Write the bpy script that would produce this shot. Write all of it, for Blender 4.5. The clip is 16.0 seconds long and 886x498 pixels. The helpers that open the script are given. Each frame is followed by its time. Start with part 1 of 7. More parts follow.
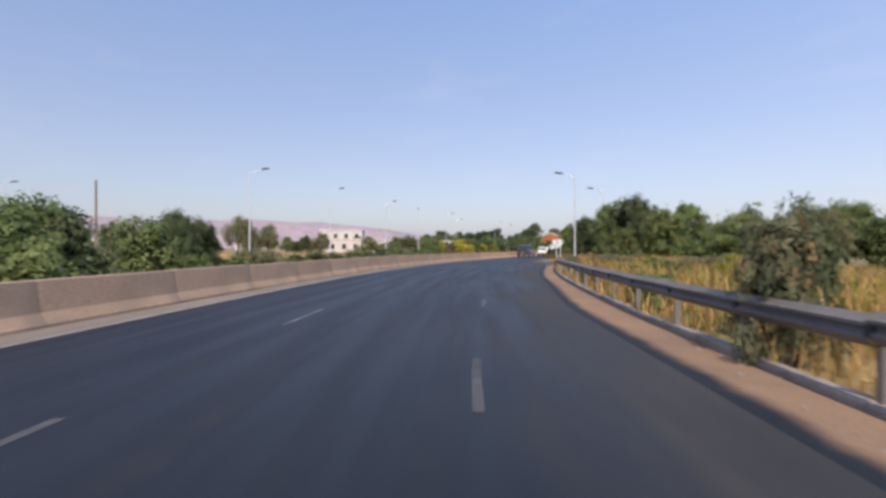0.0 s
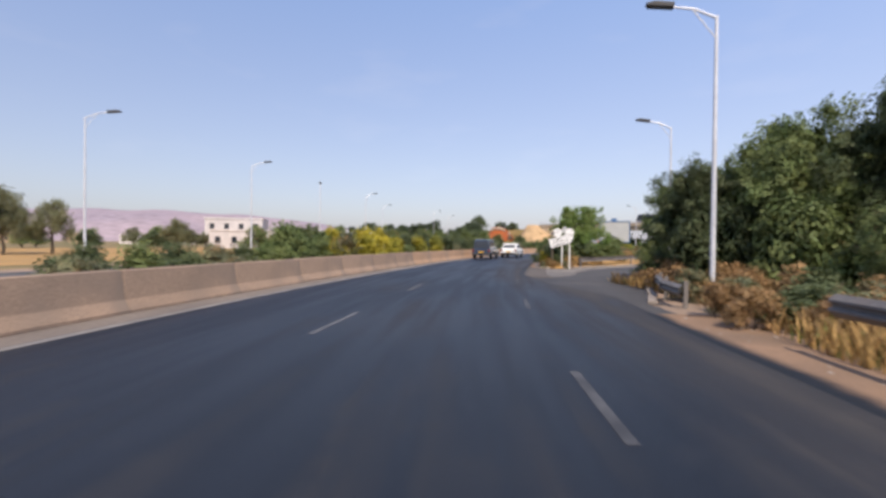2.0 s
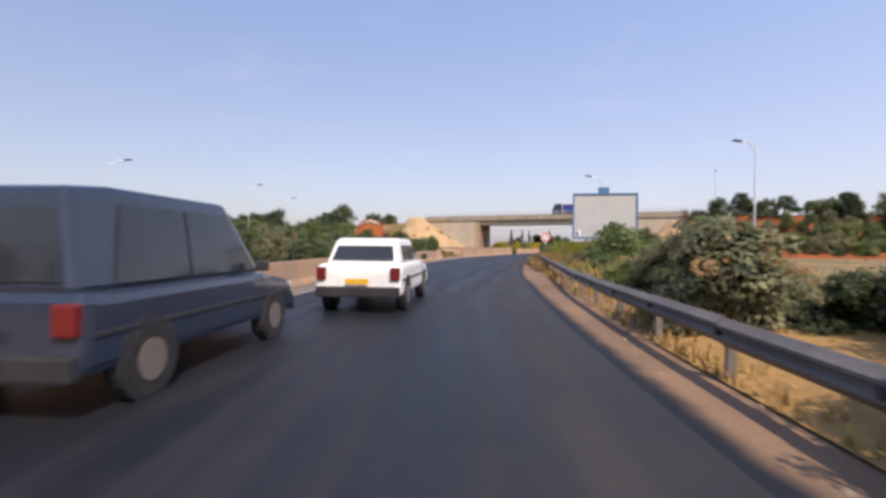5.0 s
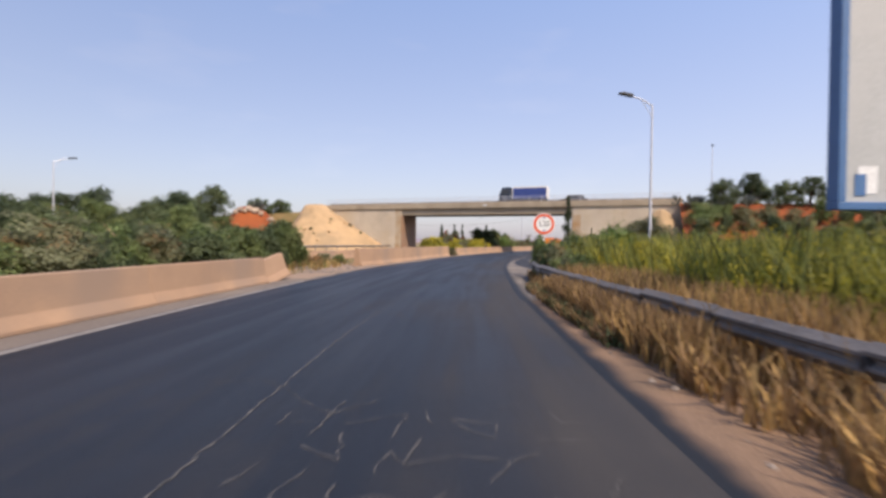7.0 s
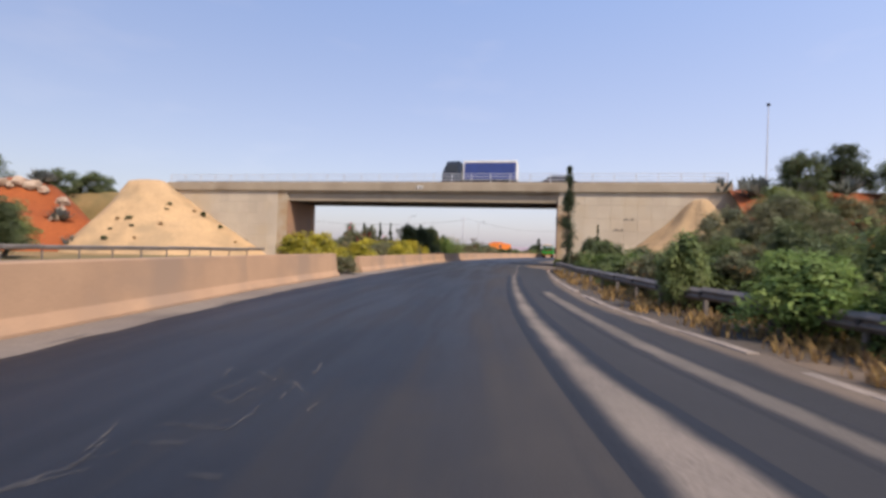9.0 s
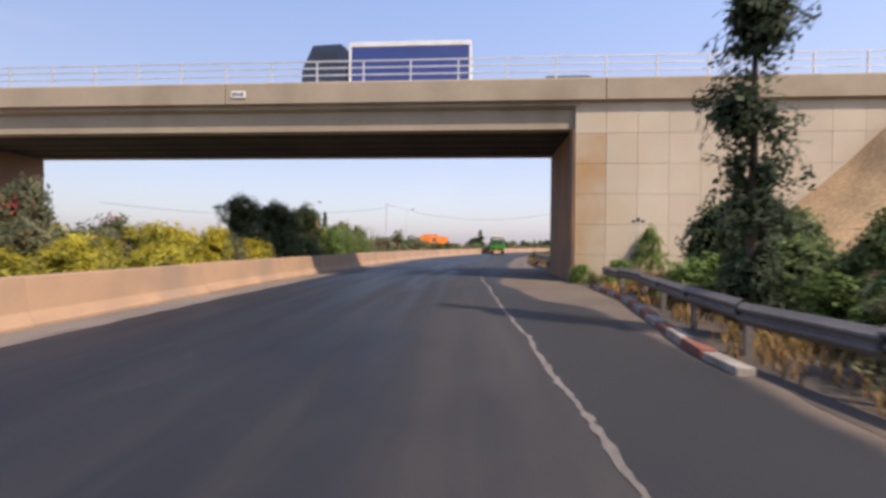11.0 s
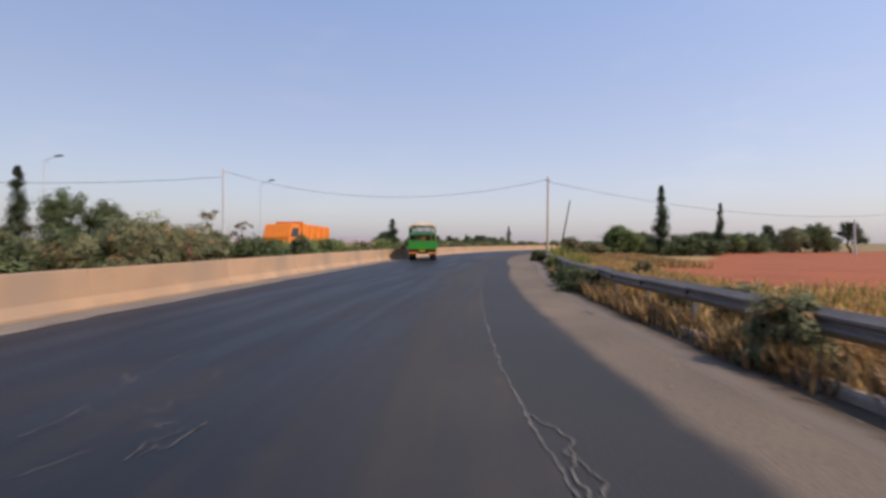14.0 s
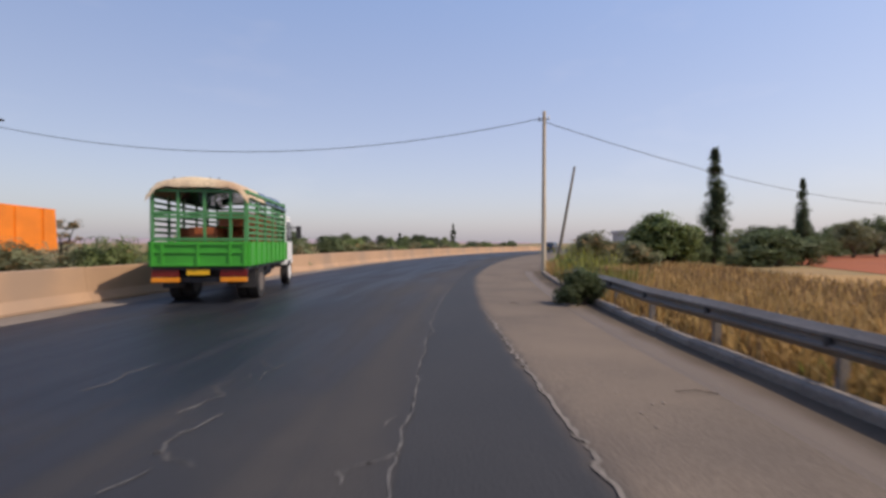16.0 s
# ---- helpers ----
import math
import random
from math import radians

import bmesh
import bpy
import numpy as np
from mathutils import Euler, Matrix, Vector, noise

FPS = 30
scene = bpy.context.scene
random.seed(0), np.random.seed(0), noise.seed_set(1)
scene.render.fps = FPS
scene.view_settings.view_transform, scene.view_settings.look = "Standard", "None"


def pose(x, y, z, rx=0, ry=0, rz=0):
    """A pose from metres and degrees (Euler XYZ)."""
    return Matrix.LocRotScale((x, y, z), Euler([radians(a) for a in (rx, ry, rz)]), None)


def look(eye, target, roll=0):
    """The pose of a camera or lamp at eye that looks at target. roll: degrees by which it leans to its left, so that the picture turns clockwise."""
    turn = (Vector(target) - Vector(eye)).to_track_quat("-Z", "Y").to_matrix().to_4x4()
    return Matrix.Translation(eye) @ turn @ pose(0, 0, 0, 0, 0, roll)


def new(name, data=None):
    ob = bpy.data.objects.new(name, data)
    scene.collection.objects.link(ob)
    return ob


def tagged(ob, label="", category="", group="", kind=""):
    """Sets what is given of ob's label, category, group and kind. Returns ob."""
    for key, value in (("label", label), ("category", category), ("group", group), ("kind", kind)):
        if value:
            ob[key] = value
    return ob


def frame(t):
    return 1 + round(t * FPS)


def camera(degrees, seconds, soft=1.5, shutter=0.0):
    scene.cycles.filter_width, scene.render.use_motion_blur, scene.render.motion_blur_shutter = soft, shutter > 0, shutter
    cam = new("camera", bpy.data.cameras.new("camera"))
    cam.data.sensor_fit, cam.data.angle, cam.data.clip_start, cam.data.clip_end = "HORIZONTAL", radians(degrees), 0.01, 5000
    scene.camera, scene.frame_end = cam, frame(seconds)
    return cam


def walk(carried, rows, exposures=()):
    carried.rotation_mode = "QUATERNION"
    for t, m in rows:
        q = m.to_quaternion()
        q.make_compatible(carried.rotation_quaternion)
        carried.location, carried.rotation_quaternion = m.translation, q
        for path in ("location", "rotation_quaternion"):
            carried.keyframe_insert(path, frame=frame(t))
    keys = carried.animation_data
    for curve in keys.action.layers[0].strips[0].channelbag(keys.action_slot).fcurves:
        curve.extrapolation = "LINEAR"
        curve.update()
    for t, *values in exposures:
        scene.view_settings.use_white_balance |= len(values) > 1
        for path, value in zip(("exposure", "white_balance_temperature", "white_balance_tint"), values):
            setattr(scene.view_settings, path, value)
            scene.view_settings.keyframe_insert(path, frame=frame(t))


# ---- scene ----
# ---------------------------------------------------------------- camera
cam = camera(85.0, 16.0, soft=3.1, shutter=0.15)
ROWS = [
    (0.0, 0.00, 0.00, 1.78, -0.13, -0.08), (0.5, 0.13, 6.92, 0.35, -0.61, -0.94), (1.0, 0.30, 13.78, -0.97, 0.04, -0.42),
    (1.5, 0.78, 20.54, -2.65, 0.05, -0.36), (2.0, 1.49, 27.25, -5.80, -0.60, -0.64), (2.5, 2.49, 33.91, -8.94, -0.56, 0.48),
    (3.0, 3.74, 40.47, -11.18, -1.04, 0.18), (3.5, 5.30, 46.90, -12.21, -0.43, -0.62), (4.0, 6.99, 53.30, -14.47, -0.52, -0.50),
    (4.5, 8.99, 59.61, -17.29, -0.52, -0.50), (5.0, 11.29, 65.82, -20.20, -0.52, -0.50), (5.5, 13.90, 71.90, -22.92, -0.52, -0.50),
    (6.0, 16.74, 77.87, -25.10, -0.52, -0.50), (6.5, 19.74, 83.77, -27.07, -0.37, -0.08), (7.0, 22.88, 89.59, -28.87, -0.77, -0.68),
    (7.5, 26.20, 95.32, -30.31, -0.64, -0.72), (8.0, 29.78, 100.86, -31.86, -0.13, -0.32), (8.5, 33.53, 106.32, -34.16, 0.22, -0.54),
    (9.0, 37.49, 111.58, -36.79, -0.12, -1.79), (9.5, 41.64, 116.56, -39.40, -0.52, -0.50), (10.0, 45.95, 121.29, -42.00, -0.52, -0.50),
    (10.5, 50.42, 125.81, -43.83, -0.52, -0.50), (11.0, 54.97, 130.21, -44.67, -0.52, -0.50), (11.5, 59.55, 134.57, -44.68, -0.95, -0.20),
    (12.0, 64.22, 138.81, -45.49, -0.89, -0.64), (12.5, 68.91, 143.00, -47.22, -1.17, 0.54), (13.0, 73.74, 147.00, -49.62, -0.19, 1.49),
    (13.5, 78.71, 150.76, -52.21, -0.62, -0.93), (14.0, 83.73, 154.28, -54.53, -0.82, -0.15), (14.5, 88.79, 157.51, -57.27, -1.47, -0.48),
    (15.0, 93.90, 160.43, -59.86, -1.48, -1.24), (15.5, 99.08, 163.24, -60.63, -0.67, -0.86), (16.0, 104.28, 165.98, -61.47, -0.71, -0.07)]
EYE = 1.30
walk(cam, [(t, pose(x, y, EYE, 90 + p, r, a)) for t, x, y, a, p, r in ROWS],
     exposures=[(0.0, 0.32, 6600, 10.5), (1.5, 0.32, 6650, 10.5), (2.5, 0.36, 6750, 12), (3.5, 0.34, 6850, 14), (9.0, 0.30, 6900, 13.5), (10.4, 0.28, 6900, 13.5), (11.4, 0.58, 6850, 14), (12.0, 0.72, 6900, 9.5), (12.5, 0.60, 6950, 8), (13.2, 0.12, 6850, 11), (14.0, 0.08, 6950, 12), (16.0, 0.04, 6950, 12)])

# ---------------------------------------------------------------- light
SUN_FROM = Vector((0.09, -1.0, 0.0)).normalized()
SUN_EL = radians(50)
world = bpy.data.worlds.new("sky")
scene.world = world
world.use_nodes = True
wn, wl = world.node_tree.nodes, world.node_tree.links
sky = wn.new("ShaderNodeTexSky")
sky.sky_type = "NISHITA"
sky.sun_disc = False
sky.sun_elevation = SUN_EL
sky.sun_rotation = math.atan2(SUN_FROM.x, SUN_FROM.y)
sky.air_density, sky.dust_density, sky.ozone_density = 1.0, 2.0, 1.5
wn["Background"].inputs["Strength"].default_value = 0.15
haze = wn.new("ShaderNodeMix")
haze.data_type = "RGBA"
haze.inputs["Factor"].default_value = 0.5
# a lavender haze low down that turns to clear blue overhead, with a few faint wisps
wc, wz, wr = wn.new("ShaderNodeTexCoord"), wn.new("ShaderNodeSeparateXYZ"), wn.new("ShaderNodeValToRGB")
wl.new(wc.outputs["Generated"], wz.inputs[0])
wl.new(wz.outputs["Z"], wr.inputs[0])
wr.color_ramp.elements[0].position, wr.color_ramp.elements[1].position = 0.0, 0.55
wr.color_ramp.elements[0].color, wr.color_ramp.elements[1].color = (0.60, 0.57, 0.70, 1), (0.29, 0.47, 0.94, 1)
scale_up = wn.new("ShaderNodeMix")
scale_up.data_type, scale_up.blend_type = "RGBA", "MULTIPLY"
scale_up.inputs["Factor"].default_value = 1.0
scale_up.inputs["B"].default_value = (6.0, 6.0, 6.0, 1)
wl.new(wr.outputs[0], scale_up.inputs["A"])
cm, cl, cr, cx = wn.new("ShaderNodeMapping"), wn.new("ShaderNodeTexNoise"), wn.new("ShaderNodeMapRange"), wn.new("ShaderNodeMix")
cm.inputs["Scale"].default_value = (3.0, 3.0, 9.0)
cl.inputs["Scale"].default_value, cl.inputs["Detail"].default_value = 1.6, 7
wl.new(wc.outputs["Generated"], cm.inputs[0])
wl.new(cm.outputs[0], cl.inputs["Vector"])
wl.new(cl.outputs[0], cr.inputs["Value"])
cr.inputs["From Min"].default_value, cr.inputs["From Max"].default_value, cr.inputs["To Max"].default_value = 0.58, 0.80, 0.18
cx.data_type = "RGBA"
cx.inputs["B"].default_value = (5.4, 5.0, 5.6, 1)
wl.new(cr.outputs[0], cx.inputs["Factor"])
wl.new(scale_up.outputs["Result"], cx.inputs["A"])
wl.new(cx.outputs["Result"], haze.inputs["B"])
wl.new(sky.outputs[0], haze.inputs["A"])
# the sky grows paler round towards the sun's side
side, span, glow = wn.new("ShaderNodeVectorMath"), wn.new("ShaderNodeMapRange"), wn.new("ShaderNodeVectorMath")
side.operation, glow.operation = "DOT_PRODUCT", "SCALE"
side.inputs[1].default_value = (0.87, -0.5, 0.0)
span.inputs["From Min"].default_value, span.inputs["From Max"].default_value = -1.0, 1.0
span.inputs["To Min"].default_value, span.inputs["To Max"].default_value = 0.86, 1.22
wl.new(wc.outputs["Generated"], side.inputs[0])
wl.new(side.outputs["Value"], span.inputs["Value"])
wl.new(haze.outputs["Result"], glow.inputs[0])
wl.new(span.outputs[0], glow.inputs["Scale"])
wl.new(glow.outputs["Vector"], wn["Background"].inputs["Color"])
sun_data = bpy.data.lights.new("sun", "SUN")
sun_data.energy, sun_data.angle, sun_data.color = 3.9, radians(0.6), (1.0, 0.87, 0.72)
sun = new("sun", sun_data)
sun.matrix_world = look((0, 0, 60), Vector((0, 0, 60)) - SUN_FROM * math.cos(SUN_EL) - Vector((0, 0, math.sin(SUN_EL))))


# ---------------------------------------------------------------- materials
def material(name, c1, c2=None, scale=3.0, rough=0.8, bump=0.0, metallic=0.0, grain=40.0, stain=None, vary=0.0, island=0.0, coords="Object", spec=0.5, stretch=(1, 1, 1), grit=0.22):
    """Two colours mixed by a large noise, a fine grain over it, bump, and a lightness that differs from object to object or leaf to leaf."""
    m = bpy.data.materials.new(name)
    m.use_nodes = True
    n, l = m.node_tree.nodes, m.node_tree.links
    b = n["Principled BSDF"]
    b.inputs["Roughness"].default_value, b.inputs["Metallic"].default_value = rough, metallic
    b.inputs["Specular IOR Level"].default_value = spec
    tc, mp = n.new("ShaderNodeTexCoord"), n.new("ShaderNodeMapping")
    mp.inputs["Scale"].default_value = stretch
    l.new(tc.outputs[coords], mp.inputs[0])
    big = n.new("ShaderNodeTexNoise")
    big.inputs["Scale"].default_value, big.inputs["Detail"].default_value = scale, 6
    l.new(mp.outputs[0], big.inputs["Vector"])
    ramp = n.new("ShaderNodeValToRGB")
    ramp.color_ramp.elements[0].position, ramp.color_ramp.elements[1].position = 0.36, 0.64
    l.new(big.outputs[0], ramp.inputs[0])
    mix = n.new("ShaderNodeMix")
    mix.data_type = "RGBA"
    mix.inputs["A"].default_value, mix.inputs["B"].default_value = (*c1, 1), (*(c2 or c1), 1)
    l.new(ramp.outputs[0], mix.inputs["Factor"])
    fine = n.new("ShaderNodeTexNoise")
    fine.inputs["Scale"].default_value, fine.inputs["Detail"].default_value = grain, 4
    l.new(mp.outputs[0], fine.inputs["Vector"])
    gr = n.new("ShaderNodeMapRange")
    gr.inputs["From Min"].default_value, gr.inputs["From Max"].default_value = 0.3, 0.7
    gr.inputs["To Min"].default_value, gr.inputs["To Max"].default_value = 1 - grit, 1 + grit
    l.new(fine.outputs[0], gr.inputs["Value"])
    last = gr.outputs[0]
    for amount, node, out in ((vary, "ShaderNodeObjectInfo", "Random"), (island, "ShaderNodeNewGeometry", "Random Per Island")):
        if amount:
            src, mr, mu = n.new(node), n.new("ShaderNodeMapRange"), n.new("ShaderNodeMath")
            mr.inputs["To Min"].default_value, mr.inputs["To Max"].default_value = 1 - amount, 1 + amount
            mu.operation = "MULTIPLY"
            l.new(src.outputs[out], mr.inputs["Value"])
            l.new(mr.outputs[0], mu.inputs[0])
            l.new(last, mu.inputs[1])
            last = mu.outputs[0]
    tint = n.new("ShaderNodeMix")
    tint.data_type, tint.blend_type = "RGBA", "MULTIPLY"
    tint.inputs["Factor"].default_value = 1
    l.new(mix.outputs["Result"], tint.inputs["A"])
    l.new(last, tint.inputs["B"])
    colour = tint.outputs["Result"]
    if stain:
        st, sr, sm = n.new("ShaderNodeTexNoise"), n.new("ShaderNodeValToRGB"), n.new("ShaderNodeMix")
        st.inputs["Scale"].default_value, st.inputs["Detail"].default_value = scale * 0.37 + 0.11, 8
        sr.color_ramp.elements[0].position, sr.color_ramp.elements[1].position = 0.52, 0.7
        sm.data_type = "RGBA"
        sm.inputs["B"].default_value = (*stain, 1)
        l.new(mp.outputs[0], st.inputs["Vector"])
        l.new(st.outputs[0], sr.inputs[0])
        l.new(sr.outputs[0], sm.inputs["Factor"])
        l.new(colour, sm.inputs["A"])
        colour = sm.outputs["Result"]
    l.new(colour, b.inputs["Base Color"])
    if bump:
        bp = n.new("ShaderNodeBump")
        bp.inputs["Strength"].default_value, bp.inputs["Distance"].default_value = bump, 0.02
        l.new(fine.outputs[0], bp.inputs["Height"])
        l.new(bp.outputs[0], b.inputs["Normal"])
    return m


def leafy(name, c1, c2, vary=0.2, island=0.28, leaf=0.0):
    """Thin translucent growth; leaf: the size of the single leaves that a spray breaks up into, with gaps between."""
    m = material(name, c1, c2, scale=0.9, rough=0.6, grain=9, vary=vary, island=island, spec=0.25)
    n, l = m.node_tree.nodes, m.node_tree.links
    b, out = n["Principled BSDF"], n["Material Output"]
    tr, ad = n.new("ShaderNodeBsdfTranslucent"), n.new("ShaderNodeMixShader")
    ad.inputs[0].default_value = 0.42
    l.new(b.inputs["Base Color"].links[0].from_socket, tr.inputs["Color"])
    l.new(b.outputs[0], ad.inputs[1])
    l.new(tr.outputs[0], ad.inputs[2])
    l.new(ad.outputs[0], out.inputs["Surface"])
    if leaf:
        tc, vo, lt, clear, cut = (n.new(k) for k in ("ShaderNodeTexCoord", "ShaderNodeTexVoronoi", "ShaderNodeMath", "ShaderNodeBsdfTransparent", "ShaderNodeMixShader"))
        l.new(tc.outputs["Object"], vo.inputs["Vector"])
        vo.inputs["Scale"].default_value = 1 / leaf
        lt.operation = "LESS_THAN"
        lt.inputs[1].default_value = 0.44
        l.new(vo.outputs["Distance"], lt.inputs[0])
        l.new(lt.outputs[0], cut.inputs[0])
        l.new(clear.outputs[0], cut.inputs[1])
        l.new(ad.outputs[0], cut.inputs[2])
        l.new(cut.outputs[0], out.inputs["Surface"])
        # leaves of one spray differ a little
        tint = b.inputs["Base Color"].links[0].from_socket
        mr, mu = n.new("ShaderNodeMapRange"), n.new("ShaderNodeMix")
        mr.inputs["To Min"].default_value, mr.inputs["To Max"].default_value = 0.72, 1.28
        l.new(vo.outputs["Color"], mr.inputs["Value"])
        mu.data_type, mu.blend_type = "RGBA", "MULTIPLY"
        mu.inputs["Factor"].default_value = 1
        l.new(tint, mu.inputs["A"])
        l.new(mr.outputs[0], mu.inputs["B"])
        l.new(mu.outputs["Result"], b.inputs["Base Color"])
        l.new(mu.outputs["Result"], tr.inputs["Color"])
    return m


def edged(name, inner, outer, width, rough=0.85, grain=40):
    """Ground that changes from one look to another across a ragged edge; the attribute "edge" is the distance beyond it."""
    m = material(name, *outer[:2], scale=0.6, rough=0.95, bump=0.35, grain=grain, stain=outer[2], spec=0.2)
    n, l = m.node_tree.nodes, m.node_tree.links
    b = n["Principled BSDF"]
    at, no, tc, ad, mr, mx, bg, mi = (n.new(k) for k in ("ShaderNodeAttribute", "ShaderNodeTexNoise", "ShaderNodeTexCoord", "ShaderNodeMath", "ShaderNodeMapRange", "ShaderNodeMix", "ShaderNodeTexNoise", "ShaderNodeMix"))
    at.attribute_name = "edge"
    no.inputs["Scale"].default_value, no.inputs["Detail"].default_value = 1.7, 9
    l.new(tc.outputs["Object"], no.inputs["Vector"])
    ad.operation = "MULTIPLY_ADD"
    ad.inputs[1].default_value = width * 1.5
    l.new(no.outputs[0], ad.inputs[0])
    l.new(at.outputs["Fac"], ad.inputs[2])
    mr.interpolation_type = "SMOOTHSTEP"
    mr.inputs["From Min"].default_value, mr.inputs["From Max"].default_value = width * 0.0, width * 1.75
    l.new(ad.outputs[0], mr.inputs["Value"])
    bg.inputs["Scale"].default_value, bg.inputs["Detail"].default_value = 0.5, 6
    l.new(tc.outputs["Object"], bg.inputs["Vector"])
    mi.data_type = mx.data_type = "RGBA"
    mi.inputs["A"].default_value, mi.inputs["B"].default_value = (*inner[0], 1), (*inner[1], 1)
    l.new(bg.outputs[0], mi.inputs["Factor"])
    l.new(mr.outputs[0], mx.inputs["Factor"])
    l.new(mi.outputs["Result"], mx.inputs["A"])
    l.new(b.inputs["Base Color"].links[0].from_socket, mx.inputs["B"])
    l.new(mx.outputs["Result"], b.inputs["Base Color"])
    rr = n.new("ShaderNodeMapRange")
    rr.inputs["To Min"].default_value, rr.inputs["To Max"].default_value = 0.64, 0.95
    l.new(mr.outputs[0], rr.inputs["Value"])
    l.new(rr.outputs[0], b.inputs["Roughness"])
    return m


def glossy(name, c, rough=0.3, metallic=0.0, coat=0.0):
    m = material(name, c, tuple(v * 0.85 for v in c), scale=1.5, rough=rough, metallic=metallic, grain=60)
    m.node_tree.nodes["Principled BSDF"].inputs["Coat Weight"].default_value = coat
    return m


def road_surface(name):
    """Dark laid asphalt, worn grey towards its right rim and further along the road, with long streaks from the wheels. Attributes: along, across and rim, the distance from the right rim."""
    m = bpy.data.materials.new(name)
    m.use_nodes = True
    n, l = m.node_tree.nodes, m.node_tree.links
    b = n["Principled BSDF"]

    def attr(key):
        a = n.new("ShaderNodeAttribute")
        a.attribute_name = key
        return a.outputs["Fac"]

    def smooth(src, x0, x1, y0, y1):
        r = n.new("ShaderNodeMapRange")
        r.interpolation_type = "SMOOTHSTEP"
        for key, v in zip(("From Min", "From Max", "To Min", "To Max"), (x0, x1, y0, y1)):
            r.inputs[key].default_value = v
        l.new(src, r.inputs["Value"])
        return r.outputs[0]

    def calc(op, p, q):
        k = n.new("ShaderNodeMath")
        k.operation = op
        for i, v in enumerate((p, q)):
            if isinstance(v, (int, float)):
                k.inputs[i].default_value = v
            else:
                l.new(v, k.inputs[i])
        return k.outputs[0]

    def cloud(vector, scale, detail=6):
        t = n.new("ShaderNodeTexNoise")
        t.inputs["Scale"].default_value, t.inputs["Detail"].default_value = scale, detail
        l.new(vector, t.inputs["Vector"])
        return t.outputs[0]

    tc = n.new("ShaderNodeTexCoord").outputs["Object"]
    flow = n.new("ShaderNodeCombineXYZ")
    along, across, rim = attr("along"), attr("across"), attr("rim")
    l.new(calc("MULTIPLY", along, 0.10), flow.inputs[0])
    l.new(calc("MULTIPLY", across, 1.5), flow.inputs[1])
    streak, big, mid, fine = cloud(flow.outputs[0], 1.3, 8), cloud(tc, 0.22), cloud(tc, 2.3), cloud(tc, 85, 3)
    # wear: beside the rim, along the later stretch, in streaks and patches
    wear = calc("ADD", smooth(rim, 0.1, 2.6, 0.60, 0.0), smooth(along, 118, 175, 0.0, 0.13))
    wear = calc("ADD", wear, smooth(streak, 0.40, 0.66, -0.10, 0.15))
    wear = calc("ADD", wear, smooth(big, 0.42, 0.64, -0.10, 0.16))
    wear = calc("ADD", wear, smooth(mid, 0.5, 0.72, 0.0, 0.10))
    # left lanes get an extra darkening in the colour, apart from wear
    wear = calc("ADD", wear, smooth(across, -4.6, -1.6, -0.10, 0.0))
    mix = n.new("ShaderNodeMix")
    mix.data_type, mix.clamp_factor = "RGBA", True
    mix.inputs["A"].default_value, mix.inputs["B"].default_value = (0.0112, 0.0136, 0.0192, 1), (0.055, 0.050, 0.047, 1)
    l.new(wear, mix.inputs["Factor"])
    tint = n.new("ShaderNodeMix")
    tint.data_type, tint.blend_type = "RGBA", "MULTIPLY"
    tint.inputs["Factor"].default_value = 1
    l.new(mix.outputs["Result"], tint.inputs["A"])
    l.new(smooth(fine, 0.3, 0.7, 0.66, 1.36), tint.inputs["B"])
    l.new(tint.outputs["Result"], b.inputs["Base Color"])
    b.inputs["Specular IOR Level"].default_value = 0.24
    # the wheel tracks are polished a little
    l.new(calc("ADD", smooth(wear, 0.0, 0.8, 0.50, 0.74), smooth(streak, 0.35, 0.65, -0.05, 0.05)), b.inputs["Roughness"])
    bp = n.new("ShaderNodeBump")
    bp.inputs["Strength"].default_value, bp.inputs["Distance"].default_value = 0.3, 0.012
    l.new(fine, bp.inputs["Height"])
    l.new(bp.outputs[0], b.inputs["Normal"])
    return m


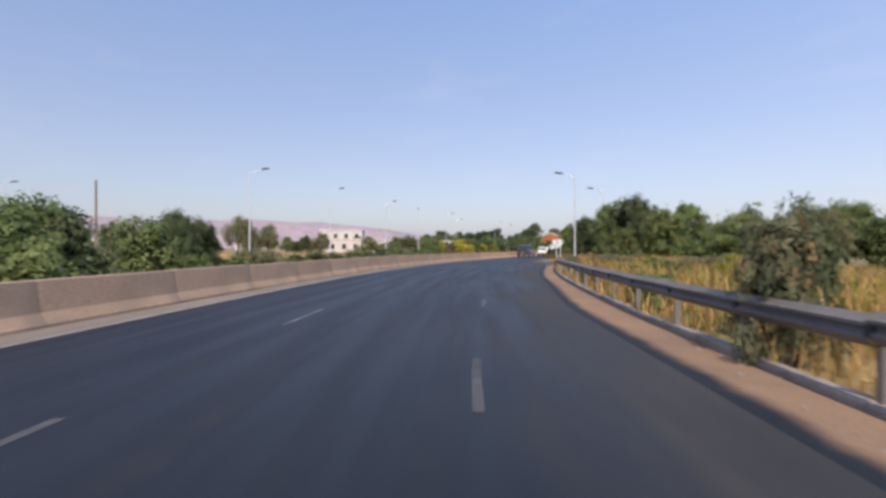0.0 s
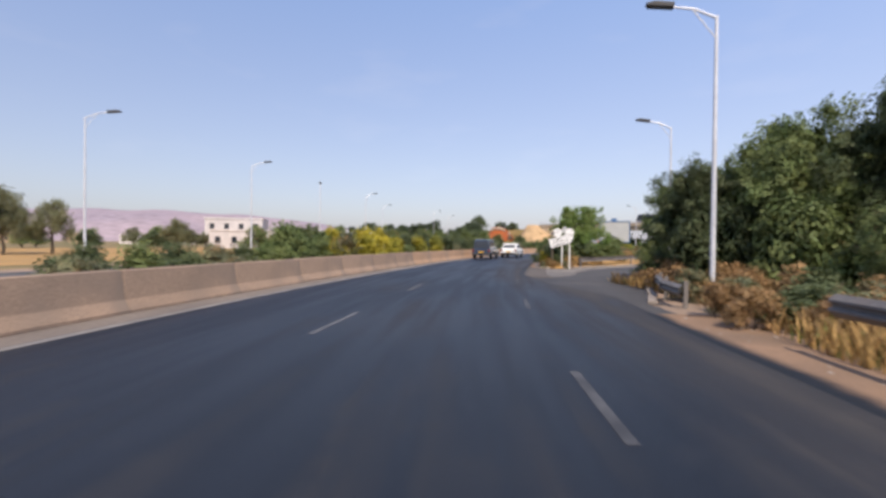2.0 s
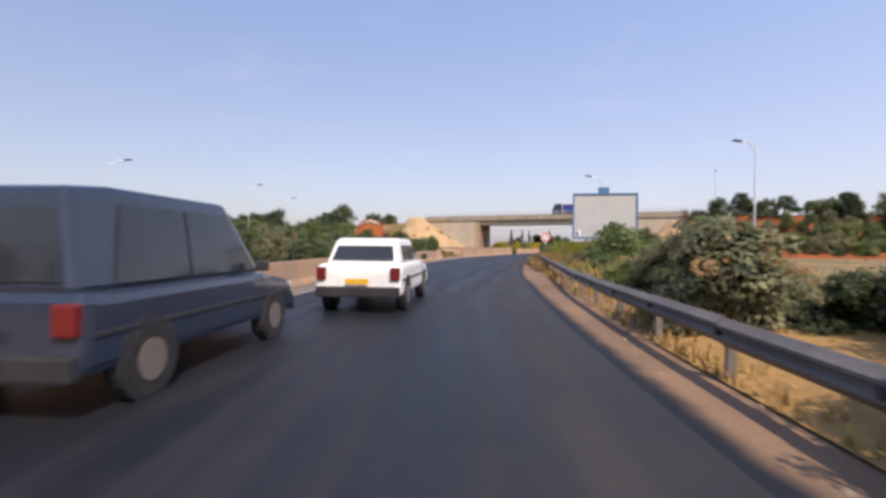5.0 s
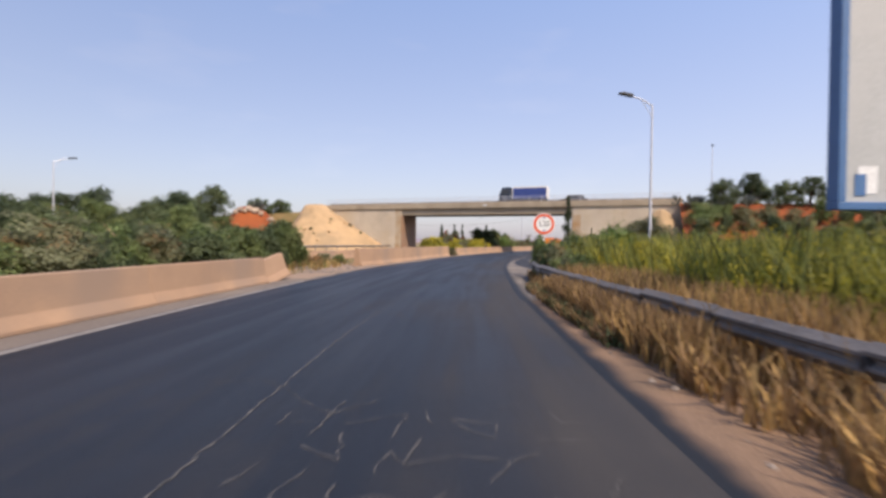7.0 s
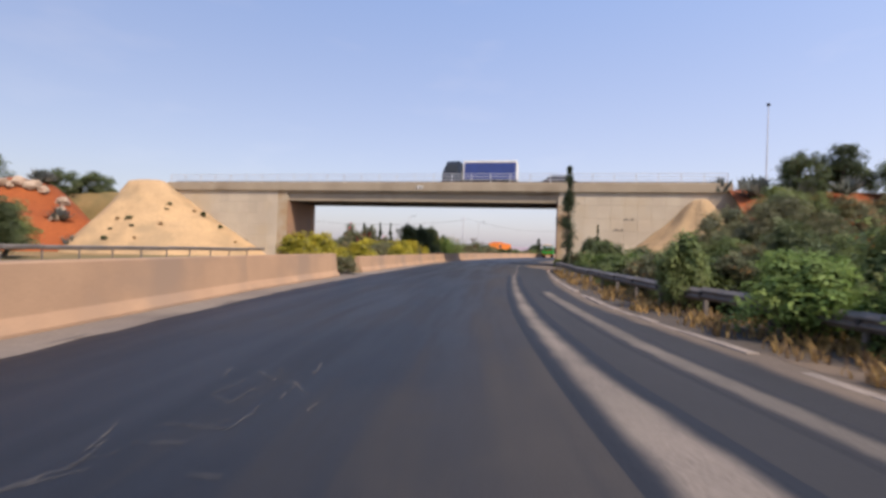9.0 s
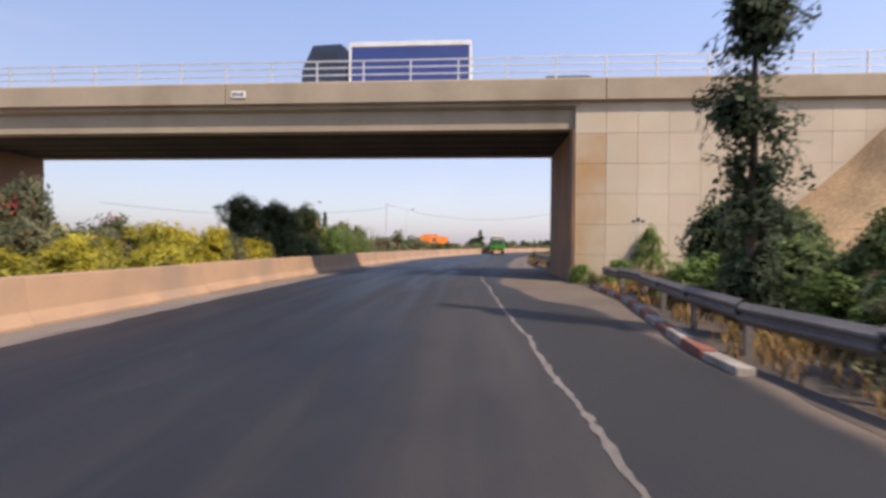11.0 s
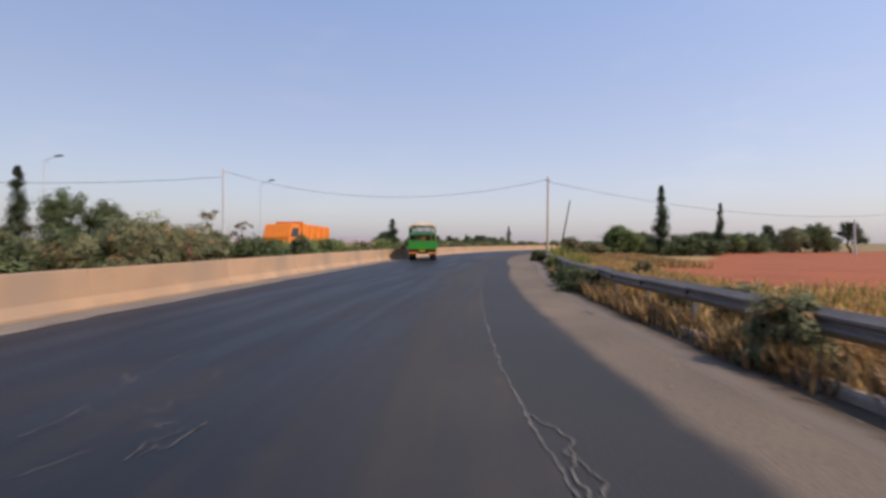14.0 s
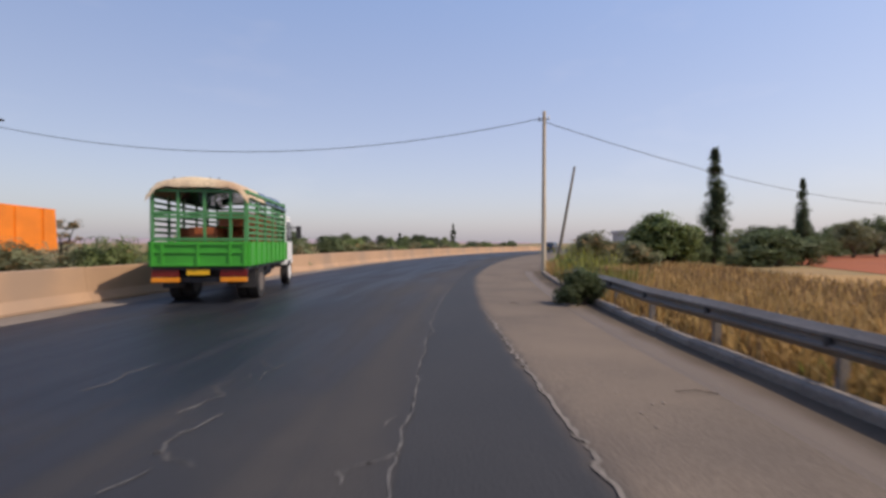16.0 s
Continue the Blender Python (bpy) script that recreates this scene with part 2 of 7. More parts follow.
M = dict(
    asphalt=road_surface("asphalt"),
    old_asphalt=material("worn_asphalt", (0.045, 0.043, 0.043), (0.065, 0.061, 0.058), scale=0.5, rough=0.8, bump=0.3, grain=60, stain=(0.086, 0.079, 0.072)),
    slip=material("slip_road_asphalt", (0.046, 0.044, 0.044), (0.068, 0.063, 0.060), scale=0.4, rough=0.75, bump=0.3, grain=60, stain=(0.088, 0.080, 0.073), spec=0.35),
    slip_dust=material("dusty_asphalt_nose", (0.165, 0.145, 0.127), (0.115, 0.104, 0.096), scale=0.6, rough=0.9, bump=0.3, grain=50, stain=(0.20, 0.17, 0.142)),
    paint=material("road_paint", (0.105, 0.105, 0.11), (0.050, 0.051, 0.055), scale=2.2, rough=0.75, grain=30, stain=(0.042, 0.043, 0.047)),
    paint_faint=material("worn_road_paint", (0.068, 0.068, 0.072), (0.034, 0.035, 0.039), scale=2.6, rough=0.75, grain=30, stain=(0.030, 0.031, 0.035)),
    paint_line=material("edge_line_paint", (0.262, 0.238, 0.214), (0.178, 0.163, 0.150), scale=1.4, rough=0.7, grain=30, stain=(0.187, 0.173, 0.166)),
    crack=material("crack_filler", (0.125, 0.118, 0.112), (0.05, 0.049, 0.05), scale=5, rough=0.9, grain=30),
    dust=material("dusty_asphalt", (0.187, 0.162, 0.140), (0.122, 0.108, 0.097), scale=0.9, rough=0.9, grain=30),
    sand_edge=edged("sandy_road_edge", ((0.011, 0.015, 0.020), (0.018, 0.020, 0.025)), ((0.248, 0.159, 0.103), (0.195, 0.130, 0.089), (0.148, 0.103, 0.071)), 0.16),
    dust_edge=edged("dusty_road_edge", ((0.025, 0.026, 0.029), (0.043, 0.041, 0.041)), ((0.150, 0.120, 0.096), (0.118, 0.096, 0.080), (0.170, 0.135, 0.106)), 0.17),
    strip_edge=edged("dust_strip", ((0.014, 0.018, 0.024), (0.022, 0.024, 0.031)), ((0.194, 0.166, 0.144), (0.122, 0.108, 0.097), (0.216, 0.187, 0.158)), 0.13),
    line_edge=edged("faded_line", ((0.022, 0.023, 0.027), (0.038, 0.037, 0.038)), ((0.144, 0.126, 0.112), (0.094, 0.086, 0.079), (0.180, 0.158, 0.137)), 0.09),
    kerb_strip_edge=edged("dark_strip_at_kerb", ((0.159, 0.128, 0.104), (0.128, 0.104, 0.086)), ((0.061, 0.049, 0.038), (0.086, 0.065, 0.049), (0.116, 0.086, 0.061)), 0.16),
    slip_edge=edged("dusty_slip_edge", ((0.014, 0.018, 0.024), (0.022, 0.024, 0.031)), ((0.115, 0.101, 0.090), (0.086, 0.077, 0.072), (0.158, 0.133, 0.112)), 0.2),
    sand=material("sandy_shoulder", (0.302, 0.209, 0.144), (0.238, 0.169, 0.119), scale=0.6, rough=0.95, bump=0.4, grain=25, stain=(0.173, 0.130, 0.094)),
    pale=material("dusty_shoulder", (0.180, 0.148, 0.122), (0.144, 0.119, 0.101), scale=0.5, rough=0.95, bump=0.4, grain=22, stain=(0.216, 0.180, 0.144)),
    earth=material("dry_ground", (0.274, 0.173, 0.072), (0.122, 0.108, 0.040), scale=0.12, rough=1.0, bump=0.4, grain=8, stain=(0.072, 0.079, 0.025)),
    soil=material("dark_brown_ground", (0.054, 0.045, 0.038), (0.079, 0.061, 0.047), scale=0.9, rough=0.95, bump=0.4, grain=20, stain=(0.137, 0.101, 0.072)),
    red=material("red_soil", (0.285, 0.076, 0.021), (0.225, 0.057, 0.017), scale=0.25, rough=1.0, bump=0.5, grain=6),
    gold=material("stubble_field", (0.374, 0.216, 0.072), (0.288, 0.173, 0.061), scale=0.3, rough=1.0, bump=0.5, grain=10),
    spoil=material("sand_heap", (0.462, 0.312, 0.168), (0.386, 0.262, 0.144), scale=0.5, rough=1.0, bump=0.6, grain=9, stain=(0.288, 0.209, 0.122)),
    barrier=material("cast_concrete", (0.412, 0.262, 0.160), (0.350, 0.222, 0.138), scale=0.8, rough=0.92, bump=0.2, grain=40, grit=0.1, stain=(0.300, 0.206, 0.142), vary=0.06, coords="Object"),
    concrete=material("bridge_concrete", (0.381, 0.315, 0.232), (0.323, 0.265, 0.194), scale=0.45, rough=0.9, bump=0.12, grain=30, grit=0.1, stain=(0.248, 0.199, 0.140)),
    # soffit: shade below the deck is put into this dark concrete colour
    soffit=material("stained_shade_concrete", (0.080, 0.068, 0.060), (0.060, 0.052, 0.048), scale=0.5, rough=0.95, bump=0.2, grain=16, stain=(0.104, 0.082, 0.064)),
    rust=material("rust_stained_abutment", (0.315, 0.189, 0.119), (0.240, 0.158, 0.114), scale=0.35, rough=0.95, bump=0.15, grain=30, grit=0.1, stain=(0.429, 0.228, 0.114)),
    wall=material("panel_concrete", (0.532, 0.459, 0.355), (0.468, 0.395, 0.307), scale=0.35, rough=0.9, bump=0.1, grain=45, grit=0.07, stain=(0.484, 0.388, 0.267), vary=0.05),
    wall_stained=material("rust_stained_concrete", (0.403, 0.274, 0.153), (0.451, 0.371, 0.274), scale=0.6, rough=0.9, bump=0.1, grain=45, grit=0.08, stain=(0.419, 0.217, 0.088), vary=0.05),
    barrier_old=material("weathered_concrete", (0.338, 0.234, 0.162), (0.281, 0.198, 0.140), scale=0.8, rough=0.92, bump=0.3, grain=26, stain=(0.209, 0.158, 0.122), vary=0.06),
    rock=material("pale_limestone", (0.42, 0.33, 0.25), (0.30, 0.22, 0.16), scale=1.4, rough=0.95, bump=0.5, grain=10, stain=(0.32, 0.21, 0.15)),
    kerb=material("kerb_concrete", (0.259, 0.216, 0.180), (0.187, 0.158, 0.137), scale=1.5, rough=0.95, bump=0.4, grain=22, vary=0.12),
    kerb_white=material("white_painted_kerb", (0.360, 0.330, 0.288), (0.240, 0.207, 0.176), scale=3, rough=0.9, grain=20, stain=(0.216, 0.173, 0.130)),
    kerb_red=material("red_painted_kerb", (0.259, 0.072, 0.050), (0.216, 0.101, 0.072), scale=3, rough=0.9, grain=20, stain=(0.216, 0.158, 0.122)),
    galv=material("galvanised_steel", (0.194, 0.173, 0.158), (0.144, 0.130, 0.119), scale=1.2, rough=0.65, metallic=0.2, grain=30, stain=(0.180, 0.137, 0.108)),
    lamp=material("pale_steel", (0.62, 0.63, 0.66), (0.52, 0.53, 0.56), scale=1, rough=0.5, metallic=0.3, grain=30),
    dark=material("dark_metal", (0.022, 0.022, 0.025), (0.032, 0.032, 0.036), scale=4, rough=0.55, grain=40),
    rubber=material("tyre_rubber", (0.014, 0.014, 0.015), (0.025, 0.023, 0.023), scale=6, rough=0.85, grain=50),
    wood=material("weathered_wood", (0.216, 0.180, 0.137), (0.158, 0.130, 0.101), scale=2, rough=0.9, bump=0.3, grain=30, stretch=(1, 1, 0.15)),
    bark=material("bark", (0.094, 0.072, 0.050), (0.058, 0.043, 0.032), scale=3, rough=0.95, bump=0.6, grain=14, stretch=(1, 1, 0.3)),
    leaf=leafy("green_leaves", (0.130, 0.176, 0.065), (0.190, 0.223, 0.083), leaf=0.075),
    leaf_dark=leafy("dark_green_leaves", (0.087, 0.117, 0.055), (0.128, 0.153, 0.070), leaf=0.075),
    leaf_olive=leafy("olive_leaves", (0.155, 0.170, 0.093), (0.210, 0.204, 0.111), leaf=0.065),
    leaf_yellow=leafy("yellow_green_broom", (0.494, 0.408, 0.043), (0.285, 0.294, 0.052), leaf=0.06),
    leaf_dry=leafy("dry_brown_leaves", (0.40, 0.245, 0.115), (0.27, 0.18, 0.088), leaf=0.06),
    leaf_pine=leafy("needle_foliage", (0.056, 0.080, 0.043), (0.080, 0.104, 0.053), island=0.2, leaf=0.07),
    leaf_bright=leafy("fresh_green_leaves", (0.143, 0.224, 0.061), (0.204, 0.272, 0.081), leaf=0.07),
    agave=leafy("grey_blue_agave", (0.142, 0.162, 0.142), (0.209, 0.218, 0.190), island=0.2),
    flower=leafy("red_blossom", (0.522, 0.048, 0.067), (0.589, 0.114, 0.133), vary=0.1, island=0.2, leaf=0.06),
    straw=leafy("dry_grass", (0.494, 0.314, 0.123), (0.323, 0.218, 0.085), vary=0.1, island=0.4),
    brown_grass=leafy("brown_dry_grass", (0.209, 0.133, 0.071), (0.285, 0.180, 0.085), vary=0.1, island=0.4),
    grass=leafy("green_grass", (0.142, 0.171, 0.043), (0.228, 0.228, 0.067), vary=0.1, island=0.4),
    white=glossy("white_paint", (0.78, 0.78, 0.76), 0.4),
    sheet=material("bare_billboard_sheet", (0.44, 0.45, 0.44), (0.39, 0.40, 0.39), scale=0.9, rough=0.6, grain=20, grit=0.06, stain=(0.48, 0.48, 0.46)),
    blue=glossy("blue_paint", (0.07, 0.16, 0.33), 0.45),
    deep_blue=glossy("deep_blue_tarpaulin", (0.03, 0.06, 0.24), 0.6),
    green=glossy("green_paint", (0.045, 0.33, 0.035), 0.42),
    rail_green=glossy("faded_green_paint", (0.07, 0.25, 0.09), 0.5),
    orange=glossy("orange_paint", (0.80, 0.22, 0.02), 0.4),
    red_paint=glossy("red_sign_paint", (0.75, 0.10, 0.03), 0.45),
    black=glossy("black_sign_paint", (0.02, 0.02, 0.022), 0.5),
    navy=glossy("dark_blue_car_paint", (0.025, 0.035, 0.06), 0.25, coat=0.5),
    silver=glossy("silver_car_paint", (0.5, 0.5, 0.52), 0.3, 0.4),
    glass=glossy("dark_window_glass", (0.03, 0.035, 0.045), 0.08),
    tail=glossy("red_tail_lamp", (0.15, 0.014, 0.014), 0.25),
    amber=glossy("amber_lamp", (0.75, 0.26, 0.02), 0.3),
    plate=glossy("yellow_plate", (0.80, 0.45, 0.02), 0.5),
    canvas=material("cream_tarpaulin", (0.62, 0.50, 0.34), (0.46, 0.36, 0.25), scale=2.5, rough=0.9, bump=0.4, grain=18, stain=(0.35, 0.22, 0.14)),
    crate=material("orange_crates", (0.396, 0.101, 0.029), (0.274, 0.079, 0.029), scale=5, rough=0.7, grain=20, vary=0.2),
    # distance haze is painted into this pale lavender hill colour
    hill=material("haze_tinted_hillside", (0.31, 0.245, 0.265), (0.25, 0.205, 0.235), scale=0.01, rough=1.0, grain=0.08),
    plaster=material("white_plaster", (0.58, 0.54, 0.52), (0.50, 0.46, 0.45), scale=0.8, rough=0.9, grain=10, vary=0.1),
    tan=material("tan_plaster", (0.50, 0.36, 0.24), (0.44, 0.31, 0.21), scale=0.8, rough=0.9, grain=10, vary=0.1),
)

# ---------------------------------------------------------------- the road's line: distance s along it, offset l to its right
tt = np.linspace(0, 16, 321)
px = np.interp(tt, [r[0] for r in ROWS], [r[1] for r in ROWS])
py = np.interp(tt, [r[0] for r in ROWS], [r[2] for r in ROWS])
line = [(px[0] + 0.0 * k, py[0] + k) for k in np.arange(-90, 0, 0.7)] + list(zip(px, py))
ang = math.atan2(px[-1] - px[-30], py[-1] - py[-30])
x, y = px[-1], py[-1]
for k in range(330):
    ang += 0.7 * (1 / 150.0 if k < 130 else 1 / 400.0)
    x, y = x + 0.7 * math.sin(ang), y + 0.7 * math.cos(ang)
    line.append((x, y))
line = np.array(line)
box = np.ones(25) / 25
pad = np.vstack([line[0] + (line[0] - line[1]) * k for k in range(12, 0, -1)] + [line] + [line[-1] + (line[-1] - line[-2]) * k for k in range(1, 13)])
line = np.stack([np.convolve(pad[:, i], box, "valid") for i in (0, 1)], 1)
SS = np.concatenate([[0], np.cumsum(np.hypot(*np.diff(line, axis=0).T))])
SS -= SS[np.argmin(line[:, 0] ** 2 + line[:, 1] ** 2)]
# stations along the road, a little shorter than metres
SS = np.interp(SS, [-200, 0, 47.5, 122, 159, 209, 600], [-205, 0, 48.8, 126, 165, 219, 623])
TAN = np.gradient(line, SS, axis=0)
TAN /= np.hypot(TAN[:, 0], TAN[:, 1])[:, None]


def road(s, l, z=0.0):
    """The place at distance s along the road and l to the right of its line."""
    x, y = np.interp(s, SS, line[:, 0]), np.interp(s, SS, line[:, 1])
    tx, ty = np.interp(s, SS, TAN[:, 0]), np.interp(s, SS, TAN[:, 1])
    return Vector((x + l * ty, y - l * tx, z))


def bearing(s):
    """Degrees to turn a thing that faces +y so that it faces along the road."""
    return math.degrees(math.atan2(-np.interp(s, SS, TAN[:, 0]), np.interp(s, SS, TAN[:, 1])))


def table(*pairs):
    a, b = [p[0] for p in pairs], [p[1] for p in pairs]
    return lambda s: float(np.interp(s, a, b))


LEFT = table((-80, -6.2), (6, -6.2), (27, -5.9), (40, -5.3), (53.5, -4.6), (64, -4.5), (85, -4.8), (95, -5.1), (110, -5.4), (122, -5.6), (129, -5.1), (138, -5.5), (161, -5.8), (186, -6.0), (198, -6.7), (211, -6.9), (225, -7.3), (400, -7.3))
RIGHT = table((-80, 2.4), (5, 2.4), (11, 2.35), (18, 2.78), (24, 2.9), (33, 3.4), (41, 3.5), (46, 2.0), (49, 1.55), (51, 1.5), (53.5, 1.6), (58, 1.7), (70, 1.7), (86, 1.62), (90, 1.5), (96, 1.52), (104, 1.55), (114, 1.5), (120, 1.38), (124, 1.2), (128, 1.09), (135, 1.05), (150, 1.0), (158, 0.95), (164, 0.8), (167, 0.72), (169, 0.58), (171, 0.52), (186, 0.52), (193.6, 0.5), (195.6, 0.32), (198, 0.2), (204, -0.02), (215, -0.25), (220, -0.36), (226, -0.5), (400, -0.5))
OUTER = table((114, 1.5), (118, 3.4), (124, 4.1), (126, 3.75), (131, 3.4), (137, 2.7), (145, 2.55), (156, 2.8), (161.8, 2.7), (163, 1.8), (166, 1.5), (168.5, 1.1), (172, 1.3), (178, 1.85), (185, 1.65), (194, 1.57), (198.5, 1.3), (203, 1.05), (211, 0.78), (216, 0.86), (219.2, 0.84), (222, 0.67), (227, 0.36), (236, 0.0), (400, 0.0))
VERGE = table((-80, 3.1), (9, 3.1), (27, 3.7), (34, 4.1), (40, 5.0), (58, 2.2), (66, 2.1), (90, 2.5), (98, 2.35), (112, 2.0), (116, 2.05), (117.8, 2.15), (119.6, 4.3), (122, 4.85), (124, 4.75), (126, 4.25), (128, 4.0), (131.6, 3.75), (137, 3.1), (145, 2.9), (157, 2.9), (163, 3.9), (168, 4.0), (178, 3.8), (184, 3.5), (194, 3.1), (203, 2.7), (211, 2.7), (220, 3.0), (225, 2.8), (235, 2.7), (400, 2.7))
rail_gap = table((-80, 0.12), (82, 0.12), (94, 0.40), (101, 0.55), (108, 0.42), (113, 0.15), (118, 0.15), (122, 0.6), (126, 1.05), (132, 1.4), (140, 1.2), (150, 0.8), (160, 0.3), (400, 0.12))
RAIL = lambda s: VERGE(s) + rail_gap(s)


OPP = table((-80, 0), (75, 0), (106, 4.5), (142, 4.5), (168, 0.5), (195, 0.5), (222, 4), (400, 4))


# ---------------------------------------------------------------- building helpers
def mesh_of(name, verts, faces, mats, index=None, smooth=False):
    me = bpy.data.meshes.new(name)
    me.from_pydata([tuple(v) for v in verts], [], faces)
    for m in mats:
        me.materials.append(m)
    if index is not None:
        me.polygons.foreach_set("material_index", index)
    if smooth:
        me.polygons.foreach_set("use_smooth", [True] * len(me.polygons))
    me.update()
    return me


def quads_mesh(name, pts, mats, index=None):
    """A mesh of loose quads from an array n x 4 x 3."""
    n = len(pts)
    me = bpy.data.meshes.new(name)
    me.vertices.add(4 * n)
    me.vertices.foreach_set("co", np.asarray(pts, dtype=np.float32).ravel())
    me.loops.add(4 * n)
    me.loops.foreach_set("vertex_index", np.arange(4 * n, dtype=np.int32))
    me.polygons.add(n)
    me.polygons.foreach_set("loop_start", np.arange(0, 4 * n, 4, dtype=np.int32))
    for m in mats:
        me.materials.append(m)
    if index is not None:
        me.polygons.foreach_set("material_index", np.asarray(index, dtype=np.int32))
    me.update(calc_edges=True)
    return me


def part(name, bm, mat, parent=None, label="", smooth=False):
    """Links a bmesh as one mesh object under its thing."""
    me = bpy.data.meshes.new(name)
    bm.to_mesh(me)
    bm.free()
    me.materials.append(mat)
    if smooth:
        me.polygons.foreach_set("use_smooth", [True] * len(me.polygons))
    ob = new(name, me)
    if parent is not None:
        ob.parent = parent
    return tagged(ob, label)


def thing(name, label, category, m=None, group="", kind=""):
    ob = new(name)
    ob.empty_display_size = 0.2
    if m is not None:
        ob.matrix_basis = m
    return tagged(ob, label, category, group, kind)


def block(*boxes, bevel=0.0, bm=None):
    """Boxes (x0, x1, y0, y1, z0, z1) in one bmesh."""
    bm = bm or bmesh.new()
    for x0, x1, y0, y1, z0, z1 in boxes:
        bmesh.ops.create_cube(bm, size=1, matrix=Matrix.Translation(((x0 + x1) / 2, (y0 + y1) / 2, (z0 + z1) / 2)) @ Matrix.Diagonal((abs(x1 - x0), abs(y1 - y0), abs(z1 - z0), 1)))
    if bevel:
        bmesh.ops.bevel(bm, geom=bm.edges[:], offset=bevel, segments=2, affect="EDGES", profile=0.6)
    return bm


def tube(p, q, r0, r1=None, sides=8, bm=None, caps=True):
    """A tapered round bar from p to q."""
    bm = bm or bmesh.new()
    p, q = Vector(p), Vector(q)
    d = q - p
    bmesh.ops.create_cone(bm, cap_ends=caps, segments=sides, radius1=r0, radius2=r0 if r1 is None else r1, depth=d.length,
                          matrix=Matrix.Translation((p + q) / 2) @ d.to_track_quat("Z", "Y").to_matrix().to_4x4())
    return bm


def prism(profile, x0, x1, bevel=0.0, bm=None):
    """A profile of (y, z) points carried from x0 to x1."""
    bm = bm or bmesh.new()
    a = [bm.verts.new((x0, y, z)) for y, z in profile]
    b = [bm.verts.new((x1, y, z)) for y, z in profile]
    n = len(profile)
    bm.faces.new(a[::-1])
    bm.faces.new(b)
    for i in range(n):
        bm.faces.new((a[i], a[(i + 1) % n], b[(i + 1) % n], b[i]))
    bmesh.ops.recalc_face_normals(bm, faces=bm.faces[:])
    if bevel:
        bmesh.ops.bevel(bm, geom=bm.edges[:], offset=bevel, segments=2, affect="EDGES", profile=0.6)
    return bm


def ribbon(name, s0, s1, a, b, z, mat, label="", category="", step=1.0, kind="structure", rough_edge=0.0, seed=1):
    """A strip of ground between the offsets a(s) and b(s), with an uneven edge where asked."""
    rng = np.random.default_rng(seed)
    ss = np.arange(s0, s1 + step / 2, step)
    verts, faces = [], []
    for i, s in enumerate(ss):
        la, lb = a(s), b(s)
        e = rng.normal(0, rough_edge, 2) if rough_edge else (0, 0)
        for k in range(5):
            f = k / 4
            verts.append(road(s, (la + e[0]) * (1 - f) + (lb + e[1]) * f, z))
    for i in range(len(ss) - 1):
        for k in range(4):
            q = i * 5 + k
            faces.append((q, q + 1, q + 6, q + 5))
    ob = new(name, mesh_of(name, verts, faces, [mat]))
    return tagged(ob, label, category, kind=kind)


def edge_ribbon(name, s0, s1, a, b, edge, z, mat, label, step=0.7, until=None):
    """A strip whose points know how far beyond the line edge(s), and within the line until(s), they lie."""
    ss, verts, faces, far, n = np.arange(s0, s1 + step / 2, step), [], [], [], 8
    for s in ss:
        for k in range(n + 1):
            l = a(s) + (b(s) - a(s)) * k / n
            # the rims dip below the road, so that no step shows
            verts.append(road(s, l, z - 0.012 if z > 0 and (k == 0 or (k == n and until)) else z))
            far.append(l - edge(s) if until is None else min(l - edge(s), until(s) - l))
    for i in range(len(ss) - 1):
        for k in range(n):
            q = i * (n + 1) + k
            faces.append((q, q + 1, q + n + 2, q + n + 1))
    me = mesh_of(name, verts, faces, [mat])
    me.attributes.new("edge", "FLOAT", "POINT").data.foreach_set("value", far)
    return tagged(new(name, me), label, "shoulder", kind="structure")


def const(v):
    return lambda s: v


def plus(fn, d):
    return lambda s: fn(s) + d


def text(name, body, size, mat, parent, m, label=""):
    cu = bpy.data.curves.new(name, "FONT")
    cu.body, cu.size, cu.extrude = body, size, 0.003
    cu.align_x, cu.align_y = "CENTER", "CENTER"
    tmp = new(name, cu)
    me = bpy.data.meshes.new_from_object(tmp.evaluated_get(bpy.context.evaluated_depsgraph_get()))
    bpy.data.objects.remove(tmp)
    me.materials.clear()
    me.materials.append(mat)
    ob = new(name, me)
    ob.parent = parent
    ob.matrix_basis = m
    return tagged(ob, label)


# ---------------------------------------------------------------- ground and roads
def ground_sheet():
    verts, faces = [(70, 110, -0.05)], []
    radii, sides = [6 * 1.22 ** k for k in range(33)], 72
    for r in radii:
        for k in range(sides):
            a = 2 * math.pi * k / sides
            verts.append((70 + r * math.cos(a), 110 + r * math.sin(a), -0.05))
    for k in range(sides):
        faces.append((0, 1 + k, 1 + (k + 1) % sides))
    for i in range(len(radii) - 1):
        for k in range(sides):
            a, b = 1 + i * sides, 1 + (i + 1) * sides
            faces.append((a + k, b + k, b + (k + 1) % sides, a + (k + 1) % sides))
    return tagged(new("ground", mesh_of("ground", verts, faces, [M["earth"]])), "dry grassy ground beside the road", "ground", kind="structure")


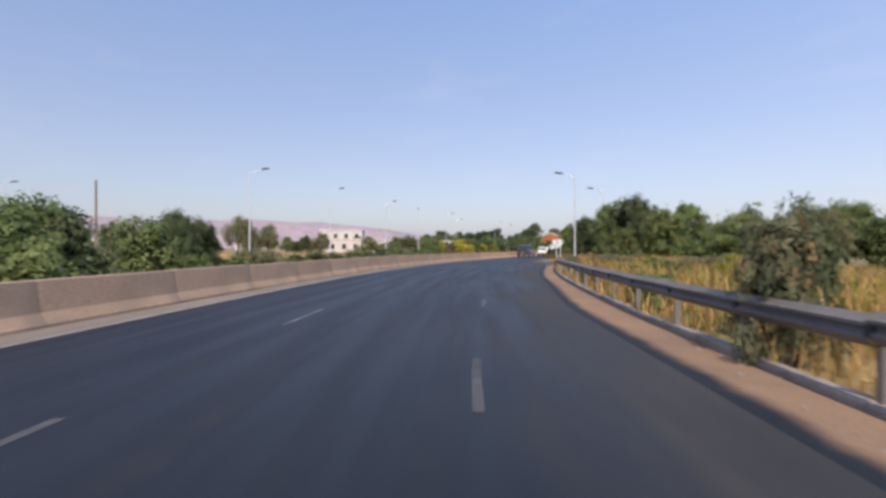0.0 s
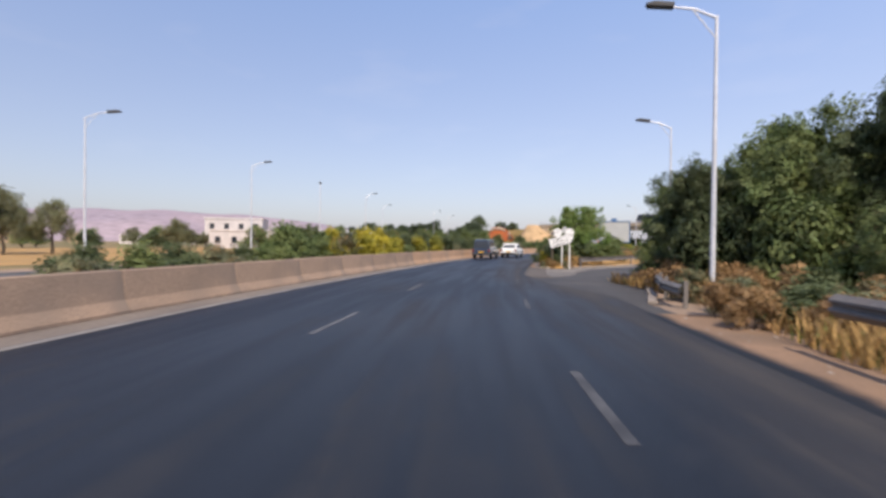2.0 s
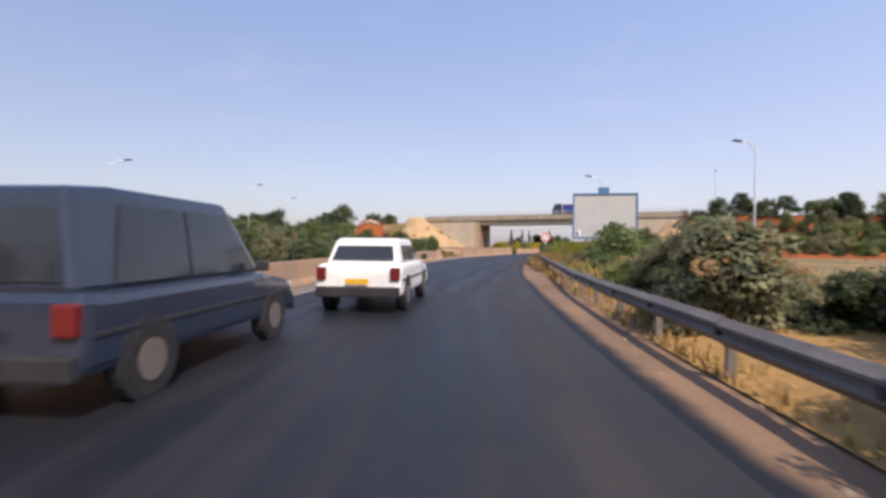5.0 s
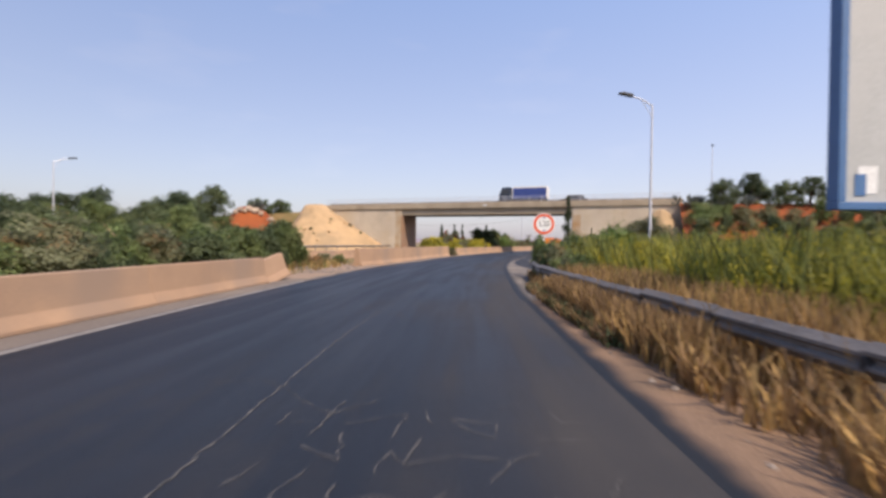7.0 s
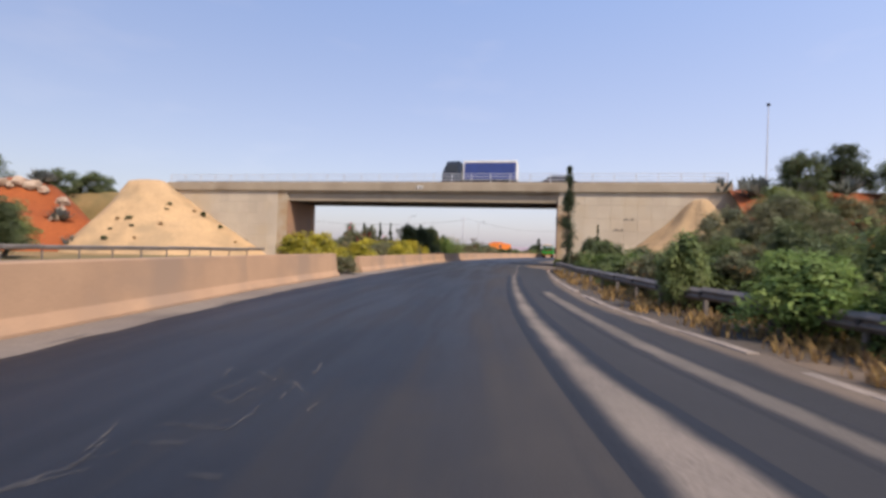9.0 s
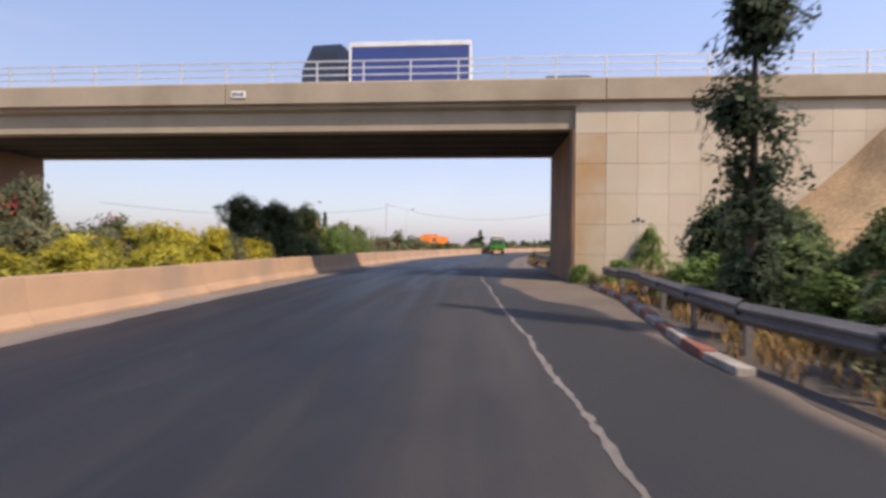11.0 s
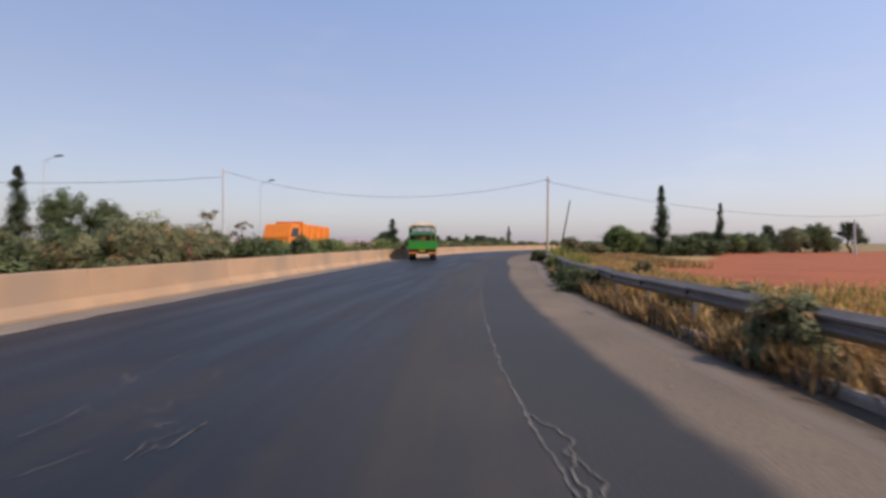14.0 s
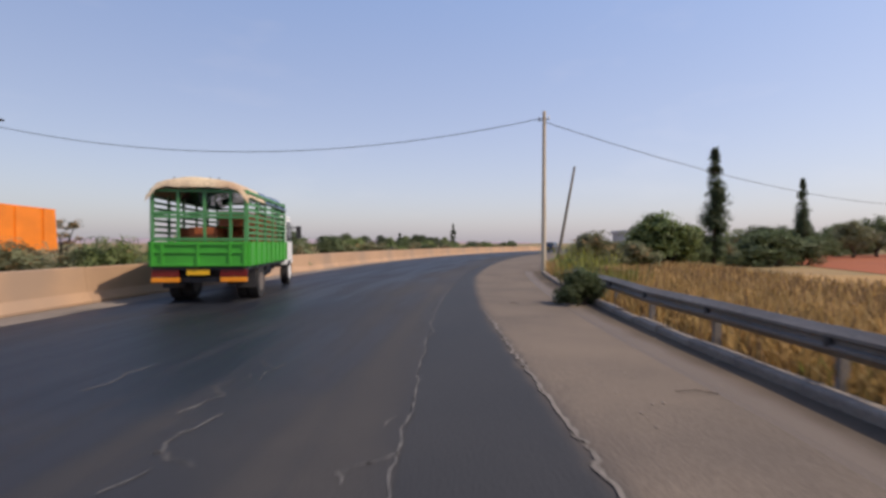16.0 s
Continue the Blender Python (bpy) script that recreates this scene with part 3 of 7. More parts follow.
def carriageway():
    ss, n = np.arange(-70, 330.1, 1.0), 14
    verts, faces, along, across, rim = [], [], [], [], []
    for s in ss:
        for k in range(n + 1):
            l = LEFT(s) + (RIGHT(s) - LEFT(s)) * k / n
            verts.append(road(s, l, 0.0))
            along.append(s), across.append(l), rim.append(RIGHT(s) - l)
    for i in range(len(ss) - 1):
        for k in range(n):
            q = i * (n + 1) + k
            faces.append((q, q + 1, q + n + 2, q + n + 1))
    me = mesh_of("road", verts, faces, [M["asphalt"]])
    for key, values in (("along", along), ("across", across), ("rim", rim)):
        me.attributes.new(key, "FLOAT", "POINT").data.foreach_set("value", values)
    return tagged(new("road", me), "dark asphalt carriageway with streaked wheel tracks", "road", kind="structure")


ground_sheet()
carriageway()
ribbon("road_margin", -70, 330, plus(LEFT, -2.2), plus(LEFT, 0.02), -0.012, M["pale"], "sandy gutter strip along the median barrier", "road margin")
edge_ribbon("shoulder", -70, 38, plus(RIGHT, -0.3), plus(VERGE, 0.4), plus(RIGHT, 0.05), 0.004, M["sand_edge"], "reddish sandy shoulder beside the asphalt")
edge_ribbon("shoulder", 58, 110, plus(RIGHT, -0.3), plus(VERGE, 0.9), plus(RIGHT, 0.05), 0.004, M["sand_edge"], "sandy shoulder with dry grass at its edge")
edge_ribbon("merging_lane", 116, 330, plus(RIGHT, -0.05), plus(VERGE, 0.5), OUTER, -0.006, M["dust_edge"], "worn grey asphalt of the old merging lane with a dusty shoulder")
ribbon("opposite_road", -70, 330, lambda s: LEFT(s) - 13.5 - OPP(s), lambda s: LEFT(s) - 5.6 - OPP(s), -0.008, M["old_asphalt"], "grey asphalt of the opposite carriageway", "road")
ribbon("median", -70, 330, lambda s: LEFT(s) - 5.7 - OPP(s), plus(LEFT, -2.1), -0.02, M["earth"], "planted median strip of dry soil", "median", rough_edge=0.1)
ribbon("opposite_shoulder", -70, 330, lambda s: LEFT(s) - 15.5 - OPP(s), lambda s: LEFT(s) - 13.4 - OPP(s), -0.02, M["sand"], "sandy shoulder of the opposite carriageway", "shoulder", rough_edge=0.1)


ribbon("median_gap", 113, 125, lambda s: LEFT(s) - 5.6 - OPP(s), plus(LEFT, -0.1), -0.006, M["sand"], "bare sandy gap in the median", "median", rough_edge=0.08)


from mathutils import geometry


def patch(name, pts, z, mat, label, category, seed=1):
    """A flat piece of ground inside an outline, with an uneven rim."""
    rng = np.random.default_rng(seed)
    out = []
    for i in range(len(pts)):
        p, q = Vector(pts[i]), Vector(pts[(i + 1) % len(pts)])
        for k in range(8):
            v = p.lerp(q, k / 8)
            out.append((v.x + rng.normal(0, 0.12), v.y + rng.normal(0, 0.12), z))
    flat = [Vector(v).xy for v in out]
    pts2, _, tris = geometry.delaunay_2d_cdt(flat, [(k, (k + 1) % len(flat)) for k in range(len(flat))], [], 1, 0.001)[:3]
    me = mesh_of(name, [(v.x, v.y, z) for v in pts2], [tuple(t) if geometry.area_tri(*[pts2[k] for k in t[:3]]) and (pts2[t[1]] - pts2[t[0]]).cross(pts2[t[2]] - pts2[t[0]]) > 0 else tuple(reversed(t)) for t in tris], [mat])
    return tagged(new(name, me), label, category, kind="structure")


R2 = lambda s, l: tuple(road(s, l).xy)
# the slip road that leaves to the right, and the ground of the traffic island
patch("slip_road", [R2(26, 2.8), R2(31, 3.2), R2(36, 3.9), (7.35, 37.4), (8.4, 39.5), (11.9, 46.8), (14.9, 50.7), (23.4, 55.6), (38.8, 62.6), (57.9, 71.5), (55.1, 76.3), (34.0, 67.1), (29.7, 64.3), (17.6, 58.1), (12.5, 54.4), (11.4, 53.1), (9.3, 53.3), R2(58, 1.2), R2(40, 1.0), R2(30, 1.8)], -0.010, M["slip"], "grey asphalt of the slip road turning off", "road", 2)
edge_ribbon("slip_road_mouth", 48, 58, plus(RIGHT, -0.3), plus(RIGHT, 1.0), RIGHT, 0.004, M["slip_edge"], "ragged edge of the asphalt at the mouth of the slip road")
patch("dust_patch", [R2(48.6, 1.5), R2(51.5, 1.45), R2(54, 1.55), R2(57, 1.75), (9.5, 53.3), (10.6, 52.9), (12.7, 54.5), (15.2, 56.3), (19.9, 59.3), (24.4, 61.6), (24.2, 60.9), (19.2, 58.0), (15.2, 55.0), (12.0, 52.2), (10.3, 49.8), (9.3, 47.7), (8.4, 46.6)], -0.004, M["slip_dust"], "dusty unused ground at the nose of the island", "road margin", 12)
patch("verge", [R2(29, 3.4), (7.1, 37.3), (8.2, 39.4), (11.8, 46.7), (16, 51), (24, 55.4), (26, 53.5), (18, 47), (13.5, 41.5), (11, 37), R2(29, 7)], -0.022, M["sand"], "sandy verge with dry scrub beside the slip road", "verge", 8)
patch("island", [(9.6, 55.0), (9.4, 53.1), (11.4, 53.2), (12.6, 54.6), (17.6, 58.3), (29.7, 64.5), (38.8, 69.3), R2(78, 3.5), R2(66, 2.05)], 0.02, M["sand"], "sandy traffic island with dry grass", "island", 3)
def island_height(u, v):
    """Height of the island's bank at the fraction u along it and v across it."""
    return 0.5 * math.sin(math.pi * min(max(v, 0.0), 1.0)) ** 0.7 * min(1.0, u * 9) * (1 + 0.25 * noise.noise(Vector((u * 9, v * 3, 4.0))))


def island_place(u, v):
    near = road(55.9 + 20 * u, VERGE(55.9 + 20 * u) + 0.12)
    rim = [(9.75, 53.35), (10.6, 53.0), (12.5, 54.55), (15.1, 56.4), (19.8, 59.4), (28.1, 63.9)]
    f = u * (len(rim) - 1)
    k = min(int(f), len(rim) - 2)
    far = Vector(rim[k]).lerp(Vector(rim[k + 1]), f - k)
    return near.x + (far.x - near.x) * v, near.y + (far.y - near.y) * v, 0.03 + island_height(u, v)


def bank():
    nu, nv = 40, 14
    verts = [island_place(i / nu, k / nv) for i in range(nu + 1) for k in range(nv + 1)]
    faces = [(i * (nv + 1) + k, i * (nv + 1) + k + 1, (i + 1) * (nv + 1) + k + 1, (i + 1) * (nv + 1) + k) for i in range(nu) for k in range(nv)]
    return tagged(new("bank", mesh_of("bank", verts, [f[::-1] for f in faces], [M["gold"]], smooth=True)), "low bank of the traffic island under dry grass", "bank", kind="structure")


bank()
patch("stubble_field", [R2(-12, 4.2), R2(31, 4.9), R2(31, 40), R2(-12, 60)], -0.035, M["gold"], "golden field of dry stubble", "field", 4)
patch("stubble_field", [R2(181, 3.9), R2(203, 3.1), R2(220, 3.3), R2(240, 2.95), R2(240, 17.4), R2(222, 9.2), R2(214, 7.4), R2(208.5, 8.6), R2(206, 14.5), R2(205, 30), R2(182, 32)], -0.035, M["gold"], "golden strip of dry grass beside the rail", "field", 5)
patch("ploughed_field", [R2(204.8, 29.5), R2(205.8, 14.2), R2(208.3, 8.2), R2(214, 6.9), R2(222, 8.7), R2(239.5, 17), (152.4, 162.5), (194.2, 141.2), (179.3, 89.9), (123.4, 105.0)], -0.03, M["red"], "ploughed field of bare red soil", "field", 6)


patch("stubble_field", [R2(10, -27), R2(60, -25), R2(120, -26), R2(130, -75), R2(60, -80), R2(10, -75)], -0.035, M["gold"], "golden field of dry grass beyond the opposite road", "field", 7)


# ---------------------------------------------------------------- paint and cracks on the road
def stripe(name, s0, s1, l0, l1, z, mat, w, label, step=0.5, wobble=0.0, seed=0):
    rng = np.random.default_rng(seed)
    n = max(2, int((s1 - s0) / step) + 1)
    verts, faces, off = [], [], 0.0
    for i in range(n):
        f = i / (n - 1)
        s = s0 + (s1 - s0) * f
        off = off * 0.85 + rng.normal(0, wobble) if wobble else 0.0
        l = l0(s) if callable(l0) else l0 + (l1 - l0) * f
        ww = w * (1 + (rng.normal(0, 0.35) if wobble else 0))
        verts += [road(s, l + off - ww / 2, z), road(s, l + off + ww / 2, z)]
    for i in range(n - 1):
        faces.append((2 * i, 2 * i + 1, 2 * i + 3, 2 * i + 2))
    return tagged(new(name, mesh_of(name, verts, faces, [mat])), label, "road marking", kind="structure")


stripe("edge_line", -60, 112, plus(LEFT, 0.12), 0, 0.004, M["paint_line"], 0.15, "worn white edge line along the median")
stripe("edge_line", 112, 310, plus(LEFT, 0.1), 0, 0.004, M["pale"], 0.16, "edge line buried under pale dust", wobble=0.008, seed=31)
lane_mid = table((-40, -3.1), (10, -3.1), (22, -2.82), (29, -2.55), (42, -1.93), (55, -1.83), (62, -1.75), (90, -1.7))
lane_right = table((-40, 0.0), (5, 0.08), (18, 0.53), (22, 0.6), (31, 1.04), (40, 1.13), (50, 1.2))
for k in range(-3, 9):
    s = 8.0 + 6.7 * k
    stripe("lane_dash", s, s + 2.2, lane_mid, 0, 0.004, M["paint"], 0.10, "short white lane dash")
for k in range(-2, 7):
    s = 3.8 + 6.85 * k
    stripe("lane_dash", s, s + 1.9, lane_right, 0, 0.004, M["paint_faint"], 0.10, "short white lane dash, half worn away")
ribbon("verge_soil", 120, 166, plus(VERGE, 0.08), plus(RAIL, 0.9), -0.002, M["soil"], "dark trodden soil between kerb and rail", "verge", rough_edge=0.05, seed=13)
# darker brown strip from the asphalt rim to beyond the rail end
ribbon("verge_soil", 108, 119, plus(RIGHT, 0.05), plus(VERGE, 1.2), -0.003, M["soil"], "dark brown strip of ground beside the rail end", "verge", rough_edge=0.04, seed=12)
sl0, sl1 = table((108, 1.5), (112, 1.5), (119, 1.38), (124, 1.2), (128, 1.07), (134, 0.95), (150, 0.85)), table((108, 1.9), (112, 1.8), (116, 1.95), (119, 2.7), (121.3, 2.6), (124.3, 2.1), (126.7, 1.7), (129.5, 1.38), (134, 1.2), (150, 1.0))
edge_ribbon("dust_strip", 108, 150, plus(sl0, -0.25), plus(sl1, 0.25), sl0, 0.008, M["strip_edge"], "pale strip of dust between the old and new asphalt", until=sl1)
sl2 = table((119, 4.0), (122.2, 3.62), (123.4, 3.2), (126.7, 2.72), (131.2, 2.26), (140, 1.8))
edge_ribbon("edge_line", 120, 140, plus(sl2, -0.18), plus(sl2, 0.48), sl2, 0.003, M["line_edge"], "faded dusty edge line of the merging lane", until=plus(sl2, 0.3))
# the ground turns dark brown over the last 0.4 before the kerb
edge_ribbon("kerb_soil", 181, 240, plus(VERGE, -0.75), plus(VERGE, 0.2), plus(VERGE, -0.4), 0.002, M["kerb_strip_edge"], "dark brown strip along the kerb")
stripe("road_crack", 148, 172, plus(RIGHT, -0.02), 0, 0.006, M["dust"], 0.062, "pale broken rim of the newer asphalt at the seam", step=0.09, wobble=0.010, seed=5)
stripe("road_crack", 172, 205, RIGHT, 0, 0.006, M["crack"], 0.024, "ragged pale crack along the asphalt seam", step=0.07, wobble=0.010, seed=6)
stripe("road_crack", 205, 236, RIGHT, 0, 0.005, M["crack"], 0.018, "thin ragged crack along the asphalt seam", step=0.09, wobble=0.014, seed=7)
def ragged(pts, w, rng, jag=0.02, step=0.07):
    """Quads of a thin ragged crack through places (s, l) along the road."""
    out, last = [], None
    for (s0, l0), (s1, l1) in zip(pts, pts[1:]):
        n = max(2, int(math.hypot(s1 - s0, l1 - l0) / step))
        for i in range(n + 1):
            f = i / n
            c = road(s0 + (s1 - s0) * f + rng.normal(0, jag * 0.5), l0 + (l1 - l0) * f + rng.normal(0, jag), 0.005)
            ww = w * max(0.25, 1 + rng.normal(0, 0.4)) / 2
            if last is not None:
                d = (c - last[0])
                side = Vector((-d.y, d.x, 0)).normalized() if d.length > 1e-6 else Vector((1, 0, 0))
                a, b = last[0] + side * last[1], last[0] - side * last[1]
                out.append([a, b, c - side * ww, c + side * ww])
            last = (c, ww)
    return out


def cracks(polylines, w, seed, label, jag=0.02, mat="crack"):
    rng = np.random.default_rng(seed)
    quads = [q for pl in polylines for q in ragged(pl, w, rng, jag)]
    me = quads_mesh("road_crack", [[tuple(v) for v in q] for q in quads], [M[mat]])
    return tagged(new("road_crack", me), label, "crack", kind="structure")


def crazing(s0, s1, l0, l1, cell, keep, w, seed, label):
    """A web of cracks: the sides of uneven cells, many of them missing."""
    rng = np.random.default_rng(seed)
    ns, nl = max(2, int((s1 - s0) / cell)), max(2, int((l1 - l0) / (cell * 0.8)))
    node = {(i, k): (s0 + (i + rng.uniform(-0.38, 0.38)) * cell + 0.5 * cell * (k % 2), l0 + (k + rng.uniform(-0.38, 0.38)) * cell * 0.8) for i in range(ns + 1) for k in range(nl + 1)}
    webs = []
    for (i, k), a in node.items():
        for b in ((i + 1, k), (i, k + 1)):
            mid = abs((i / ns) - 0.5) + abs((k / nl) - 0.5)
            if b in node and rng.random() < keep * (1.25 - mid):
                webs.append([a, node[b]])
    return cracks(webs, w, seed + 1, label, 0.012)


rng = np.random.default_rng(11)
# single cracks that wander along and across the lanes
for k in range(34):
    s = 90 + 132 * (k + rng.random()) / 34
    l, turn, pl = rng.uniform(-3.2, -0.5), rng.uniform(-0.5, 0.5), []
    for i in range(rng.integers(3, 7)):
        pl.append((s, l))
        s, l, turn = s + 0.42 * math.cos(turn), l + 0.42 * math.sin(turn), turn + rng.normal(0, 0.55)
    branch = [pl[1], (pl[1][0] + 0.35, pl[1][1] + rng.choice([-0.3, 0.3]))]
    cracks([pl, branch], 0.009, 300 + k, "thin branching crack in the asphalt")
cracks([[(88, -1.75), (99, -1.57), (103, -1.6), (113, -1.35)]], 0.015, 401, "long broken seam down the middle of the asphalt", 0.012)
crazing(98.5, 100.6, -1.2, 1.1, 0.30, 0.3, 0.009, 410, "web of fine cracks in the asphalt")
crazing(126.5, 130.5, -2.4, -0.9, 0.34, 0.3, 0.009, 420, "web of fine cracks in the asphalt")
crazing(156.8, 162.6, -3.0, -0.9, 0.30, 0.55, 0.010, 430, "dense web of pale cracks in the asphalt")
crazing(182.6, 185.4, -1.8, 0.35, 0.26, 0.55, 0.010, 440, "dense web of pale cracks beside the seam")
crazing(193.0, 196.0, -3.0, -1.8, 0.36, 0.28, 0.009, 450, "web of fine cracks in the asphalt")
cracks([[(221.7, -3.19), (221.35, -3.3), (221.05, -3.17), (220.8, -3.3)], [(221.4, -2.0), (221.0, -2.2), (220.75, -2.0), (220.3, -2.1)], [(220.3, -1.78), (219.9, -1.9), (219.62, -1.85), (219.42, -1.56)],
        [(219.36, -1.74), (219.1, -1.86)], [(219.65, -0.36), (219.5, -0.52), (219.38, -0.66), (219.25, -0.62)], [(220.3, -0.47), (220.1, -0.52)]], 0.016, 460, "pale ragged cracks across the lane", 0.018)
crazing(205.5, 209.0, -3.4, -2.0, 0.42, 0.25, 0.009, 470, "web of fine cracks in the asphalt")
# the gap beside the seam, where the old asphalt has sunk
cracks([[(164.5, 0.87), (166.9, 0.81), (167.4, 0.86), (168.2, 0.72), (169.5, 0.63), (171, 0.6)]], 0.03, 480, "dark open gap beside the seam", 0.03, "dark")
cracks([[(179.0, 0.60), (181.5, 0.60), (184.0, 0.585), (187, 0.58)]], 0.045, 481, "dark open gap beside the seam", 0.03, "dark")
cracks([[(191.5, 0.57), (193.4, 0.5), (194.4, 0.62), (194.9, 0.42)], [(193.2, 0.6), (193.9, 0.66), (194.2, 0.55)]], 0.016, 482, "branching pale crack beside the seam", 0.03)
# worn rim of the asphalt towards the dusty shoulder
cracks([[(s, OUTER(s) + 0.02) for s in np.arange(214, 226.1, 1.0)]], 0.035, 483, "pale broken rim of the old asphalt", 0.02, "dust")
# the slip road's curved white line
pts = [(9.7, 50.3), (10.3, 51.05), (11.2, 52.0), (12.5, 53.25), (15.8, 55.65), (23.7, 59.9), (36.9, 65.9)]
verts, faces = [], []
for i in range(61):
    f = i / 60 * (len(pts) - 1)
    k = min(int(f), len(pts) - 2)
    p, q = Vector(pts[k]), Vector(pts[k + 1])
    c, d = p.lerp(q, f - k), (q - p).normalized()
    verts += [(c.x - d.y * 0.085, c.y + d.x * 0.085, 0.002), (c.x + d.y * 0.085, c.y - d.x * 0.085, 0.002)]
    if i:
        faces.append((2 * i - 2, 2 * i - 1, 2 * i + 1, 2 * i))
tagged(new("edge_line", mesh_of("edge_line", verts, faces, [M["paint_line"]])), "curved white line on the slip road", "road marking", kind="structure")


# ---------------------------------------------------------------- median barrier
def barrier_mesh(length, mat="barrier", high=0.78):
    prof = [(-0.30, 0), (0.30, 0), (0.30, 0.06), (0.19, 0.25), (0.11, high), (-0.11, high), (-0.19, 0.25), (-0.30, 0.06)]
    bm = prism([(x, z) for x, z in prof], 0.012, length - 0.012, bevel=0.015)
    me = bpy.data.meshes.new("barrier_block")
    bm.to_mesh(me)
    bm.free()
    me.materials.append(M[mat])
    return me


def barrier(s0, s1, label, mat="barrier", high=0.78, block_length=3.6, off=0.99):
    root = tagged(thing("median_barrier", label, "barrier"), kind="structure")
    n = round((s1 - s0) / block_length)
    me = barrier_mesh((s1 - s0) / n * 1.003, mat, high)
    rng = np.random.default_rng(int(s0) + 99)
    for k in range(n):
        s = s0 + (s1 - s0) * k / n
        p, q = road(s, LEFT(s) - off), road(s + (s1 - s0) / n, LEFT(s + (s1 - s0) / n) - off)
        d = q - p
        ob = new("barrier_block", me)
        ob.parent = root
        ob.matrix_basis = Matrix.Translation((p.x, p.y, -0.02 + rng.normal(0, 0.006))) @ Matrix.Rotation(math.atan2(d.y, d.x), 4, "Z") @ Matrix.Diagonal((d.length / ((s1 - s0) / n), 1, 1, 1))
    return root


barrier(-32, 58, "weathered tan concrete median barrier with narrow joints", "barrier_old")
barrier(58, 111.3, "newer tan concrete median barrier with narrow joints", block_length=5.3)
barrier(121.9, 144.3, "tall tan concrete median barrier between two gaps", high=0.95, block_length=7.4)
barrier(147.6, 306, "long tan concrete median barrier beside the bushes", block_length=5.3)
barrier(111, 147, "low tan concrete barrier on the far side of the median", high=0.64, block_length=5.2, off=6.6)
ob = new("barrier_block", barrier_mesh(1.7))
p = road(111.45, LEFT(111.45) - 1.05)
ob.matrix_basis = Matrix.Translation((p.x, p.y, -0.16)) @ Matrix.Rotation(radians(bearing(111.5) + 90), 4, "Z") @ Matrix.Rotation(radians(-9), 4, "Y") @ Matrix.Rotation(radians(-7), 4, "X")
tagged(ob, "tilted and broken end block of the concrete barrier", "barrier")


# ---------------------------------------------------------------- crash rails
def w_beam(length):
    prof = [(-0.04, 0.0), (0.0, 0.035), (0.04, 0.07), (0.04, 0.095), (0.0, 0.12), (0.0, 0.15), (0.04, 0.175), (0.04, 0.205), (0.0, 0.235), (-0.04, 0.27)]
    bm = bmesh.new()
    rows = [[bm.verts.new((x, y + dy, z)) for y, z in prof] for x in (0, length) for dy in (0, 0.006)]
    for a, b, flip in ((rows[0], rows[2], 0), (rows[1], rows[3], 1)):
        for i in range(len(prof) - 1):
            f = (a[i], b[i], b[i + 1], a[i + 1])
            bm.faces.new(f if not flip else f[::-1])
    for a, b in ((rows[0], rows[1]), (rows[2], rows[3])):
        for i in range(len(prof) - 1):
            bm.faces.new((a[i], a[i + 1], b[i + 1], b[i]))
    for i in (0, len(prof) - 1):
        bm.faces.new((rows[0][i], rows[2][i], rows[3][i], rows[1][i]))
    bmesh.ops.recalc_face_normals(bm, faces=bm.faces[:])
    me = bpy.data.meshes.new("rail_beam")
    bm.to_mesh(me)
    bm.free()
    me.materials.append(M["galv"])
    return me


def mesh_from_bm(name, bm, mat):
    me = bpy.data.meshes.new(name)
    bm.to_mesh(me)
    bm.free()
    me.materials.append(mat)
    return me


BEAM = w_beam(2.0)
POST = mesh_from_bm("rail_post", block((-0.032, 0.032, 0.0, 0.09, -0.3, 0.56), bevel=0.008), M["galv"])
BOLT = mesh_from_bm("bolt", block((-0.035, 0.035, -0.02, 0.03, -0.05, 0.05), bevel=0.012), M["dark"])


def crash_rail(pts, label, top=0.71, flip=1, every=1, end=None):
    """A rail through world points, from the height top to the height end; its beams face the carriageway."""
    root = tagged(thing("crash_rail", label, "guard rail"), kind="structure")
    rng = np.random.default_rng(int(abs(pts[0][0]) * 10) + 7)
    for i in range(len(pts) - 1):
        p, q = Vector(pts[i][:2]), Vector(pts[i + 1][:2])
        d = q - p
        z = top + ((top if end is None else end) - top) * i / (len(pts) - 1)
        turn = Matrix.Translation((p.x, p.y, z - 0.27 + rng.normal(0, 0.012))) @ Matrix.Rotation(math.atan2(d.y, d.x), 4, "Z") @ Matrix.Rotation(rng.normal(0, 0.006), 4, "Y")
        b = new("rail_beam", BEAM)
        b.parent, b.matrix_basis = root, turn @ Matrix.Diagonal((d.length / 2.0 * 1.01, flip, 1, 1))
        if i % every:
            continue
        o = new("rail_post", POST)
        o.parent, o.matrix_basis = root, Matrix.Translation((p.x, p.y, 0)) @ Matrix.Rotation(math.atan2(d.y, d.x), 4, "Z") @ Matrix.Diagonal((1, -flip, 1, 1)) @ Matrix.Translation((0, 0.05, 0))
        h = new("bolt", BOLT)
        h.parent, h.matrix_basis = root, turn @ Matrix.Translation((0.0, 0.02 * flip, 0.135))
    return root


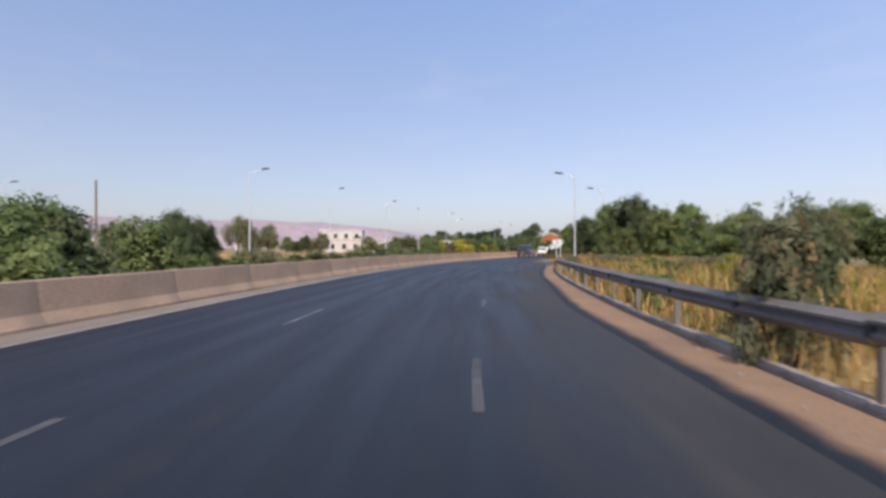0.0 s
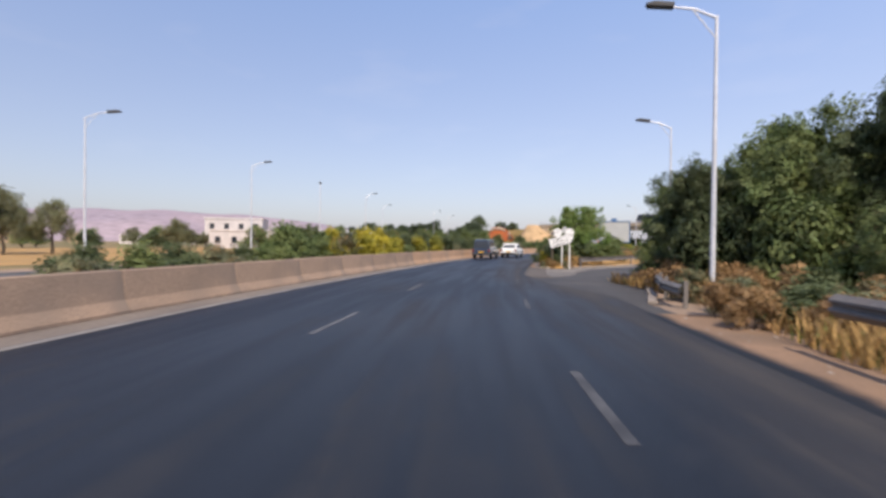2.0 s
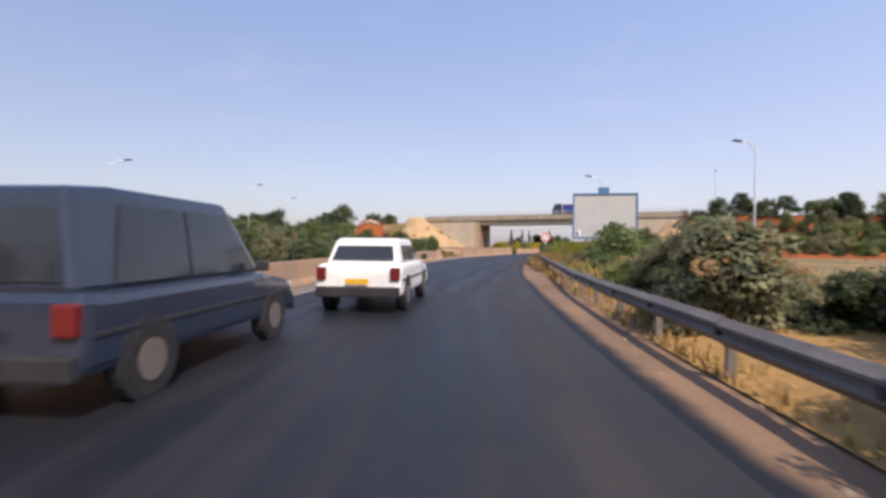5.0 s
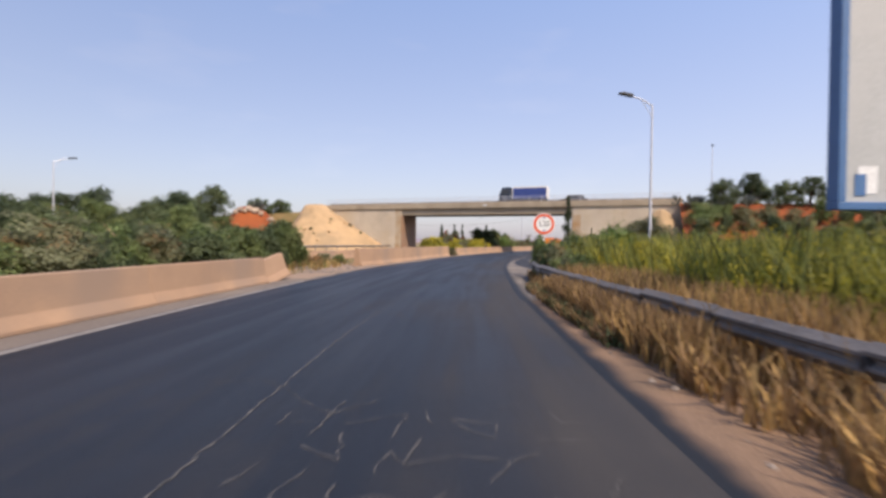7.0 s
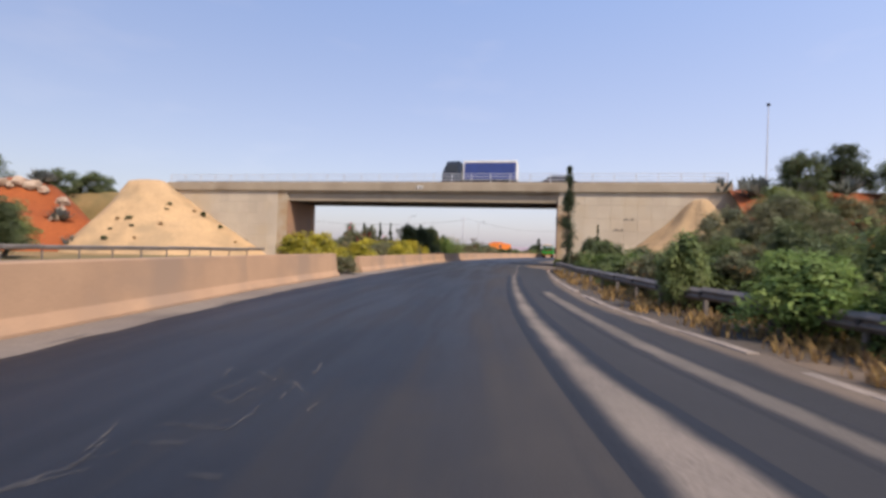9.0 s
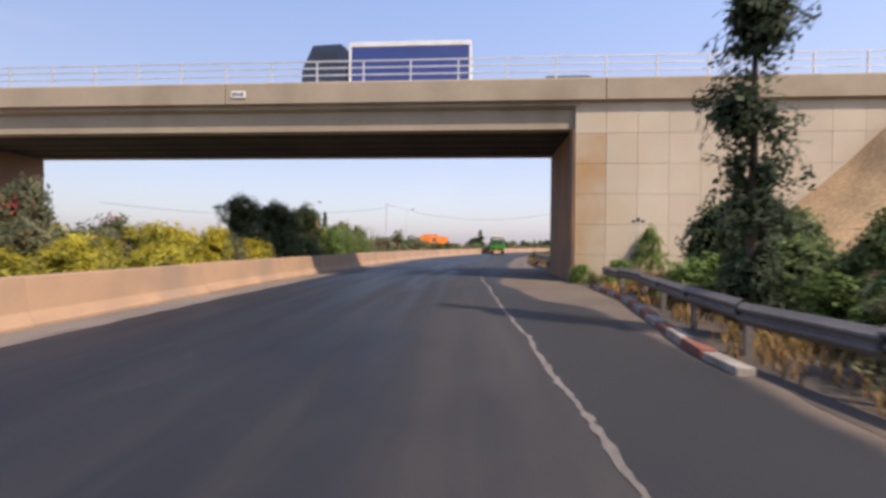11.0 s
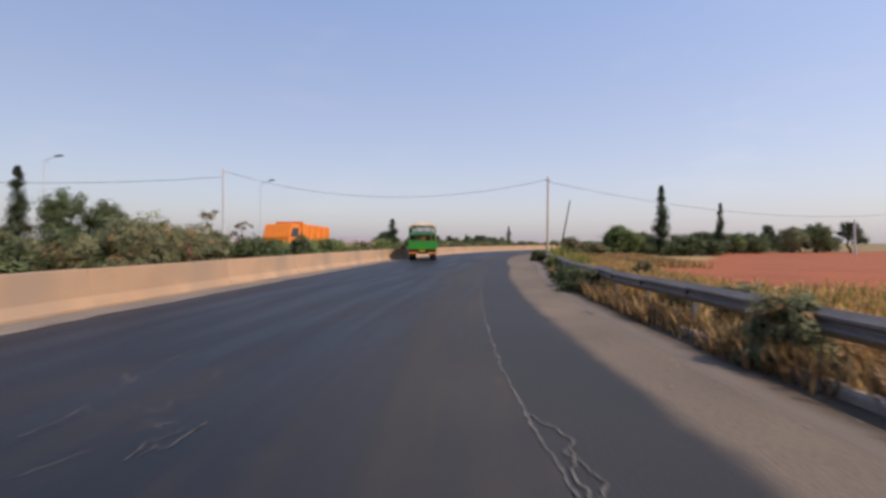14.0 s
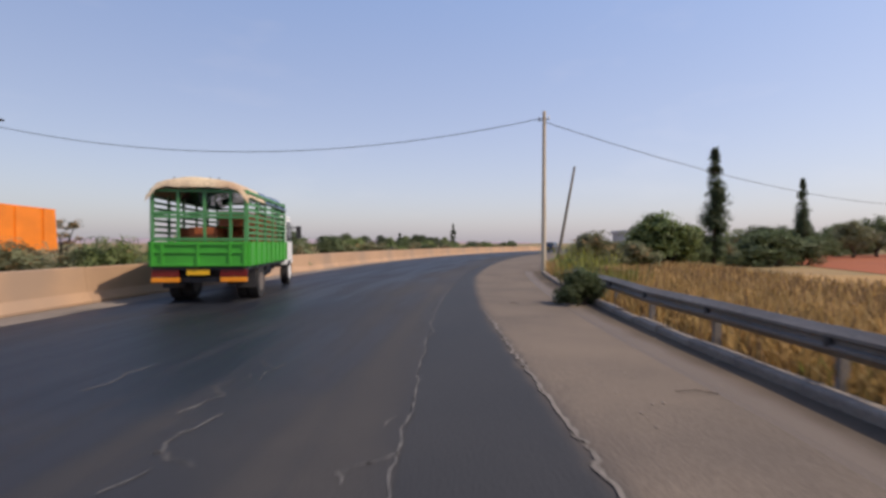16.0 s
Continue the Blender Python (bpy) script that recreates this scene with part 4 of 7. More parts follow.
crash_rail([road(s, RAIL(s)) for s in np.arange(-14, 35.1, 2.0)], "dusty galvanised crash rail half hidden by dry grass", top=0.78)
crash_rail([road(s, RAIL(s)) for s in np.arange(70, 116.1, 2.0)], "dusty galvanised crash rail with dry grass beneath", top=0.64)
crash_rail([road(s, RAIL(s)) for s in np.arange(119, 168.1, 2.0)], "grey crash rail in front of a hedge", top=0.62, end=0.68)
crash_rail([road(s, RAIL(s)) for s in np.arange(179, 231.1, 2.0)], "long grey crash rail beside the stubble field", top=0.76, end=0.56)
crash_rail([(12.2, 54.35), (14.0, 55.6), (15.6, 56.9), (17.2, 58.2), (19.0, 59.5), (20.9, 60.7), (22.7, 61.9), (24.6, 63.0), (26.4, 64.0), (28.2, 64.9), (30.1, 65.8), (32.1, 66.6), (34.0, 67.5), (35.9, 68.4)], "bent crash rail along the slip road", top=0.62, every=3, end=0.95)
crash_rail([road(s, LEFT(s) - 15.6 - OPP(s)) for s in np.arange(70, 166.1, 2.0)], "grey crash rail beyond the opposite carriageway", top=0.8, flip=-1)


# ---------------------------------------------------------------- kerbs
KERB = {k: mesh_from_bm("kerb_stone", block((0.01, 0.99, -0.1, 0.1, -0.12, 0.13), bevel=0.025), M[k]) for k in ("kerb", "kerb_white", "kerb_red")}


def kerb(pts, label, kinds, lift=0.0):
    root = tagged(thing("kerb", label, "kerb"), kind="structure")
    rng = np.random.default_rng(len(pts))
    for i in range(len(pts) - 1):
        p, q = Vector(pts[i][:2]), Vector(pts[i + 1][:2])
        d = q - p
        o = new("kerb_stone", KERB[kinds[i % len(kinds)]])
        o.parent = root
        o.matrix_basis = Matrix.Translation((p.x, p.y, lift + rng.normal(0, 0.012))) @ Matrix.Rotation(math.atan2(d.y, d.x) + rng.normal(0, 0.015), 4, "Z") @ Matrix.Diagonal((d.length, 1, 1, 1))
    return root


kerb([road(s, VERGE(s) + 0.15) for s in np.arange(-12, 34, 1.0)], "broken concrete kerb beneath the crash rail", ["kerb"], -0.05)
kerb([road(s, VERGE(s) - 0.05) for s in np.arange(57, 67, 1.0)], "low concrete kerb along the island", ["kerb"], -0.07)
kerb([road(s, VERGE(s)) for s in np.arange(119, 156.1, 1.0)], "low concrete kerb nearly buried in pale dust", ["kerb"], -0.13)
kerb([road(s, VERGE(s)) for s in np.arange(156, 168, 0.8)], "kerb of stones painted white and red in turn, worn", ["kerb_white", "kerb_red"], -0.03)
kerb([road(s, VERGE(s) + 0.1) for s in np.arange(180, 240, 1.0)], "grey concrete kerb at the foot of the crash rail", ["kerb"], -0.04)


def along(pts, step):
    pts = [Vector(p) for p in pts]
    out = [pts[0]]
    for p, q in zip(pts, pts[1:]):
        n = max(1, round((q - p).length / step))
        out += [p.lerp(q, (k + 1) / n) for k in range(n)]
    return out


kerb(along([(9.5, 53.3), (11.4, 53.4), (12.6, 54.5), (17.6, 58.1), (29.7, 64.3), (34.9, 67.3)], 0.6), "kerb of worn white-painted stones round the island", ["kerb_white", "kerb"], -0.05)
kerb(along([(7.3, 37.6), (8.4, 39.6), (12.0, 46.8), (15.2, 50.8), (23.4, 55.4)], 1.0), "worn kerb of the slip road", ["kerb"], -0.07)
crash_rail([(7.6, 37.0), (8.1, 38.6), (9.0, 40.4), (9.9, 42.2), (10.9, 44.0), (11.8, 45.8), (12.8, 47.5)], "old crash rail lost in the scrub by the slip road", top=0.5)

# ---------------------------------------------------------------- road bridge
BX, BN = Vector((0.656, -0.755, 0)), Vector((0.755, 0.656, 0))
BRIDGE = Matrix(((BX.x, BN.x, 0, 61.95), (BX.y, BN.y, 0, 148.9), (0, 0, 1, 0), (0, 0, 0, 1)))
# in the bridge's own frame x runs along it to the right, y away from the camera's approach; 0 is the middle of the span
XL, XR, DEEP = -12.9, 12.9, 5.25
bridge = thing("road_bridge", "tan concrete road bridge on solid abutments with a steel railing", "bridge", BRIDGE)


def under_slab(x0, x1):
    return block((x0, x1, 0.9, DEEP + 0.3, 5.55, 6.4))


part("edge_beam", prism([(0.25, 5.50), (0.75, 5.50), (0.75, 6.40), (0.05, 6.40), (0.05, 6.30), (0.25, 6.2)], XL - 0.15, XR + 0.15, bevel=0.012), M["concrete"], bridge, "tan concrete edge beam")
part("edge_beam", block((XL - 0.15, XR + 0.15, DEEP + 0.3, DEEP + 0.8, 5.50, 6.40), bevel=0.012), M["concrete"], bridge)
# underside and girders carry the shade in their colour
part("soffit", under_slab(XL - 0.1, XR + 0.1), M["soffit"], bridge, "stained underside, its shade put into the colour")
for k in range(4):
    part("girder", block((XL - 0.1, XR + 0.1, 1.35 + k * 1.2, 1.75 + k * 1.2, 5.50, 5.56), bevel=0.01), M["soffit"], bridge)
part("deck", block((-26.5, 26.5, 0.05, DEEP + 0.95, 6.40, 6.86)), M["concrete"], bridge)
for y0, y1 in ((-0.12, 0.22), (DEEP + 0.8, DEEP + 1.1)):
    for x0, x1 in ((-26.5, -13.5), (-13.47, 0.0), (0.03, 13.9), (13.93, 26.5)):
        part("parapet", prism([(y0, 6.46), (y1, 6.46), (y1, 7.25), (y0 + 0.03, 7.25), (y0, 7.2)], x0, x1, bevel=0.012), M["concrete"], bridge, "pale concrete parapet slab")
    for k in range(31):
        xx = -26.2 + k * 1.745
        part("railing_post", block((xx - 0.03, xx + 0.03, y0 + 0.12, y0 + 0.18, 7.25, 8.05), bevel=0.006), M["lamp"], bridge)
    for z in (7.52, 7.78, 8.03):
        part("railing_bar", block((-26.2, 26.2, y0 + 0.13, y0 + 0.17, z - 0.025, z + 0.025)), M["lamp"], bridge)
part("crash_beam", block((-26.2, 26.2, 0.75, 0.8, 7.2, 7.45), bevel=0.01), M["galv"], bridge, "grey crash beam behind the railing")
for sx, x0, x1 in ((-1, -27, XL), (1, XR, 27)):
    part("abutment", block((x0, x1, 0.35, DEEP + 0.5, -0.4, 6.40)), M["soffit"], bridge, "concrete abutment core in the underside's darkened colour")
    # facing panels, each with its own joints
    cols = 13
    for i in range(cols):
        for j in range(6):
            w, h = (x1 - x0) / cols, 6.5 / 6
            part("wall_panel", block((x0 + i * w + 0.005, x0 + (i + 1) * w - 0.005, 0.08 if i % 3 else 0.083, 0.35, -0.1 + j * h + 0.005, -0.1 + (j + 1) * h - 0.005), bevel=0.004), M["wall_stained"] if (i == 0 and j < 5 and sx > 0) or (i == cols - 1 and sx < 0) else M["wall"], bridge)
    inner = XL if sx < 0 else XR
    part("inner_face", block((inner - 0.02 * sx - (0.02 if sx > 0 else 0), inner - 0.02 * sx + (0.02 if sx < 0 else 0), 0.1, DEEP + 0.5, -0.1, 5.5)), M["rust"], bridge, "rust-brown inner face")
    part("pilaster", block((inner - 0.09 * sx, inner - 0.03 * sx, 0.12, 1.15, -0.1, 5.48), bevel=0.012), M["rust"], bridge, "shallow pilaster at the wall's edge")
for x0, z0, n in ((14.9, 2.15, 3), (17.5, 3.2, 5), (18.3, 4.1, 5)):
    gb = bmesh.new()
    for k in range(n):
        block((x0 + 0.16 * k, x0 + 0.16 * k + 0.11, 0.066, 0.078, z0 + 0.03 * (k % 2), z0 + 0.07 + 0.09 * (k % 3 == 1)), bm=gb)
    part("scrawl", gb, M["dark"], bridge, "faint dark scrawl on the wall")
part("name_plate", block((0.25, 0.8, -0.16, -0.12, 6.68, 6.93), bevel=0.01), M["white"], bridge, "small white plate with dark lettering")
part("plate_lettering", block((0.31, 0.38, -0.164, -0.16, 6.74, 6.87), (0.42, 0.49, -0.164, -0.16, 6.74, 6.87), (0.53, 0.6, -0.164, -0.16, 6.74, 6.87), (0.64, 0.73, -0.164, -0.16, 6.74, 6.87)), M["black"], bridge)


def embankment(x0, x1, label, mat, seed, h0, h1, name="embankment", slope=1.5, crest=8.4):
    """The bank that carries the crossing road away from the bridge."""
    rng = np.random.default_rng(seed)
    nx, verts, faces = 40, [], []
    prof = [(-3.0 - slope, 0.0), (-2.0, 0.33), (-1.0, 0.66), (0.0, 1.0), (0.35, 1.02), (0.65, 1.02), (1.0, 1.0), (2.0, 0.66), (3.0, 0.33), (4.0, 0.0)]
    for i in range(nx + 1):
        f = i / nx
        x, h = x0 + (x1 - x0) * f, h0 + (h1 - h0) * f
        for k, (u, v) in enumerate(prof):
            yy = u * crest if 0 <= u <= 1 else (u * h * slope / 3 if u < 0 else crest + (u - 1) * h * slope / 3)
            verts.append((x + rng.normal(0, 0.15), yy - 0.8 + rng.normal(0, 0.2), v * h - 0.1 + (rng.normal(0, 0.12) if 0 < v < 1 else 0)))
    n = len(prof)
    for i in range(nx):
        for k in range(n - 1):
            q = i * n + k
            faces.append((q, q + n, q + n + 1, q + 1))
    me = mesh_of(name, verts, faces, [mat], smooth=True)
    ob = new(name, me)
    ob.matrix_basis = BRIDGE
    return tagged(ob, label, "embankment", kind="structure")


embankment(26.0, 84, "red earth embankment that carries the crossing road", M["red"], 5, 6.7, 5.6)
embankment(-27.2, -84, "reddish earth embankment beside the bridge", M["earth"], 6, 6.3, 4.5, slope=0.6)


def heap_at(cx, cy, r, h, seed, skew, flat, a, f):
    """A place on a heap with a blunt top: the direction a and the part f of the way from the middle to the foot; skew lengthens its slope towards +x."""
    rr = r * f * (1 + skew * math.cos(a)) * (1 + 0.05 * math.sin(3 * a + seed) + 0.03 * math.sin(7 * a))
    x, y = rr * math.cos(a), rr * math.sin(a)
    run = max(0.0, (f - flat) / (1 - flat))
    z = h * (1 - run) * (1 - 0.10 * math.sin(math.pi * run)) - 0.12 * h * min(f, flat)
    z += (noise.noise(Vector((x * 0.45, y * 0.45, seed))) * 0.30 + noise.noise(Vector((x * 1.6, y * 1.6, seed + 5))) * 0.10) * min(1, 2.5 * (1 - f))
    return Vector((cx + x, cy + y, z))


def heap(name, shape, mat, label):
    verts, faces, n, m = [heap_at(*shape, 0, 0)], [], 24, 90
    for i in range(1, n + 1):
        for k in range(m):
            v = heap_at(*shape, 2 * math.pi * k / m, i / n)
            verts.append((v.x, v.y, v.z if i < n else -0.1))
    for k in range(m):
        faces.append((0, 1 + k, 1 + (k + 1) % m))
    for i in range(n - 1):
        p, q = 1 + i * m, 1 + (i + 1) * m
        for k in range(m):
            faces.append((p + k, q + k, q + (k + 1) % m, p + (k + 1) % m))
    return tagged(new(name, mesh_of(name, verts, faces, [mat], smooth=True)), label, "heap")


SAND = (42.2, 169.2, 10.2, 7.3, 3, 0.36, 0.16)
RED = (33.2, 172.6, 8.6, 6.6, 9, 0.0, 0.22)
hp = BRIDGE @ Vector((24.0, -0.5, 0))
heap("sand_mound", SAND, M["spoil"], "large pale heap of dug sand against the bridge")
heap("sand_mound", (hp.x, hp.y, 6.5, 5.8, 8, 0.0, 0.1), M["spoil"], "sandy slope spilling beside the bridge wall")
heap("soil_mound", RED, M["red"], "red soil slope beside the sand heap")


def boulder(p, r, seed):
    """A pale broken rock with blunt edges."""
    bm = bmesh.new()
    bmesh.ops.create_icosphere(bm, subdivisions=2, radius=r)
    for v in bm.verts:
        v.co *= 1 + 0.45 * noise.noise(v.co * (1.3 / r) + Vector((seed, 0, 0)))
        v.co.z *= 0.8
    ob = part("boulder", bm, M["rock"])
    ob.matrix_basis = Matrix.Translation(p) @ Matrix.Rotation(seed * 1.7, 4, "Z")
    return tagged(ob, "pale limestone boulder on the red soil slope", "boulder", group="boulders on the slope")


for k, (a, f, r) in enumerate(((-2.5, 0.30, 0.50), (-2.25, 0.27, 0.62), (-2.0, 0.29, 0.46), (-1.75, 0.26, 0.66), (-1.5, 0.28, 0.55), (-1.25, 0.26, 0.60), (-1.0, 0.3, 0.5), (-2.7, 0.45, 0.4), (-0.75, 0.42, 0.62), (-0.9, 0.5, 0.5), (-2.3, 0.75, 0.35), (-1.1, 0.62, 0.45))):
    boulder(heap_at(*RED, a, f) + Vector((0, 0, 0.12)), r, k + 1)

# ---------------------------------------------------------------- plants
def leaf_quads(rng, centre, radius, n, size, aspect=0.45, up=0.3, squash=1.0):
    """Loose leaves on the skin of a clump, n x 4 x 3."""
    d = rng.normal(size=(n, 3))
    d /= np.linalg.norm(d, axis=1)[:, None]
    p = centre + d * radius * rng.uniform(0.55, 1.2, (n, 1)) * np.array([1, 1, squash])
    nrm = d + rng.normal(0, 0.45, (n, 3)) + np.array([0, 0, up])
    nrm /= np.linalg.norm(nrm, axis=1)[:, None]
    u = np.cross(nrm, rng.normal(size=(n, 3)))
    u /= np.linalg.norm(u, axis=1)[:, None] + 1e-9
    v = np.cross(nrm, u)
    s = size * rng.uniform(0.6, 1.4, (n, 1))
    a, b = u * s, v * s * aspect
    return np.stack([p - a, p - b, p + a, p + b], 1)


def cores(rng, spots, radii, scale=0.6):
    """Rough inner lumps that close a crown, as quads."""
    out = []
    rings = [(-0.95, 0.25), (-0.2, 1.0), (0.5, 0.85), (0.98, 0.2)]
    for c, r in zip(spots, radii):
        pts = [[c + np.array([math.cos(k * 1.2566) * q, math.sin(k * 1.2566) * q, z]) * r * scale * rng.uniform(0.75, 1.2) for k in range(5)] for z, q in rings]
        for i in range(3):
            for k in range(5):
                out.append([pts[i][k], pts[i][(k + 1) % 5], pts[i + 1][(k + 1) % 5], pts[i + 1][k]])
    return np.array(out)


def crown_mesh(name, seed, spots, radii, mat, per, size, aspect=0.45, up=0.3, extra=None, share=0.0, core=0.62):
    rng = np.random.default_rng(seed)
    q = [cores(rng, spots, radii, core)] + [leaf_quads(rng, c, r, per, size, aspect, up) for c, r in zip(spots, radii)]
    pts = np.concatenate(q)
    idx = np.zeros(len(pts), dtype=np.int32)
    mats = [mat]
    if extra is not None:
        mats.append(extra)
        top = pts[:, :, 2].mean(1) > np.quantile(pts[:, :, 2].mean(1), 0.45)
        idx[(rng.random(len(pts)) < share) & top] = 1
    return quads_mesh(name, pts, mats, idx)


def dome(seed, n, w, h, low=0.15, r=0.3, lean=0.0):
    """Clump centres and radii that fill a bushy dome w wide and h high, with an uneven outline."""
    rng = np.random.default_rng(seed)
    a, f = rng.uniform(0, 2 * math.pi, n), np.sqrt(rng.random(n))
    z = low + rng.random(n) ** 0.8 * (1 - low)
    rad = w / 2 * f * np.sqrt(np.clip(1.05 - (z * 0.95) ** 2, 0.03, 1)) * rng.uniform(0.7, 1.0, n)
    spots = np.stack([rad * np.cos(a) + lean * z, rad * np.sin(a), z * h * (1 - 0.35 * (rad / (w / 2)) ** 2) * rng.uniform(0.85, 1.0, n)], 1)
    radii = r * rng.uniform(0.7, 1.3, n)
    spots[:, 2] = np.maximum(spots[:, 2], radii * 0.5)
    return spots, radii


BUSH, TREE = {}, {}
for key, mat, size, n, r, per, extra, share in (
        ("green", "leaf", 0.085, 26, 0.34, 80, None, 0), ("dark", "leaf_dark", 0.085, 26, 0.34, 80, None, 0), ("olive", "leaf_olive", 0.08, 24, 0.33, 80, "leaf_dry", 0.12),
        ("yellow", "leaf_yellow", 0.08, 24, 0.32, 90, "leaf_olive", 0.05), ("dry", "leaf_dry", 0.055, 20, 0.30, 95, None, 0), ("bright", "leaf_bright", 0.085, 24, 0.33, 80, None, 0),
        ("oleander", "leaf_olive", 0.09, 24, 0.33, 80, "flower", 0.05)):
    for v in range(3):
        sd = len(BUSH) * 7 + 3
        sp, ra = dome(sd, n + 4, 2.0, 1.5, r=r * 0.9)
        BUSH[key, v] = crown_mesh("bush", sd, sp, ra, M[mat], int(per * 0.52), size * 1.65, 0.75, 0.4, M[extra] if extra else None, share, core=0.66)
        sp, ra = dome(sd + 1, 15, 2.0, 1.5, r=r * 1.12)
        BUSH[key, v + 3] = crown_mesh("bush", sd + 1, sp, ra, M[mat], 20, size * 2.6, 0.75, 0.4, M[extra] if extra else None, share, core=0.7)
WORDS = dict(green="dense green roadside bush in leaf", dark="dark green roadside bush in leaf", olive="dull olive-green shrub with dry tips", yellow="yellow-green broom shrub in full growth",
             dry="dried brown shrub with bare twigs", bright="bush with fresh bright-green leaves", oleander="dark oleander shrub with red blossoms")
counter = [0]
sb = bmesh.new()
for k in range(7):
    a = k * 0.9
    tube((0.1 * math.cos(a), 0.1 * math.sin(a), -0.05), (0.45 * math.cos(a), 0.45 * math.sin(a), 0.55), 0.028, 0.014, 5, sb)
STEMS = mesh_from_bm("stem", sb, M["bark"])


def bush(p, w, h, key="green", turn=None, group="", near=True):
    k = counter[0] = counter[0] + 1
    rng = np.random.default_rng(k)
    ob = thing("bush", WORDS[key], "bush", group=group)
    for name, me in (("foliage", BUSH[key, k % 3 + (0 if near else 3)]), ("stem", STEMS)):
        o = new(name, me)
        o.parent = ob
    ob.matrix_basis = Matrix.Translation((p[0], p[1], (p[2] if len(p) > 2 else 0) - 0.06)) @ Matrix.Rotation(rng.uniform(0, 6.28) if turn is None else turn, 4, "Z") @ Matrix.Diagonal((w / 2.0, w / 2.0 * rng.uniform(0.85, 1.15), h / 1.5, 1))
    return ob


def hedge(s0, s1, l0, l1, w, h, keys, step, seed, group, joined=""):
    """A row of bushes between two offsets; joined: the label of one tangled hedge in place of single bushes."""
    rng = np.random.default_rng(seed)
    s, made = s0, []
    while s < s1:
        f = rng.random()
        la, lb = (l0(s), l1(s)) if callable(l0) else (l0, l1)
        key, p = keys[rng.integers(len(keys))], road(s + rng.normal(0, 0.2), la + (lb - la) * f)
        ww, hh = w * rng.uniform(0.75, 1.35), h * rng.uniform(0.7, 1.25)
        if joined:
            made.append((key, p, ww, hh, rng.uniform(0, 6.28), 3 + int(rng.integers(3))))
        else:
            bush(p, ww, hh, key, group=group)
        s += step * rng.uniform(0.7, 1.3)
    if joined:
        join_bushes(made, joined)


def join_bushes(made, label, near=0):
    """One tangled mass of bushes: made holds kind, place, width, height, turn and variant."""
    pts, idx, mats = [], [], []
    for key, p, ww, hh, a, v, *base in made:
        me = BUSH[key, v]
        co = np.empty(len(me.vertices) * 3, dtype=np.float32)
        me.vertices.foreach_get("co", co)
        mi = np.empty(len(me.polygons), dtype=np.int32)
        me.polygons.foreach_get("material_index", mi)
        q = co.reshape(-1, 4, 3) * np.array([ww / 2, ww / 2, hh / 1.5])
        c, sn = math.cos(a), math.sin(a)
        q = np.stack([q[:, :, 0] * c - q[:, :, 1] * sn + p.x, q[:, :, 0] * sn + q[:, :, 1] * c + p.y, q[:, :, 2] - 0.06 + (base[0] if base else 0.0)], 2)
        for m in me.materials:
            if m not in mats:
                mats.append(m)
        look_up = np.array([mats.index(m) for m in me.materials])
        pts.append(q)
        idx.append(look_up[mi])
    ob = new("hedge", quads_mesh("hedge", np.concatenate(pts), mats, np.concatenate(idx)))
    tagged(ob, label, "hedge", kind="stuff")


def thicket(spots, w, h, keys, label, seed, lift=None):
    """Scrub over a patch of ground, one mass."""
    rng = np.random.default_rng(seed)
    join_bushes([(keys[rng.integers(len(keys))], Vector((x, y, 0)), w * rng.uniform(0.7, 1.3), h * rng.uniform(0.65, 1.3), rng.uniform(0, 6.28), 3 + int(rng.integers(3)), z) for x, y, z in spots], label)


def trunk_bm(seed, h, r, spots, limbs=7):
    rng = np.random.default_rng(seed)
    bm = bmesh.new()
    p, pts = Vector((0, 0, -0.15)), []
    for k in range(4):
        q = p + Vector((rng.normal(0, 0.06 * h), rng.normal(0, 0.06 * h), h / 4))
        tube(p, q, r * (1 - 0.15 * k), r * (0.85 - 0.15 * k), 8, bm)
        p = q
        pts.append(p.copy())
    for k in rng.choice(len(spots), min(limbs, len(spots)), replace=False):
        base = pts[rng.integers(1, 4)]
        tip = Vector(spots[k])
        mid = base.lerp(tip, 0.5) + Vector((0, 0, 0.12 * h))
        tube(base, mid, r * 0.4, r * 0.26, 6, bm)
        tube(mid, tip, r * 0.26, r * 0.08, 6, bm)
    return bm


def tree_kind(key, seed, w, h, clear, mat, n, r, size, per, extra=None, share=0.0):
    sp, ra = dome(seed, n, w, h - clear, low=0.05, r=r)
    sp[:, 2] += clear
    trunk = mesh_from_bm("trunk", trunk_bm(seed, h * 0.55, 0.035 * h, sp), M["bark"])
    sq = np.concatenate([sp, sp + np.random.default_rng(seed).normal(0, r * 0.55, sp.shape)])
    rq = np.concatenate([ra * 0.9, ra * 0.55])
    TREE[key] = (crown_mesh("crown", seed, sq, rq, M[mat], int(per * 0.36), size * 1.45, 0.75, 0.4, M[extra] if extra else None, share), trunk)
    if key == "bare":
        return
    TREE[key, "far"] = (crown_mesh("crown", seed + 1, sp, ra * 1.08, M[mat], 14, size * 1.9, 0.75, 0.4, M[extra] if extra else None, share, core=0.66), trunk)


